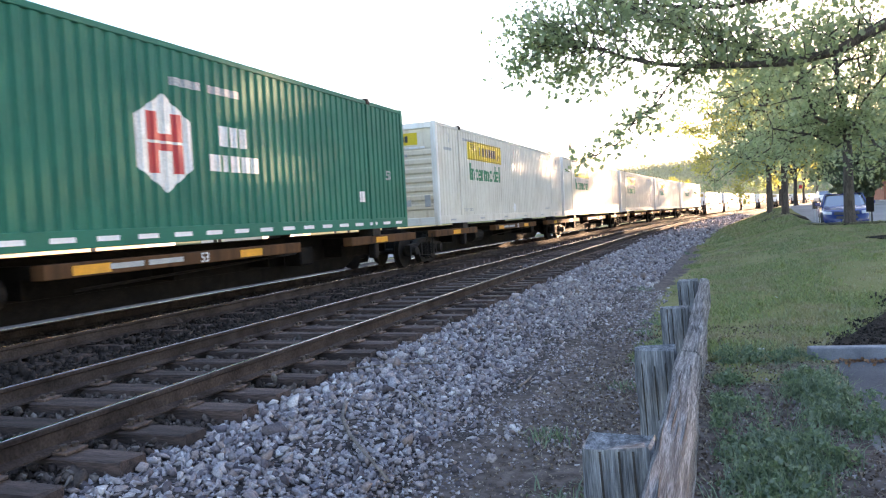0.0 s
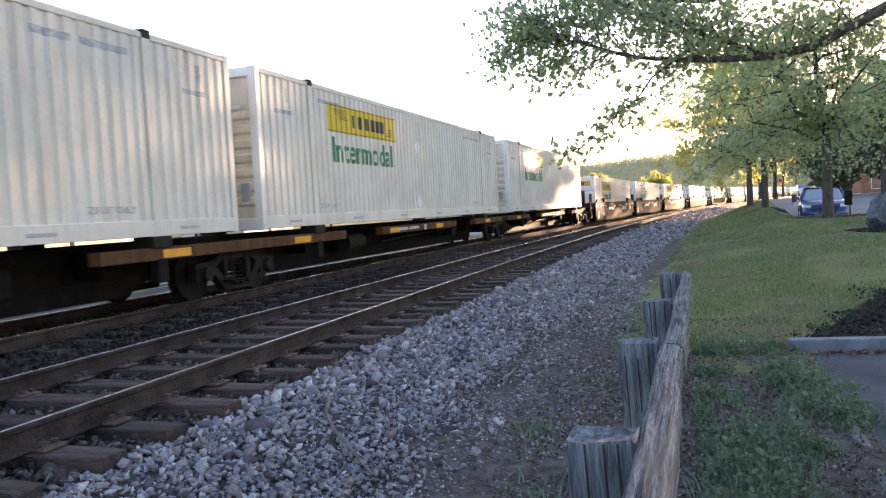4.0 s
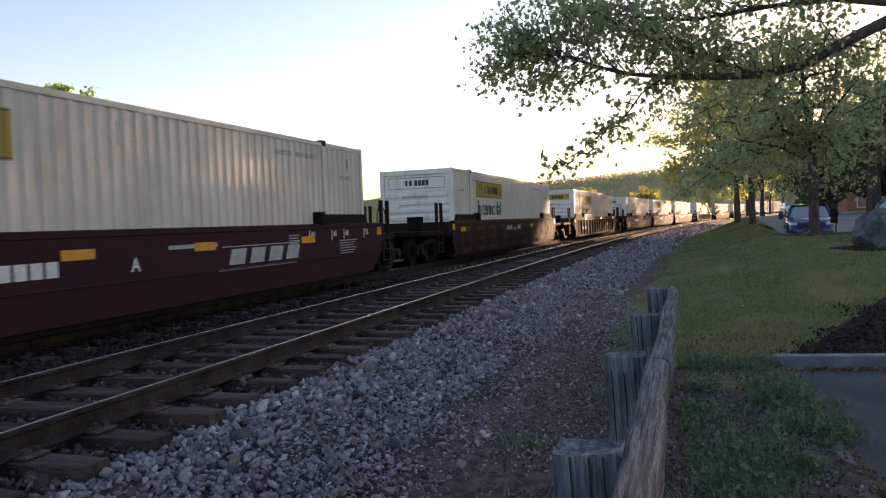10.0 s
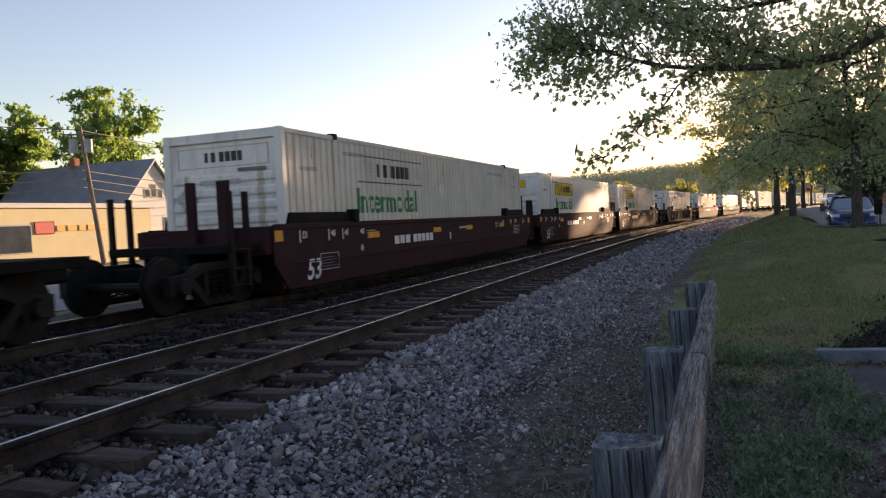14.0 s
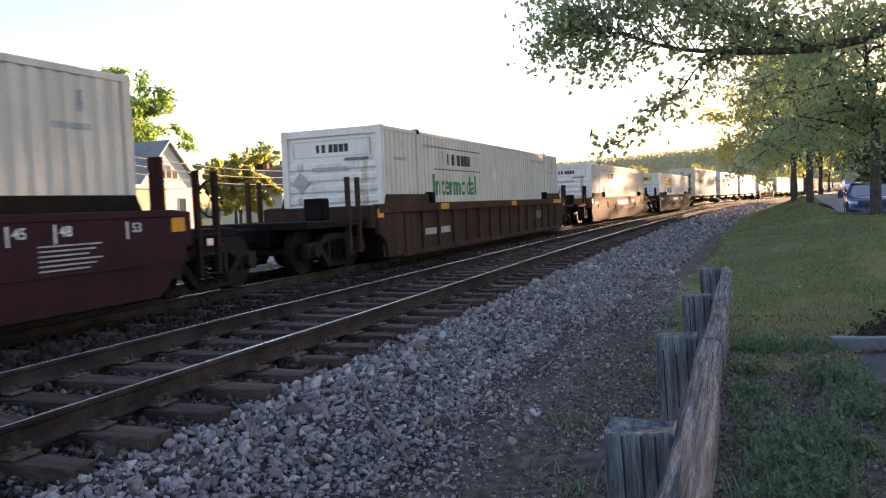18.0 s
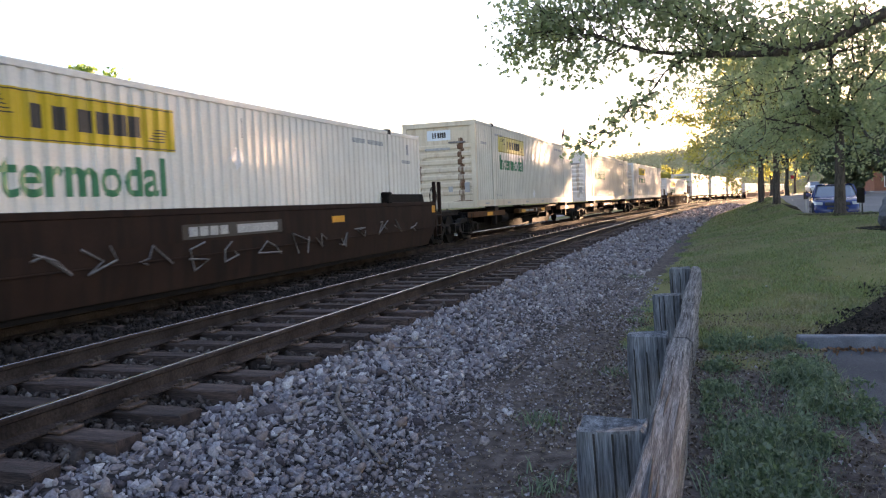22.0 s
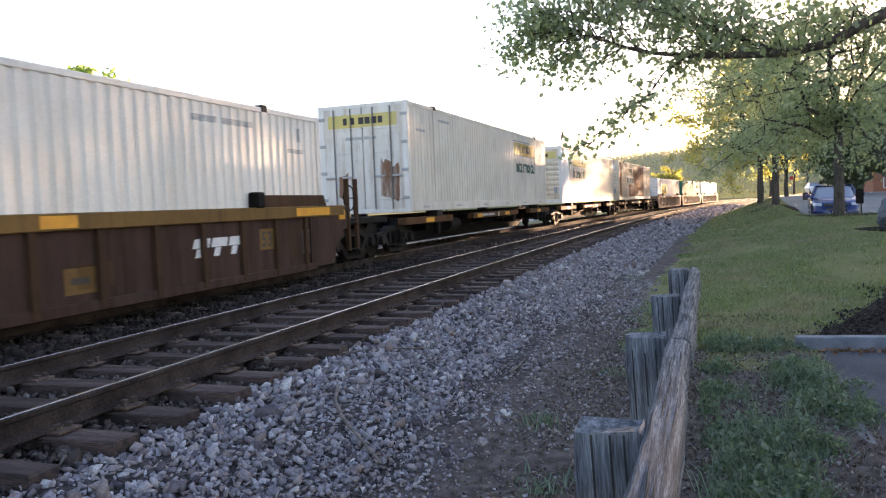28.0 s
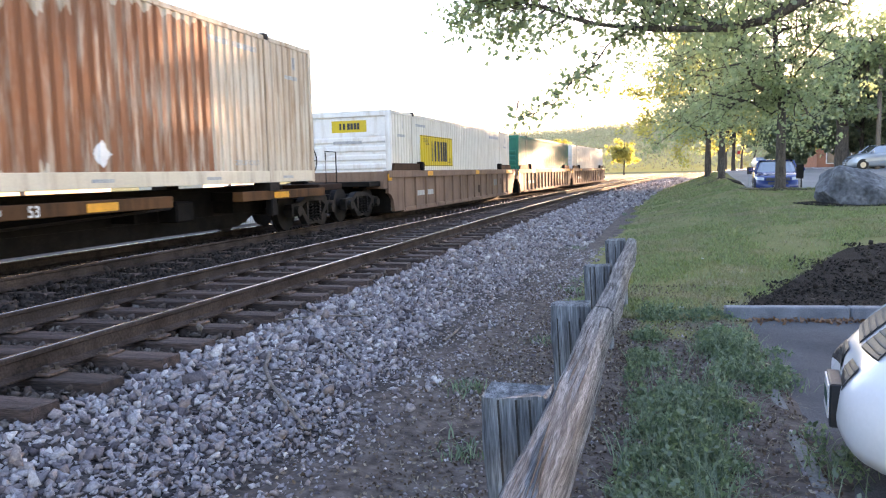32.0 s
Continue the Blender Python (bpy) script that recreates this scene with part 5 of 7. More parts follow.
TRAIN = [  # place of the leading end along the train, car, container
    (1.41, "spine", "green"), (19.89, "spine", "yellow"), (36.64, "spine", "yellow"), (53.93, "spine", "yellow"), (70.88, "spine", "yellow"), (88.73, "spine_tail", "yellow"),
    (109.84, "maroon", "gold"), (129.23, "maroon", "outline"), (148.66, "maroon_tail", "gold"), (171.97, "dark", "gold_outline"), (195.39, "ribbed", "gold"),
    (219.25, "maroonb", "outline"), (238.35, "maroonb", "bright"), (257.91, "maroonb_tail", "yellow"), (281.42, "ribbed", "outline"), (304.43, "tan", "outline"), (327.46, "sooty", "bright"),
    (348.69, "spine", "cream"), (368.9, "spine", "outline"), (387.86, "spine_tail", "yellow"), (408.28, "ribbedlogo", "bright"),
    (429.19, "spine", "door"), (448.9, "spine", "blue_end"), (467.53, "spine_tail", "rusty"), (488.69, "faded_joint", "plain_yellow"), (507.1, "faded_joint", "green_plain"), (525.0, "faded_joint_tail", "white_plain")]
DECK = {"spine": 1.06, "well": 0.14}
MOVING = []


def build_train():
    cars, boxes = {}, {}
    for u, kind, style in TRAIN:
        if kind not in cars:
            if kind.startswith("spine"):
                cars[kind] = car = build_spine(kind.endswith("tail"))
            else:
                base = kind.split("_")[0]
                cars[kind] = car = build_well(base, not base.startswith("maroon") and "joint" not in kind, kind.endswith("tail"))
        else:
            car = copy_thing(cars[kind], Matrix())
        if style not in boxes:
            boxes[style] = con = build_container(style)
        else:
            con = copy_thing(boxes[style], Matrix())
        MOVING.append((car, u, 0.0))
        MOVING.append((con, u, DECK["spine" if kind.startswith("spine") else "well"]))


build_train()


def train_pose(y, z):
    """A unit on the far track whose leading end is at y."""
    a, b = y + 1.0, y + LEN - 1.0
    xa, xb = off(a), off(b)
    turn = math.degrees(math.atan2(-(xb - xa), b - a))
    return pose(FAR_X + xa - (xb - xa) / (b - a) * 1.0, y, z, 0, 0, turn)


def motions():
    for thing, u, z in MOVING:
        rows = []
        for k in range(17):
            t = 2.0 * k
            rows.append((t, train_pose(u - travelled(t), z)))
        walk(thing, rows)


# ---------------------------------------------------------------- ties, plates, spikes
def build_ties(track, cx, count, start, plates):
    shapes = []
    for k in range(4):
        rng = random.Random(k)
        bm = box(-1.38, 1.38, 0.0, 0.235, -0.36, -0.176, 0.012)
        for v in bm.verts:
            v.co += Vector((rng.uniform(-0.02, 0.02) if abs(v.co.x) > 1 else 0, rng.uniform(-0.012, 0.012), rng.uniform(-0.01, 0.004)))
        shapes.append(bm)
    first = []
    rng = random.Random(9)
    plate_bm = box(-0.18, 0.18, 0.02, 0.215, -0.178, -0.158, 0.004)
    for s in (-1, 1):
        box(*sorted((s * 0.075, s * 0.095)), 0.03, 0.205, -0.16, -0.145, 0.003, plate_bm)
    plate = spike = None
    for i in range(count):
        y = start + 0.605 * i
        turn = rng.uniform(-1.6, 1.6)
        lift = rng.uniform(-0.012, 0.004)
        x = cx + off(y) + rng.uniform(-0.05, 0.05)
        if len(first) < 4:
            first.append(part("tie", shapes[len(first)], M["tie"], track))
            t = first[-1]
            t.matrix_basis = pose(x, y, lift, 0, 0, turn)
        else:
            t = share("tie", first[rng.randrange(4)], track, x, y, lift, turn)
        if not plates or y > 40:
            continue
        for s in (-1, 1):
            px = cx + s * GAUGE / 2 + off(y)
            if plate is None:
                plate = part("tie_plate", plate_bm, M["plate"], track)
                plate.matrix_basis = pose(px, y, 0)
                p = plate
            else:
                p = share("tie_plate", plate, track, px, y, 0, rng.uniform(-1.5, 1.5))
            if y < 22:
                for dx, dy in ((-0.115, 0.06), (0.115, 0.17), (0.118, 0.07), (-0.118, 0.165)):
                    if spike is None:
                        bm = box(-0.016, 0.016, -0.016, 0.016, -0.19, -0.128, 0.004)
                        box(-0.026, 0.020, -0.02, 0.02, -0.134, -0.118, 0.005, bm)
                        spike = part("spike", bm, M["spike"], p)
                        spike.matrix_basis = pose(dx, dy, 0)
                    else:
                        share("spike", spike, p, dx, dy, rng.uniform(-0.01, 0.012), rng.uniform(0, 180))


# ---------------------------------------------------------------- loose stones, blades, chips
def array_mesh(name, verts, tris, material, quads=None):
    """A mesh from numpy arrays of vertices and triangles."""
    me = bpy.data.meshes.new(name)
    me.vertices.add(len(verts))
    me.vertices.foreach_set("co", verts.astype(np.float32).ravel())
    me.loops.add(tris.size)
    me.loops.foreach_set("vertex_index", tris.astype(np.int32).ravel())
    me.polygons.add(len(tris))
    me.polygons.foreach_set("loop_start", np.arange(0, tris.size, tris.shape[1], dtype=np.int32))
    me.update(calc_edges=True)
    me.materials.append(material)
    return new(name, me)


def chip_shape(rs, flat):
    """An angular stone: the hull of a few points near an ellipsoid."""
    bm = bmesh.new()
    for _ in range(10):
        p = rs.normal(size=3)
        p = p / np.linalg.norm(p) * rs.uniform(0.75, 1.1) * np.array([1.3, 0.95, flat * 1.15])
        bm.verts.new(p)
    bmesh.ops.convex_hull(bm, input=bm.verts[:])
    bmesh.ops.delete(bm, geom=[v for v in bm.verts if not v.link_faces], context="VERTS")
    bm.verts.index_update()
    v = np.array([x.co[:] for x in bm.verts])
    f = np.array([[k.index for k in x.verts] for x in bm.faces if len(x.verts) == 3])
    bm.free()
    return v, f


def scatter_stones(name, areas, seed, material, label, flat=0.62, squash=1.0):
    """Angular stones strewn over rectangles (x0, x1, y0, y1, per square metre, size, lift)."""
    rs = np.random.RandomState(seed)
    shapes = [chip_shape(rs, flat) for _ in range(20)]
    V, F, base = [], [], 0
    for x0, x1, y0, y1, per, size, lift in areas:
        n = int((x1 - x0) * (y1 - y0) * per)
        X, Y = rs.uniform(x0, x1, n), rs.uniform(y0, y1, n)
        S = size * np.exp(rs.normal(0, 0.33, n)) * 0.5
        q = rs.normal(size=(n, 4))
        q /= np.linalg.norm(q, axis=1)[:, None]
        q[:, 1:3] *= squash
        q /= np.linalg.norm(q, axis=1)[:, None]
        kind = rs.randint(0, len(shapes), n)
        for i in range(n):
            y = Y[i]
            x = X[i] + off(y)
            w, a, b, c = q[i]
            R = np.array([[1 - 2 * (b * b + c * c), 2 * (a * b - c * w), 2 * (a * c + b * w)], [2 * (a * b + c * w), 1 - 2 * (a * a + c * c), 2 * (b * c - a * w)], [2 * (a * c - b * w), 2 * (b * c + a * w), 1 - 2 * (a * a + b * b)]])
            v0, f0 = shapes[kind[i]]
            V.append(v0 @ R.T * S[i] + np.array([x, y, ground_z(x, y) + lift + rs.uniform(-0.7, 0.75) * S[i]]))
            F.append(f0 + base)
            base += len(v0)
    ob = array_mesh(name, np.concatenate(V), np.concatenate(F), material)
    return tagged(ob, label, "gravel", kind="stuff")


def blades(name, bases, heights, widths, lean, seed, material, label, category="grass"):
    """Bent grass blades, each two faces wide at its foot and pointed."""
    rs = np.random.RandomState(seed)
    n = len(bases)
    a = rs.uniform(0, math.tau, n)
    side = np.stack([np.cos(a), np.sin(a), 0 * a], 1) * widths[:, None] * 0.5
    b = a + math.pi / 2 + rs.normal(0, 0.5, n)
    tip = np.stack([np.cos(b), np.sin(b), 0 * b], 1) * (heights * lean * rs.uniform(0.3, 1.2, n))[:, None]
    up = np.array([0, 0, 1.0])
    mid = bases + tip * 0.35 + up * (heights * 0.6)[:, None]
    top = bases + tip + up * (heights * rs.uniform(0.75, 1.0, n))[:, None]
    V = np.stack([bases - side, bases + side, mid - side * 0.8, mid + side * 0.8, top], 1).reshape(-1, 3)
    k = np.arange(n)[:, None] * 5
    T = np.concatenate([k + np.array([[0, 1, 3]]), k + np.array([[0, 3, 2]]), k + np.array([[2, 3, 4]])], 0)
    return tagged(array_mesh(name, V, T, material), label, category, kind="stuff")


def leaf_mesh(name, centres, size, seed, material, parent, label="", droop=0.5, lobed=False):
    """Many folded leaves at given centres; lobed ones have five points."""
    rs = np.random.RandomState(seed)
    n = len(centres)
    u = rs.normal(size=(n, 3))
    u[:, 2] -= droop
    u /= np.linalg.norm(u, axis=1)[:, None]
    w = np.cross(u, rs.normal(size=(n, 3)))
    w /= np.linalg.norm(w, axis=1)[:, None]
    nn = np.cross(u, w)
    s = (size * rs.uniform(0.65, 1.35, n))[:, None]
    V = np.stack([centres - u * s * 0.5, centres + w * s * 0.33 + nn * s * 0.10, centres + u * s * 0.5, centres - w * s * 0.33 + nn * s * 0.10], 1).reshape(-1, 3)
    k = np.arange(n)[:, None] * 4
    T = np.concatenate([k + np.array([[0, 1, 2]]), k + np.array([[0, 2, 3]])], 0)
    if lobed:
        shape = ((-0.5, 0.0), (-0.22, 0.16), (-0.16, 0.46), (0.06, 0.20), (0.26, 0.30), (0.5, 0.0), (0.26, -0.30), (0.06, -0.20), (-0.16, -0.46), (-0.22, -0.16))
        curl = rs.uniform(0.05, 0.35, (n, 1))
        V = np.stack([centres] + [centres + u * s * a + w * s * b + nn * s * abs(b) * curl for a, b in shape], 1).reshape(-1, 3)
        k = np.arange(n)[:, None] * 11
        T = np.concatenate([k + np.array([[0, i + 1, (i + 1) % 10 + 1]]) for i in range(10)], 0)
    ob = array_mesh(name, V, T, material)
    if parent:
        ob.parent = parent
    if label:
        ob["label"] = label
    return ob


# ---------------------------------------------------------------- trees
def grow(points, radii, bm):
    tube(points, radii, 7 if radii[0] > 0.06 else 5, bm)


def in_ball(rng, lo=0.0):
    while True:
        v = Vector((rng.uniform(-1, 1), rng.uniform(-1, 1), rng.uniform(-1, 1)))
        if lo < v.length < 1:
            return v


def bend(a, b, rng, n=4, amount=0.12):
    a, b = Vector(a), Vector(b)
    d = (b - a).length * amount
    pts = []
    for i in range(n + 1):
        t = i / n
        p = a.lerp(b, t)
        if 0 < i < n:
            p += Vector((rng.uniform(-d, d), rng.uniform(-d, d), rng.uniform(-d, d) + d * math.sin(t * math.pi) * 0.8))
        pts.append(p)
    return pts


def build_tree(x, y, trunk_h, trunk_r, crown, spread, limbs, twigs, per_twig, leaf, mat, seed, label, bark="bark", clump=0.5, lobed=False, name="tree", lean=(0, 0), z=None, category="tree", group=""):
    """A tapered trunk, limbs that fork into twigs, and leaves in clumps about the twigs."""
    rng = random.Random(seed)
    rs = np.random.RandomState(seed)
    t = empty(name, label, category, group)
    gz = ground_z(x, y) if z is None else z
    foot = Vector((x, y, gz - 0.1))
    fork = foot + Vector((lean[0], lean[1], trunk_h + 0.1))
    bm = bmesh.new()
    flare = [foot, foot + Vector((0, 0, 0.25)), foot.lerp(fork, 0.45) + Vector((rng.uniform(-0.05, 0.05), 0, 0)), fork]
    grow(flare, [trunk_r * 1.5, trunk_r * 1.1, trunk_r * 0.95, trunk_r * 0.8], bm)
    centre = Vector((x + crown[0], y + crown[1], gz + crown[2]))
    top = Vector((centre.x, centre.y, centre.z + spread[2] * 0.75))
    lead = bend(fork, top, rng, 5, 0.08)
    grow(lead, [trunk_r * 0.8 * (1 - 0.85 * i / 5) for i in range(6)], bm)
    cents = []
    for k in range(limbs):
        q = in_ball(rng, 0.35)
        end = centre + Vector((q.x * spread[0], q.y * spread[1], q.z * spread[2])) * 0.9
        start = lead[rng.randrange(0, 4)].lerp(lead[rng.randrange(1, 5)], rng.random() * 0.5) if end.z > fork.z + 0.8 else flare[-1].lerp(lead[1], rng.random())
        path = bend(start, end, rng, 5, 0.14)
        r0 = trunk_r * rng.uniform(0.22, 0.42)
        grow(path, [r0 * (1 - 0.85 * i / 5) for i in range(6)], bm)
        for j in range(twigs):
            a = path[rng.randrange(2, 6)]
            q = in_ball(rng, 0.3)
            b = a + Vector((q.x, q.y, q.z * 0.7)) * clump * max(spread) * 0.55
            e = (b - centre)
            e = Vector((e.x / spread[0], e.y / spread[1], e.z / spread[2]))
            if e.length > 1.05:
                b = centre + (b - centre) / e.length * 1.02
            tw = bend(a, b, rng, 3, 0.15)
            grow(tw, [r0 * 0.22, r0 * 0.15, r0 * 0.1, r0 * 0.05], bm)
            m = int(per_twig * rng.uniform(0.6, 1.4))
            along = rs.uniform(0.25, 1.05, m)
            pts = np.array([tw[0].lerp(tw[3], s)[:] for s in along])
            cents.append(pts + rs.normal(0, 1, (m, 3)) * np.array([1, 1, 0.7]) * clump * max(spread) * 0.09)
    part("trunk", bm, M[bark], t, "rough grey-brown bark", smooth=True)
    leaf_mesh("crown", np.concatenate(cents), leaf, seed, M[mat], t, lobed=lobed)
    return t


# ---------------------------------------------------------------- cars
def build_car(name, label, paint, width=1.8, length=4.5, height=1.45, tall=False):
    """A car whose nose is at y = 0 and points to -y; it stands on z = 0."""
    from mathutils.bvhtree import BVHTree
    c = empty(name, label, "car")
    w = width / 2
    k = height / 1.45
    st = [(0.0, 0.40, 0.30, 0.56), (0.03, 0.55, 0.25, 0.66), (0.10, 0.69, 0.21, 0.74), (0.25, 0.83, 0.19, 0.81), (0.55, 0.93, 0.18, 0.88), (0.95, 0.985, 0.19, 0.93), (1.35, 1.0, 0.2, 0.97),
          (2.4, 1.0, 0.2, 0.98), (3.4, 1.0, 0.2, 0.99), (length - 0.35, 0.96, 0.24, 1.0), (length - 0.1, 0.88, 0.3, 0.94), (length, 0.7, 0.4, 0.8)]
    bm = bmesh.new()
    last = None
    for y, ww, zb, zt in st:
        zb, zt = zb * k, zt * k
        m = w * ww
        ring = [(-m * 0.86, zb), (-m, zb + (zt - zb) * 0.25), (-m * 1.0, zb + (zt - zb) * 0.62), (-m * 0.93, zt - 0.04), (-m * 0.6, zt), (0, zt + 0.012), (m * 0.6, zt), (m * 0.93, zt - 0.04), (m, zb + (zt - zb) * 0.62), (m, zb + (zt - zb) * 0.25), (m * 0.86, zb), (0, zb - 0.02)]
        vs = [bm.verts.new((x, y, z)) for x, z in ring]
        if last:
            for i in range(12):
                bm.faces.new((last[i], last[(i + 1) % 12], vs[(i + 1) % 12], vs[i]))
        else:
            bm.faces.new(vs[::-1])
        last = vs
    bm.faces.new(last)
    bmesh.ops.recalc_face_normals(bm, faces=bm.faces[:])
    bmesh.ops.subdivide_edges(bm, edges=bm.edges[:], cuts=1, use_grid_fill=True, smooth=0.6)
    for v in bm.verts:
        if v.co.y < 1.0:
            v.co.y += max(0.0, v.co.z - 0.47 * k) * 0.75 * (1.0 - v.co.y)
    tree = BVHTree.FromBMesh(bm)
    body = part("body", bm, M[paint], c, smooth=True)

    def on_nose(name, pts, material, lift=0.006, parent=body, label=""):
        b2 = bmesh.new()
        bmesh.ops.create_grid(b2, x_segments=8, y_segments=6, size=0.5)
        (a0, b0), (a1, b1), (a2, b2_), (a3, b3) = pts
        for v in b2.verts:
            s, t = v.co.x + 0.5, v.co.y + 0.5
            x = (a0 * (1 - s) + a1 * s) * (1 - t) + (a3 * (1 - s) + a2 * s) * t
            z = (b0 * (1 - s) + b1 * s) * (1 - t) + (b3 * (1 - s) + b2_ * s) * t
            hit, nor, _, _ = tree.ray_cast(Vector((x, -3, z)), Vector((0, 1, 0)))
            v.co = (hit + nor * lift) if hit else Vector((x, 0.1, z))
        bmesh.ops.solidify(b2, geom=b2.faces[:], thickness=-0.012)
        return part(name, b2, M[material], parent, label)
    # cabin
    h0, h1 = 0.955 * k, height
    cab = [(1.25, 0.80, h0), (1.95, 0.74, h1 - 0.03), (2.6, 0.72, h1), (3.3, 0.71, h1 - 0.03), (length - (0.25 if tall else 0.55), 0.80, h0)]
    bm = bmesh.new()
    last = None
    for y, ww, zt in cab:
        vs = [bm.verts.new((x, y, z)) for x, z in ((-w * 0.92, h0 - 0.05), (-w * ww, zt - 0.04), (-w * ww * 0.8, zt), (w * ww * 0.8, zt), (w * ww, zt - 0.04), (w * 0.92, h0 - 0.05))]
        if last:
            for i in range(5):
                bm.faces.new((last[i], last[i + 1], vs[i + 1], vs[i]))
        last = vs
    bmesh.ops.recalc_face_normals(bm, faces=bm.faces[:])
    part("cabin_glass", bm, M["car_glass"], body, "dark window glass")
    bm = bmesh.new()
    grid = [[bm.verts.new((sx * w * 0.72, y, z + 0.012)) for sx in (-1, -0.5, 0.5, 1)] for y, z in ((1.9, h1 - 0.05), (2.2, h1 - 0.005), (2.6, h1 + 0.004), (3.0, h1 - 0.005), (3.4, h1 - 0.05))]
    for a, b in zip(grid, grid[1:]):
        for i in range(3):
            bm.faces.new((a[i], a[i + 1], b[i + 1], b[i]))
    bmesh.ops.solidify(bm, geom=bm.faces[:], thickness=0.02)
    part("roof", bm, M[paint], body, smooth=True)
    for s in (-1, 1):
        for a, b in (((1.22, w * 0.9, h0 - 0.02), (1.93, w * 0.735, h1 - 0.02)), ((2.65, w * 0.93, h0 - 0.02), (2.62, w * 0.72, h1 - 0.02)), ((length - (0.3 if tall else 0.6), w * 0.9, h0), (3.35, w * 0.71, h1 - 0.02))):
            part("pillar", rod((s * a[1], a[0], a[2]), (s * b[1], b[0], b[2]), 0.03, 0.03, 6), M[paint], body)
        part("mirror", box(*sorted((s * w * 0.98, s * (w + 0.17))), 1.42, 1.55, 0.98 * k, 1.13 * k, 0.03), M[paint], body)
        on_nose("headlight", [(s * w * 0.58, 0.63 * k), (s * w * 0.90, 0.66 * k), (s * w * 0.92, 0.76 * k), (s * w * 0.56, 0.73 * k)], "headlight", label="clear headlight lens")
        for y in (0.85, length - 0.85):
            tyre = part("wheel", rod((s * (w - 0.2), y, 0.32), (s * (w + 0.005), y, 0.32), 0.325, 0.32, 26), M["tyre"], c, "black tyre")
            rim = rod((s * (w - 0.02), y, 0.32), (s * (w + 0.012), y, 0.32), 0.215, 0.2, 20)
            part("rim", rim, M["rim"], tyre, "alloy rim")
            part("wheel_arch", rod((s * (w - 0.22), y, 0.36), (s * (w + 0.001), y, 0.36), 0.385, 0.385, 22), M["car_black"], body)
        part("door_handle", box(*sorted((s * (w - 0.01), s * (w + 0.02))), 2.35, 2.5, 0.78 * k, 0.81 * k, 0.006), M[paint], body)
    for s in (-1, 1):
        g = on_nose("grille", [(s * 0.05, 0.60 * k), (s * w * 0.50, 0.62 * k), (s * w * 0.46, 0.725 * k), (s * 0.06, 0.70 * k)], "car_black", label="dark honeycomb grille")
        i = on_nose("intake", [(s * 0.10, 0.46 * k), (s * w * 0.42, 0.47 * k), (s * w * 0.40, 0.56 * k), (s * 0.12, 0.555 * k)], "car_black", label="dark honeycomb intake")
        for q in range(4):
            z = (0.622 + q * 0.024) * k
            on_nose("grille_bar", [(s * 0.06, z), (s * w * 0.47, z + 0.012), (s * w * 0.47, z + 0.018), (s * 0.06, z + 0.006)], "lattice", 0.010, g)
            z = (0.478 + q * 0.02) * k
            on_nose("intake_bar", [(s * 0.12, z), (s * w * 0.40, z + 0.006), (s * w * 0.40, z + 0.011), (s * 0.12, z + 0.005)], "lattice", 0.010, i)
    holder = part("plate_holder", box(-0.17, 0.17, -0.035, 0.03, 0.25 * k, 0.45 * k, 0.008), M["car_black"], body, "black plate holder")
    part("plate", box(-0.155, 0.155, -0.045, -0.036, 0.29 * k, 0.44 * k, 0.002), M["plate_white"], holder, "pale number plate with plain bars")
    for i in range(5):
        part("plate_bar", box(-0.12 + i * 0.05, -0.09 + i * 0.05, -0.048, -0.0455, 0.335 * k, 0.395 * k), M["dark_ink"], holder)
    return c


# ---------------------------------------------------------------- parking lot, kerb, mulch, road
def sheet(name, outline, material, label, category, thick=0.05, step=0.5, lift=0.012, z_of=None):
    """A paved or mulched area of any outline, following the ground, with an edge of its own."""
    bm = bmesh.new()
    f = bm.faces.new([bm.verts.new((x, y, 0)) for x, y in outline])
    x0, x1 = min(p[0] for p in outline), max(p[0] for p in outline)
    y0, y1 = min(p[1] for p in outline), max(p[1] for p in outline)
    for a, b, axis in ((x0, x1, 0), (y0, y1, 1)):
        k = a + step
        while k < b:
            bmesh.ops.bisect_plane(bm, geom=bm.verts[:] + bm.edges[:] + bm.faces[:], plane_co=(k, k, 0), plane_no=(1 - axis, axis, 0))
            k += step
    for v in bm.verts:
        v.co.z = (z_of(v.co.x, v.co.y) if z_of else ground_z(v.co.x, v.co.y)) + lift
    bmesh.ops.recalc_face_normals(bm, faces=bm.faces[:])
    if sum(f.normal.z for f in bm.faces) < 0:
        bmesh.ops.reverse_faces(bm, faces=bm.faces[:])
    ex = bmesh.ops.extrude_face_region(bm, geom=bm.faces[:])
    low = [v for v in bm.verts if v not in set(g for g in ex["geom"] if isinstance(g, bmesh.types.BMVert))]
    for v in low:
        v.co.z -= thick
    return tagged(part(name, bm, material), label, category, kind="structure")


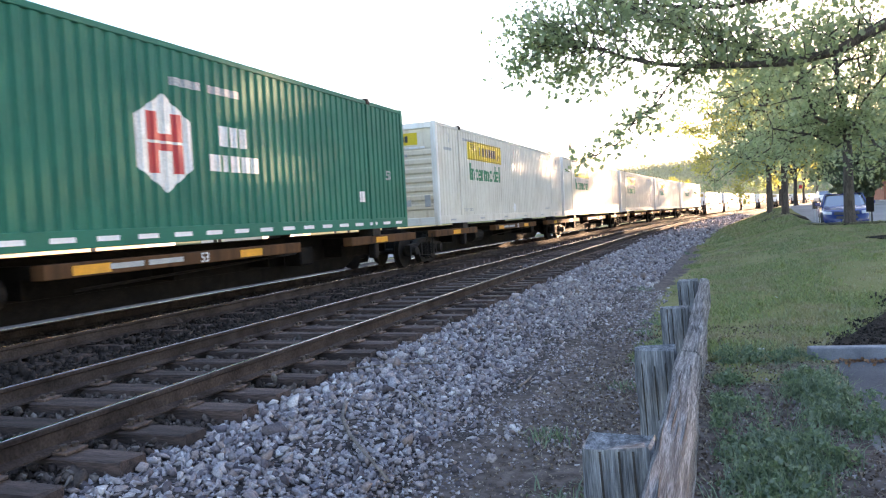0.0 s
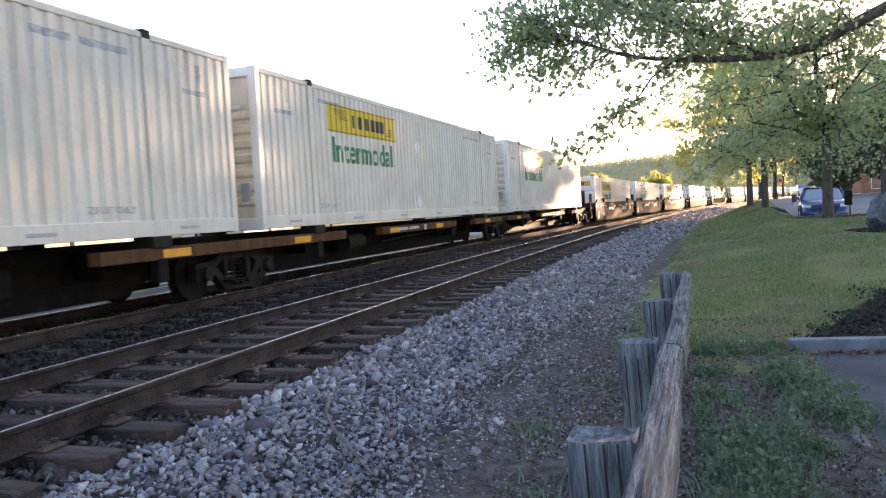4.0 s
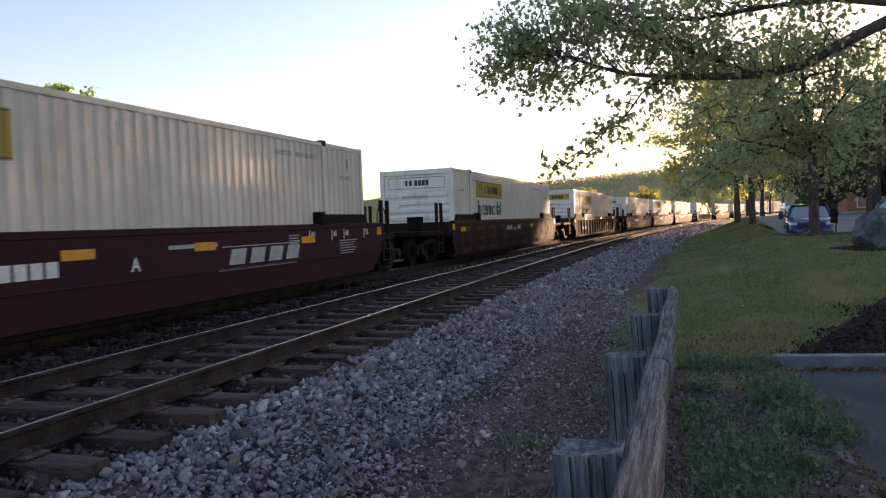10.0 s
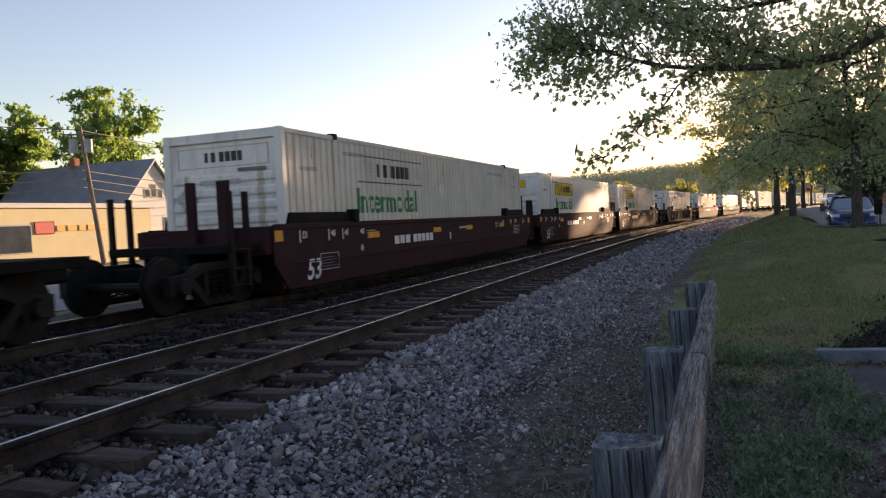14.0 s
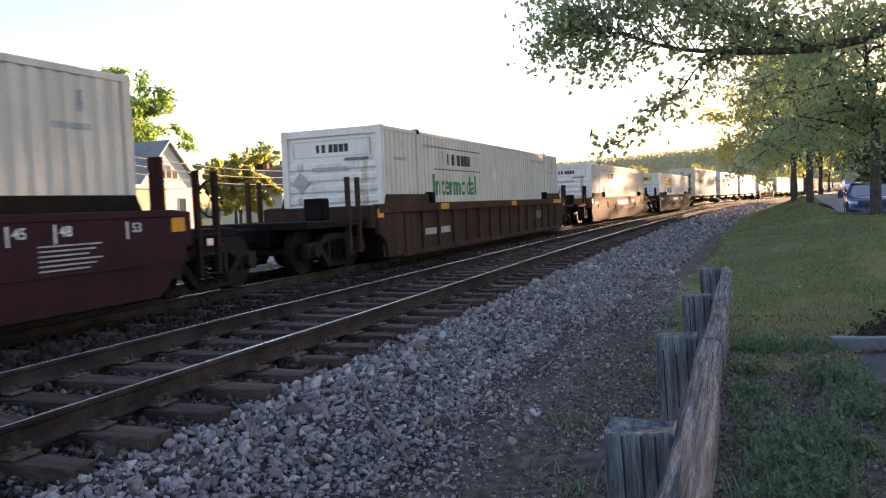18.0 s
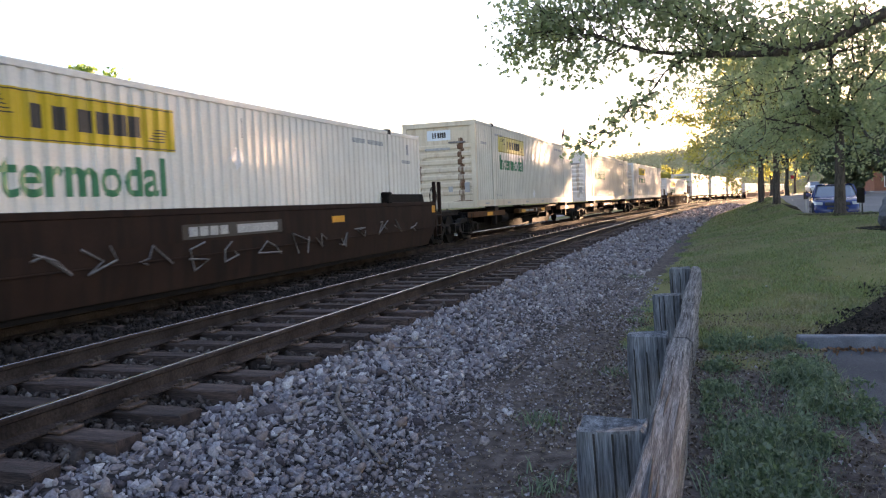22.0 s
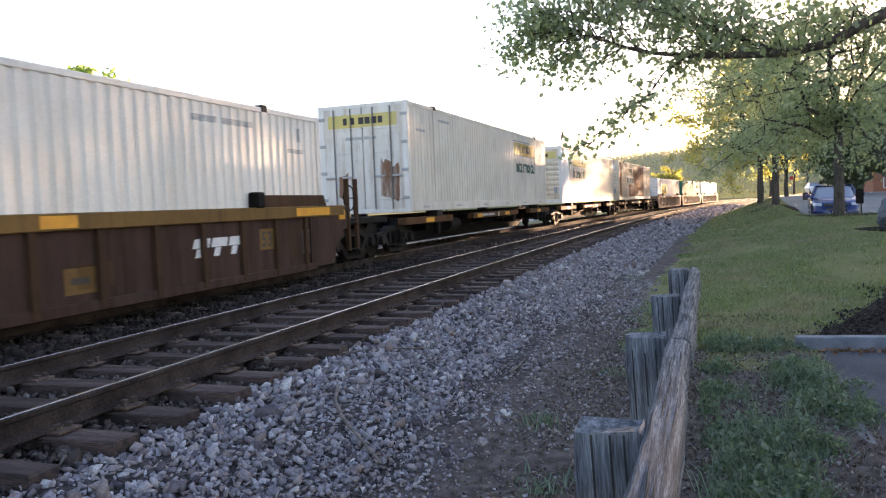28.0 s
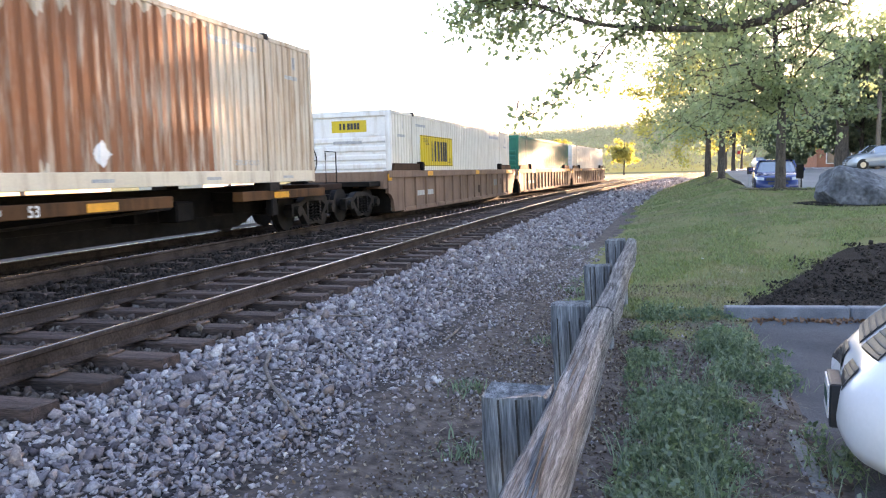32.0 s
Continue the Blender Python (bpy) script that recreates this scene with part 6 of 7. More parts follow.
LOT_EDGE = [(1.10 + 0.05 * noise.noise(Vector((0.0, k * 0.45, 8.0))) + 0.03 * noise.noise(Vector((3.0, k * 1.7, 8.0))), 8.86 - k * 0.16) for k in range(42)]
sheet("parking_lot", [(1.05, -6), (9, -6), (9, 10.3), (6.1, 9.58), (2.80, 9.18), (1.08, 8.92)] + LOT_EDGE, M["asphalt"], "worn grey asphalt of a car park", "pavement", thick=0.1, step=1.0, z_of=lambda x, y: -0.525)
kerb = empty("kerb", "grey granite kerb with a pale top edge before a mulch bed", "kerb", kind="structure")
for i in range(4):
    a = i / 4
    p0 = Vector((0.90 + (6.1 - 0.90) * a, 8.95 + 0.65 * a, 0))
    d = (Vector((6.1, 9.60, 0)) - Vector((0.90, 8.95, 0)))
    L = d.length / 4
    o = part("kerb_stone", box(0, L - 0.012, 0, 0.15, -0.75, -0.375, 0.012), M["granite"], kerb)
    o.matrix_basis = pose(p0.x, p0.y, 0, 0, 0, math.degrees(math.atan2(d.y, d.x)))
edge = empty("edging", "old flush concrete edging between weeds and asphalt", "kerb", kind="structure")
for y0, L in ((3.2, 1.0), (4.25, 0.85), (5.6, 0.9)):
    o = part("edging_stone", box(0.95, 1.05, y0, y0 + L, -0.62, -0.492, 0.012), M["concrete"], edge)
MULCH = [(0.94, 9.10), (1.15, 9.8), (1.45, 10.7), (1.8, 11.3), (2.3, 12.5), (2.8, 13.7), (3.4, 14.9), (4.6, 16.0), (6.5, 16.6), (8.5, 15.0), (8.5, 10.1), (6.1, 9.74), (2.80, 9.32)]
sheet("mulch_bed", MULCH, M["mulch_soil"], "dark bark mulch bed behind the kerb", "mulch bed", thick=0.1, lift=0.02)
ROAD = [(7.6, 27.0), (6.2, 29.5), (6.0, 31.8), (3.3, 33.0), (4.3, 39), (4.4, 50), (5.0, 62), (6.6, 80), (10, 105), (18, 150), (32, 212), (60, 300), (75, 300), (40, 150), (26, 90), (19, 40), (17, 27)]
sheet("road", ROAD, M["road"], "pale grey asphalt street with parking bays beside the lawn", "road", thick=0.1, step=4.0, lift=0.02)
line = bmesh.new()
prev = None
for k in range(30):
    y = 29 + k * 4
    x = 9.2 + (y - 29) * 0.055 + off(y)
    row = [line.verts.new((x + d, y, ground_z(x + d, y) + 0.027)) for d in (-0.06, 0.06)]
    if prev:
        line.faces.new((prev[0], prev[1], row[1], row[0]))
    prev = row
tagged(part("road_line", line, M["line"]), "white painted line along the street", "road marking", kind="structure")

# ---------------------------------------------------------------- ties and ballast
build_ties(near_track, NEAR_X, 140, -1.175, True)
build_ties(far_track, FAR_X, 90, 0.3, False)
scatter_stones("ballast", [(-3.62, -2.75, 1.6, 9, 980, 0.061, 0.0), (-2.75, -2.0, 1.6, 9, 1250, 0.048, 0.0), (-2.0, -1.5, 1.6, 9.5, 950, 0.034, -0.006), (-1.5, -0.55, 1.6, 9.5, 560, 0.026, -0.006), (-0.55, 1.0, 1.6, 9.0, 160, 0.022, -0.003),
                           (-3.70, -2.5, 9, 16, 620, 0.062, 0.0), (-2.5, -1.8, 9, 16, 700, 0.048, 0.0), (-1.8, -0.9, 9.5, 16, 460, 0.036, -0.003), (-3.7, -1.3, 16, 24, 330, 0.068, 0.0), (-3.7, -1.3, 24, 34, 170, 0.085, 0.0), (-3.7, -1.0, 34, 60, 90, 0.13, 0.0), (-3.7, -0.9, 60, 110, 36, 0.18, 0.0),
                           ], 4, M["stones"], "crushed grey ballast stones along the tracks", 0.50, 0.55)
scatter_stones("track_ballast", [(-6.35, -3.62, 2.0, 9, 620, 0.056, 0.02), (-6.35, -3.62, 9, 18, 300, 0.068, 0.02), (-6.35, -3.62, 18, 32, 90, 0.09, 0.02)], 14, M["dark_stones"], "brown dusty ballast between the rails and ties", 0.62, 0.75)
scatter_stones("far_track_ballast", [(-7.35, -6.35, 3.0, 20, 380, 0.062, 0.05), (-9.9, -7.35, 4.0, 20, 260, 0.068, 0.08), (-11.5, -9.9, 6.0, 20, 90, 0.07, 0.0)], 15, M["oily_shade_stones"], "sooty ballast under the second track, darkened for the train's shade", 0.62, 0.75)

# ---------------------------------------------------------------- fence
def build_fence():
    f = empty("timber_barrier", "weathered grey timber barrier, squat posts carrying a long split beam", "fence")
    for i, (x0, y0, wd, top) in enumerate(((-0.52, 2.98, 0.27, 0.28), (-0.53, 5.12, 0.26, 0.285), (-0.51, 7.22, 0.25, 0.29), (-0.46, 9.5, 0.24, 0.31))):
        rng = random.Random(40 + i)
        bm = box(0, wd, 0, 0.2, -0.95, top, 0.012)
        bmesh.ops.subdivide_edges(bm, edges=[e for e in bm.edges if abs(e.verts[0].co.z - e.verts[1].co.z) > 0.5], cuts=5)
        for v in bm.verts:
            v.co += Vector((rng.uniform(-0.007, 0.007), rng.uniform(-0.007, 0.007), rng.uniform(-0.02, 0.02) if v.co.z > 0.2 else 0))
        p = part("post", bm, M["post_wood"], f)
        p.matrix_basis = pose(x0, y0, 0, rng.uniform(-1, 1), rng.uniform(-3.5, -1.5), rng.uniform(-4, 4))
        for k in range(3):
            xx = wd * (0.2 + 0.27 * k) + rng.uniform(-0.02, 0.02)
            b2 = prism([(-0.0035, top - 0.012), (-0.0035, top - rng.uniform(0.25, 0.6)), (-0.001, top - 0.6), (-0.001, top - 0.012)], xx, xx + 0.009)
            part("crack", b2, M["crack"], p)
    for y0, y1, dx in ((0.2, 5.06, 0.0), (5.08, 10.12, 0.012)):
        bm = bmesh.new()
        rng = random.Random(int(y0) + 3)
        n = 26
        last = None
        for k in range(n + 1):
            y = y0 + (y1 - y0) * k / n
            wob = 0.008 * math.sin(y * 2.3) + rng.uniform(-0.004, 0.004)
            xl, xr = -0.258 + dx + (y - 5) * 0.004 + wob, -0.122 + dx + (y - 5) * 0.001 + wob
            zt = 0.285 + (y - 3) * 0.002 + rng.uniform(-0.004, 0.004)
            ring = [(xl, zt - 0.20), (xl, zt - 0.022), (xl + 0.022, zt), (xr - 0.03, zt - 0.004), (xr, zt - 0.035), (xr + 0.004, zt - 0.2)]
            vs = [bm.verts.new((a + rng.uniform(-0.003, 0.003), y, b)) for a, b in ring]
            if last:
                for i in range(6):
                    bm.faces.new((last[i], last[(i + 1) % 6], vs[(i + 1) % 6], vs[i]))
            else:
                bm.faces.new(vs)
            last = vs
        bm.faces.new(last[::-1])
        bmesh.ops.recalc_face_normals(bm, faces=bm.faces[:])
        b = part("beam", bm, M["beam_wood"], f, "split, silvery grey beam")
        for k in range(26):
            a = rng.uniform(y0 + 0.1, y1 - 0.6)
            L = rng.uniform(0.12, 0.55)
            xx = rng.uniform(-0.235, -0.13)
            tilt = rng.uniform(-0.02, 0.02)
            zt = 0.2865 + (a - 3) * 0.002
            part("crack", tube([(xx, a, zt), (xx + tilt * 0.5 + rng.uniform(-0.006, 0.006), a + L * 0.5, zt + 0.001), (xx + tilt, a + L, zt + L * 0.002)], [0.001, rng.uniform(0.0025, 0.005), 0.001], 4), M["crack"], b)
    return f


build_fence()


# ---------------------------------------------------------------- boulder
def build_boulder():
    """A quarried boulder: a rough lump split by flat faces."""
    rng = random.Random(14)
    bm = bmesh.new()
    bmesh.ops.create_icosphere(bm, subdivisions=4, radius=1.0)
    planes = [(Vector((-0.55, -0.75, 0.35)), 0.72), (Vector((0.5, -0.55, 0.67)), 0.55), (Vector((-0.8, -0.1, 0.55)), 0.70), (Vector((0.75, -0.3, 0.45)), 0.74), (Vector((0.1, -0.95, 0.1)), 0.76), (Vector((0.25, 0.3, 0.9)), 0.62), (Vector((-0.95, -0.25, -0.1)), 0.82), (Vector((0.2, -0.8, 0.55)), 0.68)]
    for _ in range(10):
        d = in_ball(rng, 0.5).normalized()
        planes.append((d, rng.uniform(0.78, 0.92)))
    for v in bm.verts:
        p = v.co.copy()
        for d, r in planes:
            d = d.normalized()
            k = p.dot(d) - r
            if k > 0:
                p -= d * k
        p += v.normal * (0.05 * noise.noise(p * 2.3 + Vector((3, 1, 7))) + 0.025 * noise.noise(p * 7))
        v.co = Vector((p.x * 1.62 - 0.5 * p.z, p.y * 1.1, p.z * 0.98))
        if v.co.x > -0.1:
            v.co.z *= 1 - 0.40 * min(1, (v.co.x + 0.1) / 1.2)
    b = part("boulder", bm, M["rock"])
    b.matrix_basis = pose(5.95, 24.3, ground_z(5.6, 24.2) + 0.30)
    return tagged(b, "large angular grey boulder on a dark mulch patch", "rock")


build_boulder()
for i, (x, y, rx, ry) in enumerate(((5.75, 24.0, 1.75, 0.9), (4.6, 30.6, 1.5, 1.1), (3.4, 43, 1.5, 2.2), (3.2, 53, 1.2, 2.2))):
    sheet("mulch_ring", [(x + rx * math.cos(a) * (1 + 0.1 * math.sin(3 * a)), y + ry * math.sin(a)) for a in [k * math.tau / 18 for k in range(18)]], M["mulch_soil"], "dark mulch ring on the lawn", "mulch bed", thick=0.08, lift=0.03)

# ---------------------------------------------------------------- trees
build_tree(4.48, 30.5, 3.0, 0.18, (-0.6, 0, 4.9), (5.6, 4.6, 4.5), 40, 12, 26, 0.13, "leaf", 11, "leafy street tree with a slim trunk before a parked car", clump=0.42, lobed=True)
build_tree(3.36, 43.0, 3.0, 0.18, (-1.0, 0, 5.3), (5.9, 5.4, 4.7), 42, 12, 27, 0.16, "leaf", 12, "leafy street tree on the lawn strip", clump=0.42)
build_tree(3.22, 53.0, 2.3, 0.17, (-1.2, 0, 5.3), (6.4, 6.2, 4.9), 42, 11, 25, 0.21, "leaf_yellow", 13, "street tree on the lawn strip, sunlight put into its yellow-green leaves", clump=0.42)
# The first, hidden behind another trunk, is added to shade the near containers.
for i, (x, y, h, s, m) in enumerate(((3.75, 61, 7.4, 5.2, "leaf"), (7.2, 80, 5.6, 4.2, "leaf_yellow"), (7.0, 96, 6.2, 4.6, "leaf"), (9.0, 112, 6.5, 5.0, "leaf_yellow"), (13, 132, 7.0, 5.6, "leaf"), (18, 160, 7.5, 6.4, "leaf_yellow"))):
    build_tree(x, y, 2.0, 0.2, (-0.6, 0, h), (s * 1.1, s * 1.1, h * 0.84), 25, 9, 10, 0.28, m, 20 + i, "tall leafy roadside tree along the track", clump=0.42)



def build_overhang():
    """The tree beside the car park whose long limb hangs over the lawn."""
    rng = random.Random(77)
    rs = np.random.RandomState(77)
    t = empty("tree", "large oak-like tree with a long limb reaching over the lawn", "tree")
    x, y = 6.4, 13.4
    g = ground_z(x, y)
    bm = bmesh.new()
    grow([(x, y, g - 0.1), (x, y, g + 0.4), (x - 0.1, y, 2.4), (x - 0.2, y, 5.0), (x - 0.1, y, 8.5)], [0.42, 0.32, 0.28, 0.22, 0.06], bm)
    limb = [(x - 0.1, y, 3.0), (4.6, 12.8, 4.1), (3.2, 12.3, 4.0), (2.28, 12.0, 3.58), (1.66, 12.0, 3.27), (1.08, 12.0, 3.19), (0.48, 12.0, 3.22), (-0.14, 12.0, 3.27), (-0.86, 12.0, 3.40), (-1.7, 12.1, 3.75), (-2.5, 12.2, 3.98)]
    grow(limb, [0.15, 0.12, 0.095, 0.08, 0.068, 0.058, 0.048, 0.038, 0.028, 0.018, 0.008], bm)
    limb2 = [(3.2, 12.3, 4.0), (2.2, 12.6, 4.3), (1.2, 12.8, 4.35), (0.2, 12.9, 4.3), (-0.8, 13.0, 4.5), (-1.9, 13.0, 4.75)]
    grow(limb2, [0.06, 0.05, 0.04, 0.03, 0.02, 0.008], bm)
    limb3 = [(x - 0.15, y, 4.6), (4.5, 12.4, 5.4), (2.8, 11.6, 5.5), (1.0, 11.2, 5.4), (-0.8, 11.4, 5.6)]
    grow(limb3, [0.12, 0.09, 0.06, 0.04, 0.012], bm)
    limb4 = [(1.08, 12.0, 3.19), (0.6, 12.2, 3.45), (0.0, 12.4, 3.75), (-0.7, 12.5, 4.1), (-1.3, 12.6, 4.5)]
    grow(limb4, [0.04, 0.034, 0.026, 0.018, 0.008], bm)
    limb5 = [(-0.25, 12.0, 3.28), (-0.58, 11.95, 3.06), (-0.80, 11.9, 2.76), (-1.12, 11.85, 2.52), (-1.36, 11.8, 2.22), (-1.85, 11.8, 1.98)]
    grow(limb5, [0.018, 0.014, 0.011, 0.008, 0.006, 0.003], bm)
    cents = []

    def spray(a, b, m, r):
        tw = bend(a, b, rng, 3, 0.15)
        grow(tw, [0.012, 0.009, 0.006, 0.003], bm)
        k = rs.uniform(0.15, 1.08, m)
        pts = np.array([tw[0].lerp(tw[3], s)[:] for s in k])
        cents.append(pts + rs.normal(0, 1, (m, 3)) * r)
    for path, n, m, up, reach in ((limb, 72, 31, 0.42, 1.0), (limb2, 70, 30, 0.22, 1.05), (limb3, 76, 34, 0.0, 1.25), (limb4, 50, 31, 0.25, 0.95)):
        for _ in range(n):
            i = rng.randrange(3 if path is limb else 1, len(path) - 1)
            a = Vector(path[i]).lerp(Vector(path[i + 1]), rng.random())
            d = in_ball(rng, 0.4)
            d = Vector((d.x - 0.25, d.y * 1.2, d.z * 0.55 + up))
            b = a + d * reach
            if b.z < 2.75:
                b.z = 2.75 + rng.random() * 0.2
            spray(a, b, m, 0.16)
    for _ in range(30):
        i = rng.randrange(0, 5)
        a = Vector(limb5[i]).lerp(Vector(limb5[i + 1]), rng.random())
        spray(a, a + Vector((rng.uniform(-0.4, 0.3), rng.uniform(-0.3, 0.3), rng.uniform(-0.25, 0.15))), 13, 0.10)
    for a, b in (((-1.9, 12.1, 3.8), (-3.0, 12.1, 3.5)), ((-2.2, 12.1, 3.9), (-3.1, 12.0, 3.75)), ((-1.5, 12.1, 3.7), (-2.5, 12.0, 3.25)), ((-2.4, 12.2, 3.95), (-3.15, 12.2, 4.25)), ((-1.7, 12.1, 3.75), (-2.2, 11.9, 3.2)), ((-2.0, 12.2, 3.9), (-2.9, 12.3, 4.5)), ((-1.2, 12.0, 3.5), (-1.8, 11.9, 3.15)), ((-1.8, 12.1, 3.8), (-2.5, 12.0, 4.2)), ((-2.2, 12.1, 3.9), (-3.05, 11.9, 3.45)), ((-1.4, 12.1, 3.9), (-2.0, 12.0, 4.4))):
        for _ in range(4):
            spray(a, Vector(b) + Vector((rng.uniform(-0.12, 0.2), rng.uniform(-0.3, 0.3), rng.uniform(-0.15, 0.15))), 36, 0.14)
    # the crown above, out of view over the car park, added to cast shade
    for _ in range(210):
        q = in_ball(rng, 0.3)
        b = Vector((x - 1.0 + q.x * 4.2, y + q.y * 4.2, 7.4 + q.z * 2.6))
        a = Vector((x - 0.2, y, 5.2)).lerp(b, 0.55)
        spray(a, b, 44, 0.30)
    part("trunk", bm, M["bark"], t, "rough grey-brown bark", smooth=True)
    leaf_mesh("crown", np.concatenate(cents), 0.092, 5, M["leaf"], t, droop=0.3, lobed=True)
    return t


build_overhang()


# ---------------------------------------------------------------- parked cars and street things
blue_car = build_car("parked_car", "dark blue hatchback parked behind a street tree", "car_blue", 1.78, 4.3, 1.42)
blue_car.matrix_basis = pose(4.68, 32.4, ground_z(4.8, 33.4) + 0.02, 0, 0, -5)
white_car = build_car("parked_car", "white car parked nose-on to the timber barrier", "car_white", 1.78, 4.4, 1.74)
white_car.matrix_basis = pose(1.11, 4.55, -0.512, 0, 0, -98)
suv = build_car("parked_car", "pale silver sport utility car parked under a large tree", "car_silver", 1.85, 4.7, 1.7, True)
suv.matrix_basis = pose(13.1, 61.0, ground_z(14, 62) + 0.02, 0, 0, -78)
far_car = build_car("parked_car", "dark grey car parked beyond the silver one", "car_black", 1.8, 4.5, 1.5)
far_car.matrix_basis = pose(15.5, 68, ground_z(15, 68) + 0.02, 0, 0, -80)
far_white = build_car("parked_car", "white car waiting far down the street", "car_white", 1.8, 4.5, 1.6)
far_white.matrix_basis = pose(14.3, 115, ground_z(14.3, 115) + 0.02, 0, 0, 5)


def build_sign_post(x, y, high, label, plate):
    s = empty("sign_post", label, "sign")
    g = ground_z(x, y)
    part("post", rod((x, y, g - 0.1), (x, y, g + high), 0.03), M["grey_metal"], s)
    part("panel", box(x - plate[0] / 2, x + plate[0] / 2, y - 0.045, y - 0.03, g + high - plate[1], g + high + 0.03, 0.004), M[plate[2]], s)
    return s


build_sign_post(5.25, 31.2, 0.95, "small grey sign panel on a short post", (0.26, 0.5, "wheel"))
build_sign_post(4.44, 40.2, 1.0, "dark box on a short post beside the parking bays", (0.22, 0.32, "car_black"))
stop = build_sign_post(9.2, 96, 2.2, "small red road sign far down the street", (0.36, 0.36, "red_ink"))


def build_pole(x, y, z0, high, r, lean, label, gear=True):
    p = empty("utility_pole", label, "utility pole")
    top = Vector((x + lean[0], y + lean[1], z0 + high))
    part("mast", rod((x, y, z0 - 0.3), top, r, r * 0.72, 12), M["pole_wood"], p)
    if gear:
        arm = rod(top + Vector((-0.9, -0.5, -0.45)), top + Vector((0.9, 0.5, -0.45)), 0.05, sides=6)
        part("crossarm", arm, M["pole_wood"], p)
        for s in (-1, 1):
            o = top + Vector((s * 0.38, s * 0.2, -1.15))
            part("transformer", rod(o - Vector((0, 0, 0.4)), o + Vector((0, 0, 0.4)), 0.24, sides=14), M["grey_metal"], p, "grey transformer can")
        for s in (-0.8, 0.0, 0.8):
            part("insulator", rod(top + Vector((s, s * 0.55, -0.42)), top + Vector((s, s * 0.55, -0.22)), 0.035), M["grey_metal"], p)
    return top


pole_top = build_pole(-36, 36.6, -0.42, 8.3, 0.16, (0.25, -1.5), "leaning wooden utility pole with two transformers")
build_pole(-52, 98, -0.42, 12.0, 0.16, (0, 0), "wooden utility pole far beyond the train")
build_pole(15.2, 61.0, 0.6, 9.5, 0.17, (0, 0), "grey utility pole beside the street", False)


def cable(a, b, sag, r=0.018):
    a, b = Vector(a), Vector(b)
    pts = [a.lerp(b, i / 10) - Vector((0, 0, sag * 4 * (i / 10) * (1 - i / 10))) for i in range(11)]
    tagged(part("cable", tube(pts, [r] * 11, 5), M["wire"]), "sagging overhead cable between utility poles", "cable")


for dz, sg in ((-0.2, 0.5), (-2.6, 0.8), (-3.1, 0.9), (-3.6, 1.0)):
    cable(pole_top + Vector((0, 0, dz)), (-40, -5, 7.6 + dz * 0.9), sg, 0.03)
    cable(pole_top + Vector((0, 0, dz)), (-50, 98, 10.5 + dz), sg * 1.6, 0.03)
cable((15.2, 61, 8.3), (9.0, 120, 7.5), 0.8, 0.03)


# ---------------------------------------------------------------- buildings beyond the train
def gable_house(x, y, wide, deep, eave, ridge, wall, roof, label, windows, z0=-0.45):
    """A house whose gable looks towards +x; x is the gable's plane, y its middle."""
    h = empty("house", label, "house")
    hw = wide / 2
    part("wall", prism([(y - hw, z0), (y + hw, z0), (y + hw, eave), (y, ridge), (y - hw, eave)], x - deep, x), M[wall], h)
    for s in (-1, 1):
        o = bmesh.new()
        a, b = Vector((0, y + s * (hw + 0.35), eave - 0.22)), Vector((0, y, ridge + 0.12))
        vs = [o.verts.new((xx, p.y, p.z + dz)) for xx in (x - deep - 0.3, x + 0.35) for p in (a, b) for dz in (0, 0.14)]
        bmesh.ops.convex_hull(o, input=vs)
        part("roof", o, M[roof], h)
    for s in (-1, 1):
        part("barge_board", rod((x + 0.36, y + s * (hw + 0.35), eave - 0.18), (x + 0.36, y, ridge + 0.16), 0.07, sides=4), M["line"], h)
    for wy, wz, ww, wh in windows:
        f = part("window", box(x, x + 0.06, y + wy - ww / 2 - 0.07, y + wy + ww / 2 + 0.07, wz - 0.07, wz + wh + 0.07, 0.01), M["line"], h, "white-framed window")
        part("pane", box(x + 0.05, x + 0.075, y + wy - ww / 2, y + wy + ww / 2, wz, wz + wh), M["pane"], f)
    part("chimney", box(x - deep * 0.62, x - deep * 0.62 + 0.6, y - 0.3, y + 0.3, ridge - 0.6, ridge + 0.9, 0.02), M["brick"], h)
    return h


gable_house(-45, 51.6, 6.6, 14, 4.0, 7.4, "siding", "shingle", "white clapboard house with a blue-grey gable roof", ((-0.75, 4.4, 0.5, 0.65), (0, 4.4, 0.5, 1.1), (0.75, 4.4, 0.5, 0.65), (-1.5, 1.3, 0.8, 1.4), (1.5, 1.3, 0.8, 1.4)))
gable_house(-52, 84, 9.5, 9, 3.6, 6.6, "siding", "roof_brown", "cream house with a brown roof and dark windows", ((-2.6, 1.0, 0.8, 1.3), (0.2, 1.0, 0.8, 1.3), (2.6, 1.0, 0.8, 1.3)))
gable_house(-62, 104, 9, 10, 5.2, 8.4, "tan_wall", "shingle", "far house with a dark roof", ((-2, 1.2, 0.9, 1.4), (2, 1.2, 0.9, 1.4)))
shop = empty("shop", "long low tan shop with a flat roof and sign", "shop")
part("wall", box(-47, -38, 14, 43.2, -0.45, 3.15, 0.03), M["tan_wall"], shop)
part("parapet", box(-47.2, -37.8, 13.8, 43.4, 3.15, 3.45, 0.03), M["siding"], shop)
part("sign_mark", box(-37.97, -37.92, 33.4, 34.8, 1.6, 2.35, 0.05), M["red_ink"], shop, "red sign shape")
for i, (a, b) in enumerate(((35.0, 35.6), (35.8, 36.5), (36.7, 37.2), (37.4, 38.1), (38.3, 38.8))):
    part("sign_bar", box(-37.97, -37.93, a, b, 1.75, 2.1), M["amber"], shop)
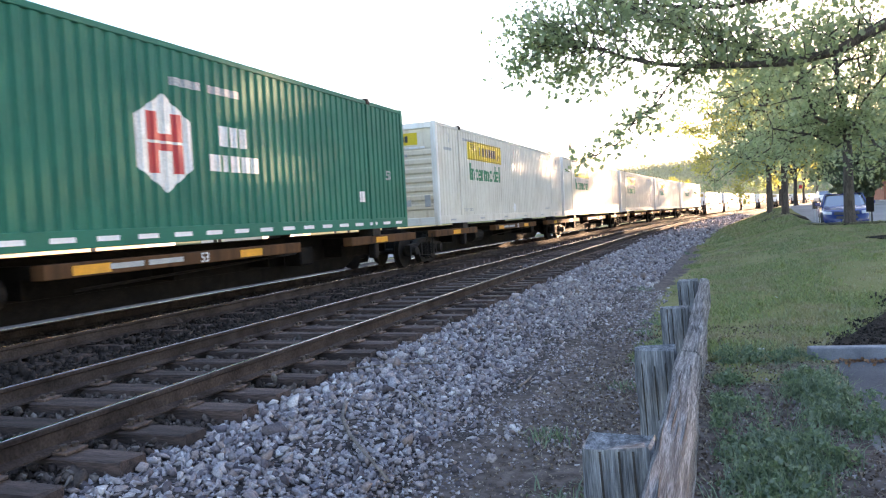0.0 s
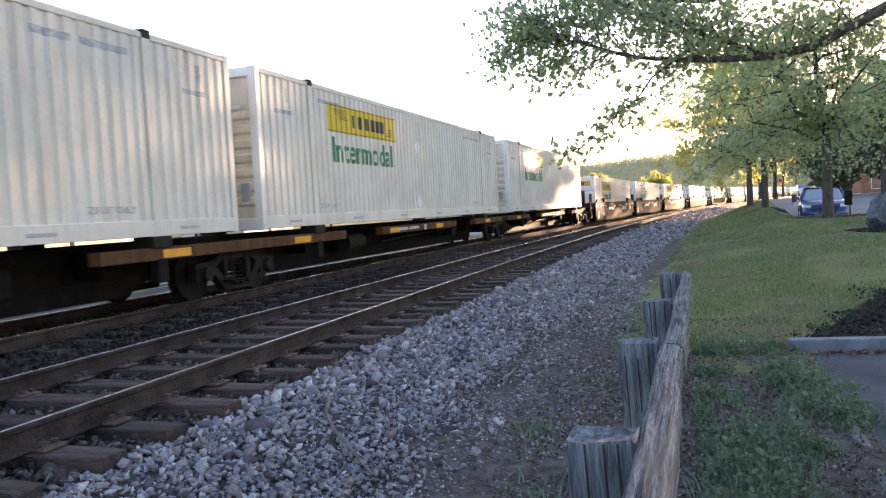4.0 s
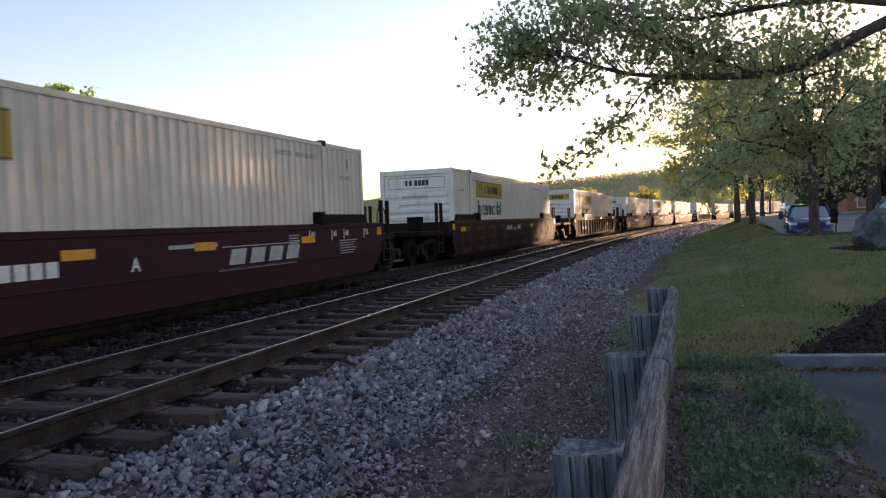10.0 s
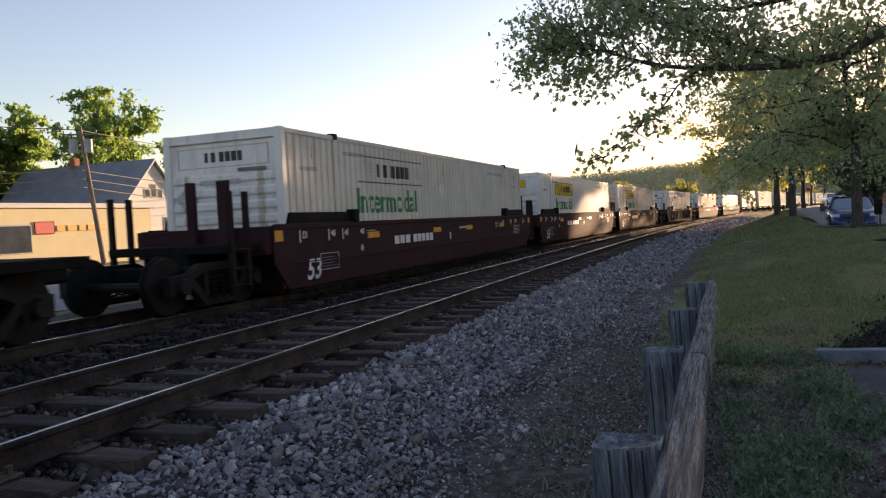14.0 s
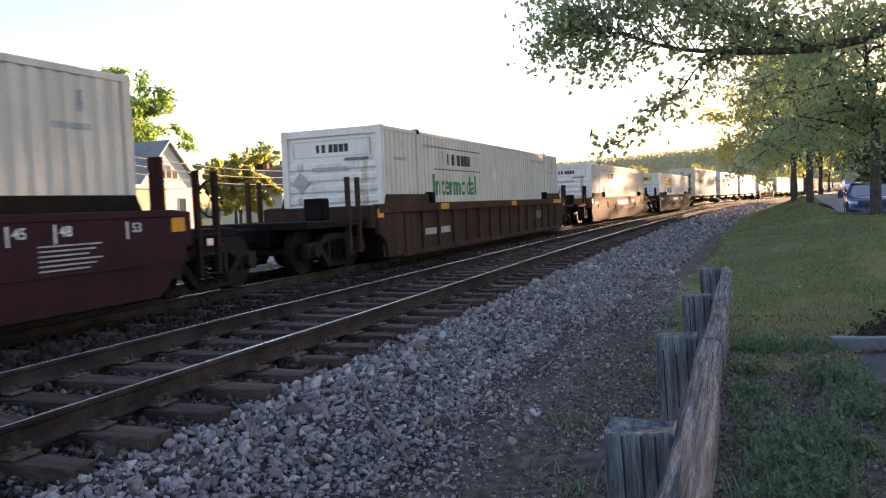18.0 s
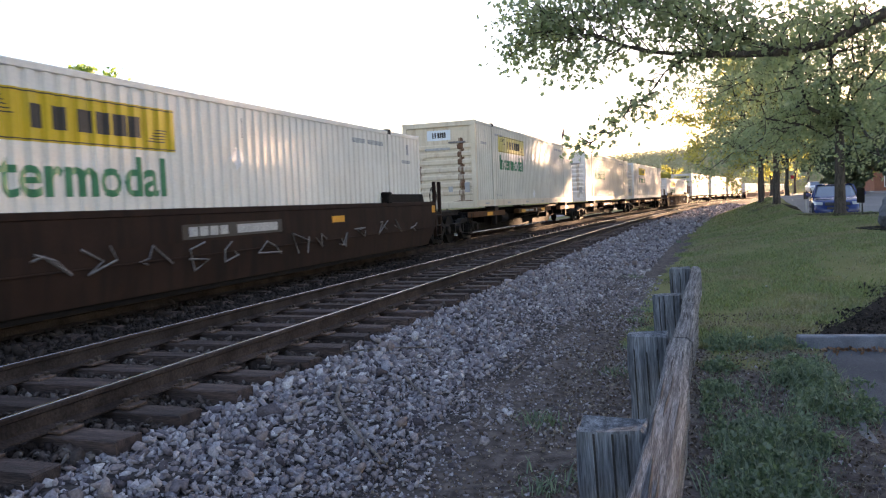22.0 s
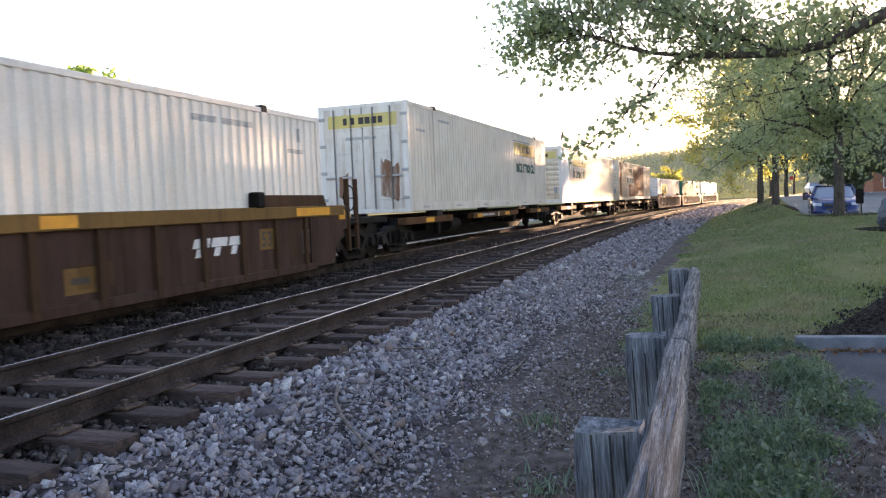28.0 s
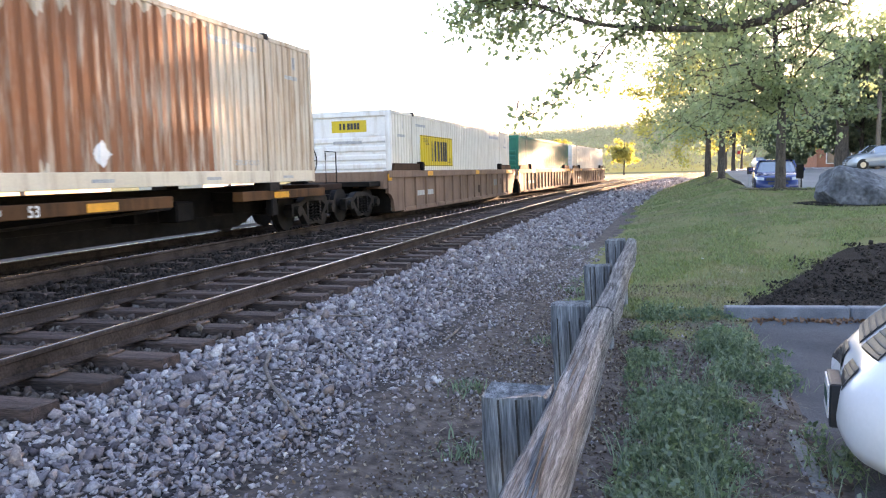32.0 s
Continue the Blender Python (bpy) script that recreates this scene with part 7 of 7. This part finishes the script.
for y in (16, 19, 22, 25, 28, 31):
    w = part("window", box(-37.99, -37.95, y, y + 2.2, 0.5, 2.2, 0.01), M["grey_metal"], shop)
    part("pane", box(-37.96, -37.93, y + 0.08, y + 2.12, 0.58, 2.12), M["pane"], w)
# The pale road material puts sunlight into this street's colour.
sheet("far_street", [(-34, -20), (-14.5, -20), (-13.8, 60), (-12, 120), (-30, 120), (-34, 60)], M["road"], "asphalt street beyond the tracks, pale grey to stand for sunlight", "road", thick=0.1, step=20.0, lift=0.03)
part_fence = empty("picket_fence", "pale picket fence beside the far street", "fence")
pk = None
for i in range(60):
    if pk is None:
        pk = part("picket", box(-13.6, -13.57, 20, 20.1, -0.45, 0.75, 0.01), M["line"], part_fence)
    else:
        share("picket", pk, part_fence, y=i * 0.16)
for z in (-0.1, 0.45):
    part("fence_rail", box(-13.64, -13.6, 19.9, 29.7, z, z + 0.08), M["line"], part_fence)
ped = empty("crossing_sign", "fluorescent yellow-green diamond sign on a post", "sign")
part("post", rod((-30, 49, -0.5), (-30, 49, 2.6), 0.05), M["grey_metal"], ped)
dm = bmesh.new()
bmesh.ops.create_cube(dm, size=1.0, matrix=pose(-29.9, 49, 2.4, 45, 0, 0) @ Matrix.Diagonal((0.03, 0.85, 0.85, 1)))
part("panel", dm, M["sign_yellow"], ped)
fl = empty("flagpole", "white flagpole with a hanging flag", "flagpole")
part("mast", rod((-26.0, 150, -0.4), (-26.4, 150, 16.0), 0.09, 0.05), M["line"], fl)
fb = bmesh.new()
prev = None
for i in range(7):
    row = [fb.verts.new((-26.5 - i * 0.10, 150 + 0.12 * math.sin(i * 1.4), 15.6 - i * 0.30 - dz)) for dz in (0.0, 1.5)]
    if prev:
        fb.faces.new((prev[0], prev[1], row[1], row[0]))
    prev = row
bmesh.ops.solidify(fb, geom=fb.faces[:], thickness=0.02)
part("flag", fb, M["flag"], fl, "limp dark flag")
# Brick block, its width and height enlarged to keep sun off the foreground.
brick = empty("brick_building", "three-storey brick building behind the street trees, enlarged to shade the foreground", "building")
part("wall", box(20.5, 46.5, 112, 126, 0, 10.6, 0.05), M["brick"], brick)
part("roof", box(20.2, 46.8, 111.7, 126.3, 10.6, 11.3, 0.03), M["roof_brown"], brick)
for i in range(8):
    for z in (1.2, 4.5, 7.8):
        w = part("window", box(21.6 + i * 3, 23.0 + i * 3, 111.93, 112.0, z, z + 1.9, 0.01), M["line"], brick)
        part("pane", box(21.7 + i * 3, 22.9 + i * 3, 111.9, 111.95, z + 0.1, z + 1.8), M["pane"], w)

# trees beyond the train
for i, (x, y, th, cz, s, m) in enumerate(((-64, 66, 3, 12.0, 8.2, "leaf_mid"), (-62, 51.5, 3, 9.6, 6.6, "leaf_mid"), (-62, 39, 3, 8.4, 7.2, "leaf_mid"), (-47, 64, 1.0, 4.4, 4.4, "leaf_yellow"), (-55, 74, 2, 6.0, 4.5, "leaf"), (-44, 72, 1.0, 3.6, 2.8, "leaf_yellow"),
                                          (-66, 96, 3, 8.5, 5.0, "leaf"), (-60, 118, 3, 8.0, 5.5, "leaf_dark"), (-40, 108, 2, 5.5, 4.0, "leaf_yellow"), (-30, 128, 2, 5.2, 4.2, "leaf_yellow"), (-22, 175, 2, 5.5, 4.5, "leaf_yellow"), (-36, 150, 3, 7, 5.5, "leaf"), (-8, 190, 2, 5.5, 5, "leaf_yellow"), (-48, 140, 3, 8, 6, "leaf"))):
    build_tree(x, y, th, 0.2, (0, 0, cz), (s, s, s * 0.85), 30 if i < 4 else 24, 10, 56 if i < 4 else 20, 0.46, m, 60 + i, "broad leafy tree beyond the tracks", clump=0.45)
# dark trees and hedge across the street; some unseen, filled out to block sun
build_tree(13.1, 62.0, 3.2, 0.50, (0.5, 0, 7.4), (6.0, 6.0, 4.6), 32, 11, 26, 0.28, "leaf", 90, "old tree with a thick forked trunk across the street", clump=0.45)
for i, (x, y, cz, s, m) in enumerate(((16.5, 71, 7.2, 6.0, "leaf_dark"), (23, 66, 7.6, 7.0, "leaf_dark"), (10.3, 66, 1.6, 2.0, "leaf_dark"), (16.0, 75, 3.2, 3.8, "leaf_dark"), (19.5, 77, 3.4, 4.2, "leaf_dark"), (23, 80, 3.5, 4.6, "leaf_dark"), (11.2, 74, 3.0, 3.4, "leaf_dark"), (19, 84, 6.0, 6.0, "leaf_dark"), (28, 76, 6.5, 7, "leaf"), (14, 92, 5.5, 5, "leaf_yellow"), (24, 48, 5.5, 6.0, "leaf_dark"), (30, 58, 6.5, 7, "leaf"))):
    build_tree(x, y, 1.2, 0.2, (0, 0, cz), (s, s, cz * 0.9), 32, 10, 36, 0.34, m, 100 + i, "dense dark tree across the street, filled out to shade the foreground", clump=0.45)


# ---------------------------------------------------------------- wooded hills
def build_hills():
    rs = np.random.RandomState(3)
    V, T = [], []
    n = 170000
    X, D = rs.uniform(-460, 520, n), rs.uniform(0, 1, n)
    Y = 330 + D * 260
    top = 8 + 27 * np.exp(-((X + 45) / 170) ** 2) + 10 * np.exp(-((X - 260) / 150) ** 2) + 5 * np.sin(X * 0.021)
    Z = top * D ** 0.7 + rs.uniform(0, 3.2, n) * (0.4 + D)
    c = np.stack([X, Y, Z], 1)
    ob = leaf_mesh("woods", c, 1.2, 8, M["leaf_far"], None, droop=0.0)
    tagged(ob, "wooded ridge closing the view, haze painted into its pale leaves", "woods", kind="stuff")
    xs = np.linspace(-460, 520, 60)
    bm = bmesh.new()
    prev = None
    for d in (0, 0.25, 0.5, 0.75, 1.0):
        row = [bm.verts.new((x, 330 + d * 262, (8 + 27 * math.exp(-((x + 45) / 170) ** 2) + 10 * math.exp(-((x - 260) / 150) ** 2) + 5 * math.sin(x * 0.021)) * d ** 0.7 - 0.5)) for x in xs]
        if prev:
            for i in range(len(xs) - 1):
                bm.faces.new((prev[i], prev[i + 1], row[i + 1], row[i]))
        prev = row
    tagged(part("hill", bm, M["leaf"], smooth=True), "wooded hill under its trees", "hill", kind="structure")


build_hills()

# ---------------------------------------------------------------- grass, weeds, chips and litter
rs = np.random.RandomState(21)


def on_ground(X, Y, dz=0.0):
    return np.array([(x, y, ground_z(x, y) + dz) for x, y in zip(X, Y)])


# lawn
n = 170000
Y = 8.75 + 24.5 * rs.uniform(0, 1, n) ** 1.5
X = rs.uniform(-1.0, 6.5, n) + np.array([off(y) for y in Y])
keep = (X > -0.75 + 0.25 * np.sin(Y * 1.9) + rs.normal(0, 0.12, n)) & ~((Y < 16.5) & (X > 0.94 + (Y - 9.1) * 0.42)) & ~((Y < 9.1) & (X > 0.85))
X, Y = X[keep], Y[keep]
thick = np.array([noise.noise(Vector((x * 0.55, y * 0.4, 2.0))) + 0.6 * noise.noise(Vector((x * 1.9, y * 1.3, 5.0))) for x, y in zip(X, Y)]) + rs.normal(0, 0.25, len(X)) > -0.2
X, Y = X[thick], Y[thick]
blades("lawn_grass", on_ground(X, Y, -0.01), rs.uniform(0.03, 0.085, len(X)), rs.uniform(0.009, 0.022, len(X)), 0.9, 31, M["grass"], "short mown lawn grass")
n = 14000
Y = 32 + 30 * rs.uniform(0, 1, n) ** 1.3
X = rs.uniform(-1.1, 3.0, n)
keep = X > -0.9 + 0.3 * np.sin(Y * 0.9) + rs.normal(0, 0.15, n)
Y = Y[keep]
X = X[keep] + np.array([off(y) for y in Y])
blades("far_lawn_grass", on_ground(X, Y, -0.01), rs.uniform(0.05, 0.12, len(X)), rs.uniform(0.02, 0.05, len(X)), 0.7, 38, M["grass"], "mown lawn grass farther along the track")
# rank weeds between the barrier and the asphalt
def patchy(x, y):
    v = noise.noise(Vector((x * 1.5, y * 0.9, 4.0))) + 0.5 * noise.noise(Vector((x * 4.0, y * 3.0, 9.0)))
    return v + (0.12 if y > 5.6 else -0.12) - (0.25 if x > 0.75 and y < 5.2 else 0) - (0.5 if x > 0.98 else 0) + rs.uniform(-0.12, 0.12)


cl = [(x, y) for x, y in zip(rs.uniform(-0.06, 1.12, 1500), rs.uniform(1.9, 9.1, 1500)) if patchy(x, y) > 0.10]
cl += [(1.15, 4.35), (1.22, 4.7), (1.1, 5.0), (1.05, 4.55), (1.12, 6.4), (1.2, 7.3)]
cl = np.array(cl)
tall = rs.uniform(0.04, 0.13, len(cl)) * rs.choice([0.5, 1.0, 1.5], len(cl))
k = rs.randint(0, len(cl), 26000)
r = np.abs(rs.normal(0, 0.075, len(k)))
a = rs.uniform(0, math.tau, len(k))
X, Y = cl[k, 0] + r * np.cos(a), cl[k, 1] + r * np.sin(a)
ok = X > -0.1
c = on_ground(X, Y)
c[:, 2] += tall[k] * rs.uniform(0.05, 1.0, len(k)) * np.exp(-(r / 0.11) ** 2)
tagged(leaf_mesh("weed_leaves", c[ok], 0.036, 36, M["weeds"], None, droop=-0.4), "low broad-leaved green weeds along the barrier", "weeds", kind="stuff")
k = rs.randint(0, len(cl), 9000)
X, Y = cl[k, 0] + rs.normal(0, 0.09, 9000), cl[k, 1] + rs.normal(0, 0.1, 9000)
ok = X > -0.1
blades("weeds", on_ground(X, Y, -0.01)[ok], (tall[k] * rs.uniform(0.7, 1.6, 9000))[ok], rs.uniform(0.004, 0.008, ok.sum()), 1.1, 32, M["weeds"], "rank green grass stalks along the barrier")
n = 2600
X, Y = rs.uniform(-1.3, 1.15, n), rs.uniform(1.8, 10.0, n)
blades("dry_grass", on_ground(X, Y, -0.002), rs.uniform(0.01, 0.035, n), rs.uniform(0.003, 0.007, n), 4.0, 33, M["straw"], "dry straw and stalks on the bare dirt")
n = 17000
X, Y = np.concatenate([rs.normal(-0.75, 0.5, n // 2), rs.uniform(-0.5, 1.1, n - n // 2)]), 1.8 + 9.5 * rs.uniform(0, 1, n) ** 1.4
c = on_ground(X, Y)
c[:, 2] += rs.uniform(0.004, 0.016, n)
bits = leaf_mesh("leaf_litter", c, 0.028, 37, M["leaf_litter"], None, droop=0.0)
tagged(bits, "dead leaf bits and bark scraps on the dirt", "litter", kind="stuff")
n = 1500
k = rs.randint(0, 14, n)
tx = np.array([-0.78, -0.95, -0.62, -1.25, -0.85, -1.04, -0.9, -1.5, -0.7, -0.8, -0.7, -1.0, -0.85, -0.68])[k] + rs.normal(0, 0.10, n)
ty = np.array([3.15, 4.3, 3.5, 5.6, 7.4, 28.4, 11.5, 16.0, 9.4, 8.6, 9.9, 10.6, 2.9, 4.6])[k] + rs.normal(0, 0.09, n)
blades("weed_tufts", on_ground(tx, ty, -0.02), rs.uniform(0.03, 0.13, n), rs.uniform(0.006, 0.014, n), 1.1, 34, M["weeds"], "small weed tufts on the gravel edge")
# mulch chips
scatter_stones("mulch_chips", [(1.0, 7.5, 9.35, 9.9, 420, 0.036, 0.02), (1.25, 7.5, 9.9, 10.6, 420, 0.036, 0.02), (1.6, 7.5, 10.6, 11.6, 380, 0.044, 0.022), (2.2, 7.5, 11.6, 13.6, 260, 0.042, 0.02), (3.4, 7.5, 13.6, 15.4, 120, 0.06, 0.025)], 6, M["mulch"], "loose bark chips on the mulch bed", 0.35)
# fallen leaves along the kerb
n = 700
X = rs.uniform(1.1, 6.0, n)
Y = 8.93 + (X - 0.90) * 0.125 - np.abs(rs.normal(0, 0.11, n))
c = np.stack([X, Y, np.full(n, -0.508) + rs.uniform(0, 0.02, n)], 1)
tagged(leaf_mesh("fallen_leaves", c, 0.05, 35, M["dry_leaf"], None, droop=0.0), "brown fallen leaves against the kerb", "leaves", kind="stuff")


def stick(pts, r, label, mat="dead_wood"):
    pts = [(x, y, ground_z(x, y) + z) for x, y, z in pts]
    tagged(part("stick", tube(pts, [r * (1 - 0.5 * i / (len(pts) - 1)) for i in range(len(pts))], 6), M[mat], smooth=True), label, "stick")


stick([(-2.95, 5.60, 0.06), (-2.80, 5.25, 0.05), (-2.55, 4.88, 0.06), (-2.25, 4.55, 0.05), (-1.95, 4.22, 0.045)], 0.02, "bent dead branch lying on the ballast")
stick([(-3.55, 6.75, 0.05), (-3.2, 7.1, 0.06), (-2.75, 7.45, 0.05)], 0.011, "thin dry twig lying on the ballast")
stick([(-1.80, 6.85, 0.04), (-1.78, 7.15, 0.05), (-1.78, 7.45, 0.06)], 0.016, "short pale stick lying on the gravel")
stick([(-2.58, 6.15, 0.05), (-2.4, 5.9, 0.06), (-2.22, 5.68, 0.05)], 0.013, "pale dry twig lying on the ballast")
stick([(-1.2, 2.75, 0.03), (-1.0, 2.9, 0.03)], 0.008, "small twig on the dirt")
for x, y in ((0.43, 9.45), (-0.75, 12.6), (-1.0, 16.5), (0.9, 14.0), (-0.62, 3.9)):
    bm = bmesh.new()
    bmesh.ops.create_icosphere(bm, subdivisions=1, radius=0.03)
    for v in bm.verts:
        v.co = Vector((v.co.x * 1.3, v.co.y * 0.8, v.co.z * 0.4)) * random.uniform(0.8, 1.3)
    o = part("litter", bm, M["litter"])
    o.matrix_basis = pose(x, y, ground_z(x, y) + 0.02)
    tagged(o, "small pale scrap of litter on the ground", "litter")

# cracks in the asphalt
for pts in (((1.55, 8.6), (1.8, 8.5), (2.1, 8.55), (2.4, 8.45), (2.9, 8.5)), ((2.9, 8.5), (3.4, 8.42), (3.9, 8.5)), ((1.3, 6.9), (1.6, 6.7), (1.75, 6.3)), ((1.6, 7.6), (1.75, 7.2), (2.2, 7.0), (2.6, 6.5))):
    bm = tube([(x, y, -0.5115) for x, y in pts], [0.004] + [0.012] * (len(pts) - 2) + [0.003], 5)
    for v in bm.verts:
        v.co.z = -0.5115 + (v.co.z + 0.4935) * 0.2
    tagged(part("asphalt_crack", bm, M["crack"]), "dark crack in the car park asphalt", "crack", kind="structure")


motions()
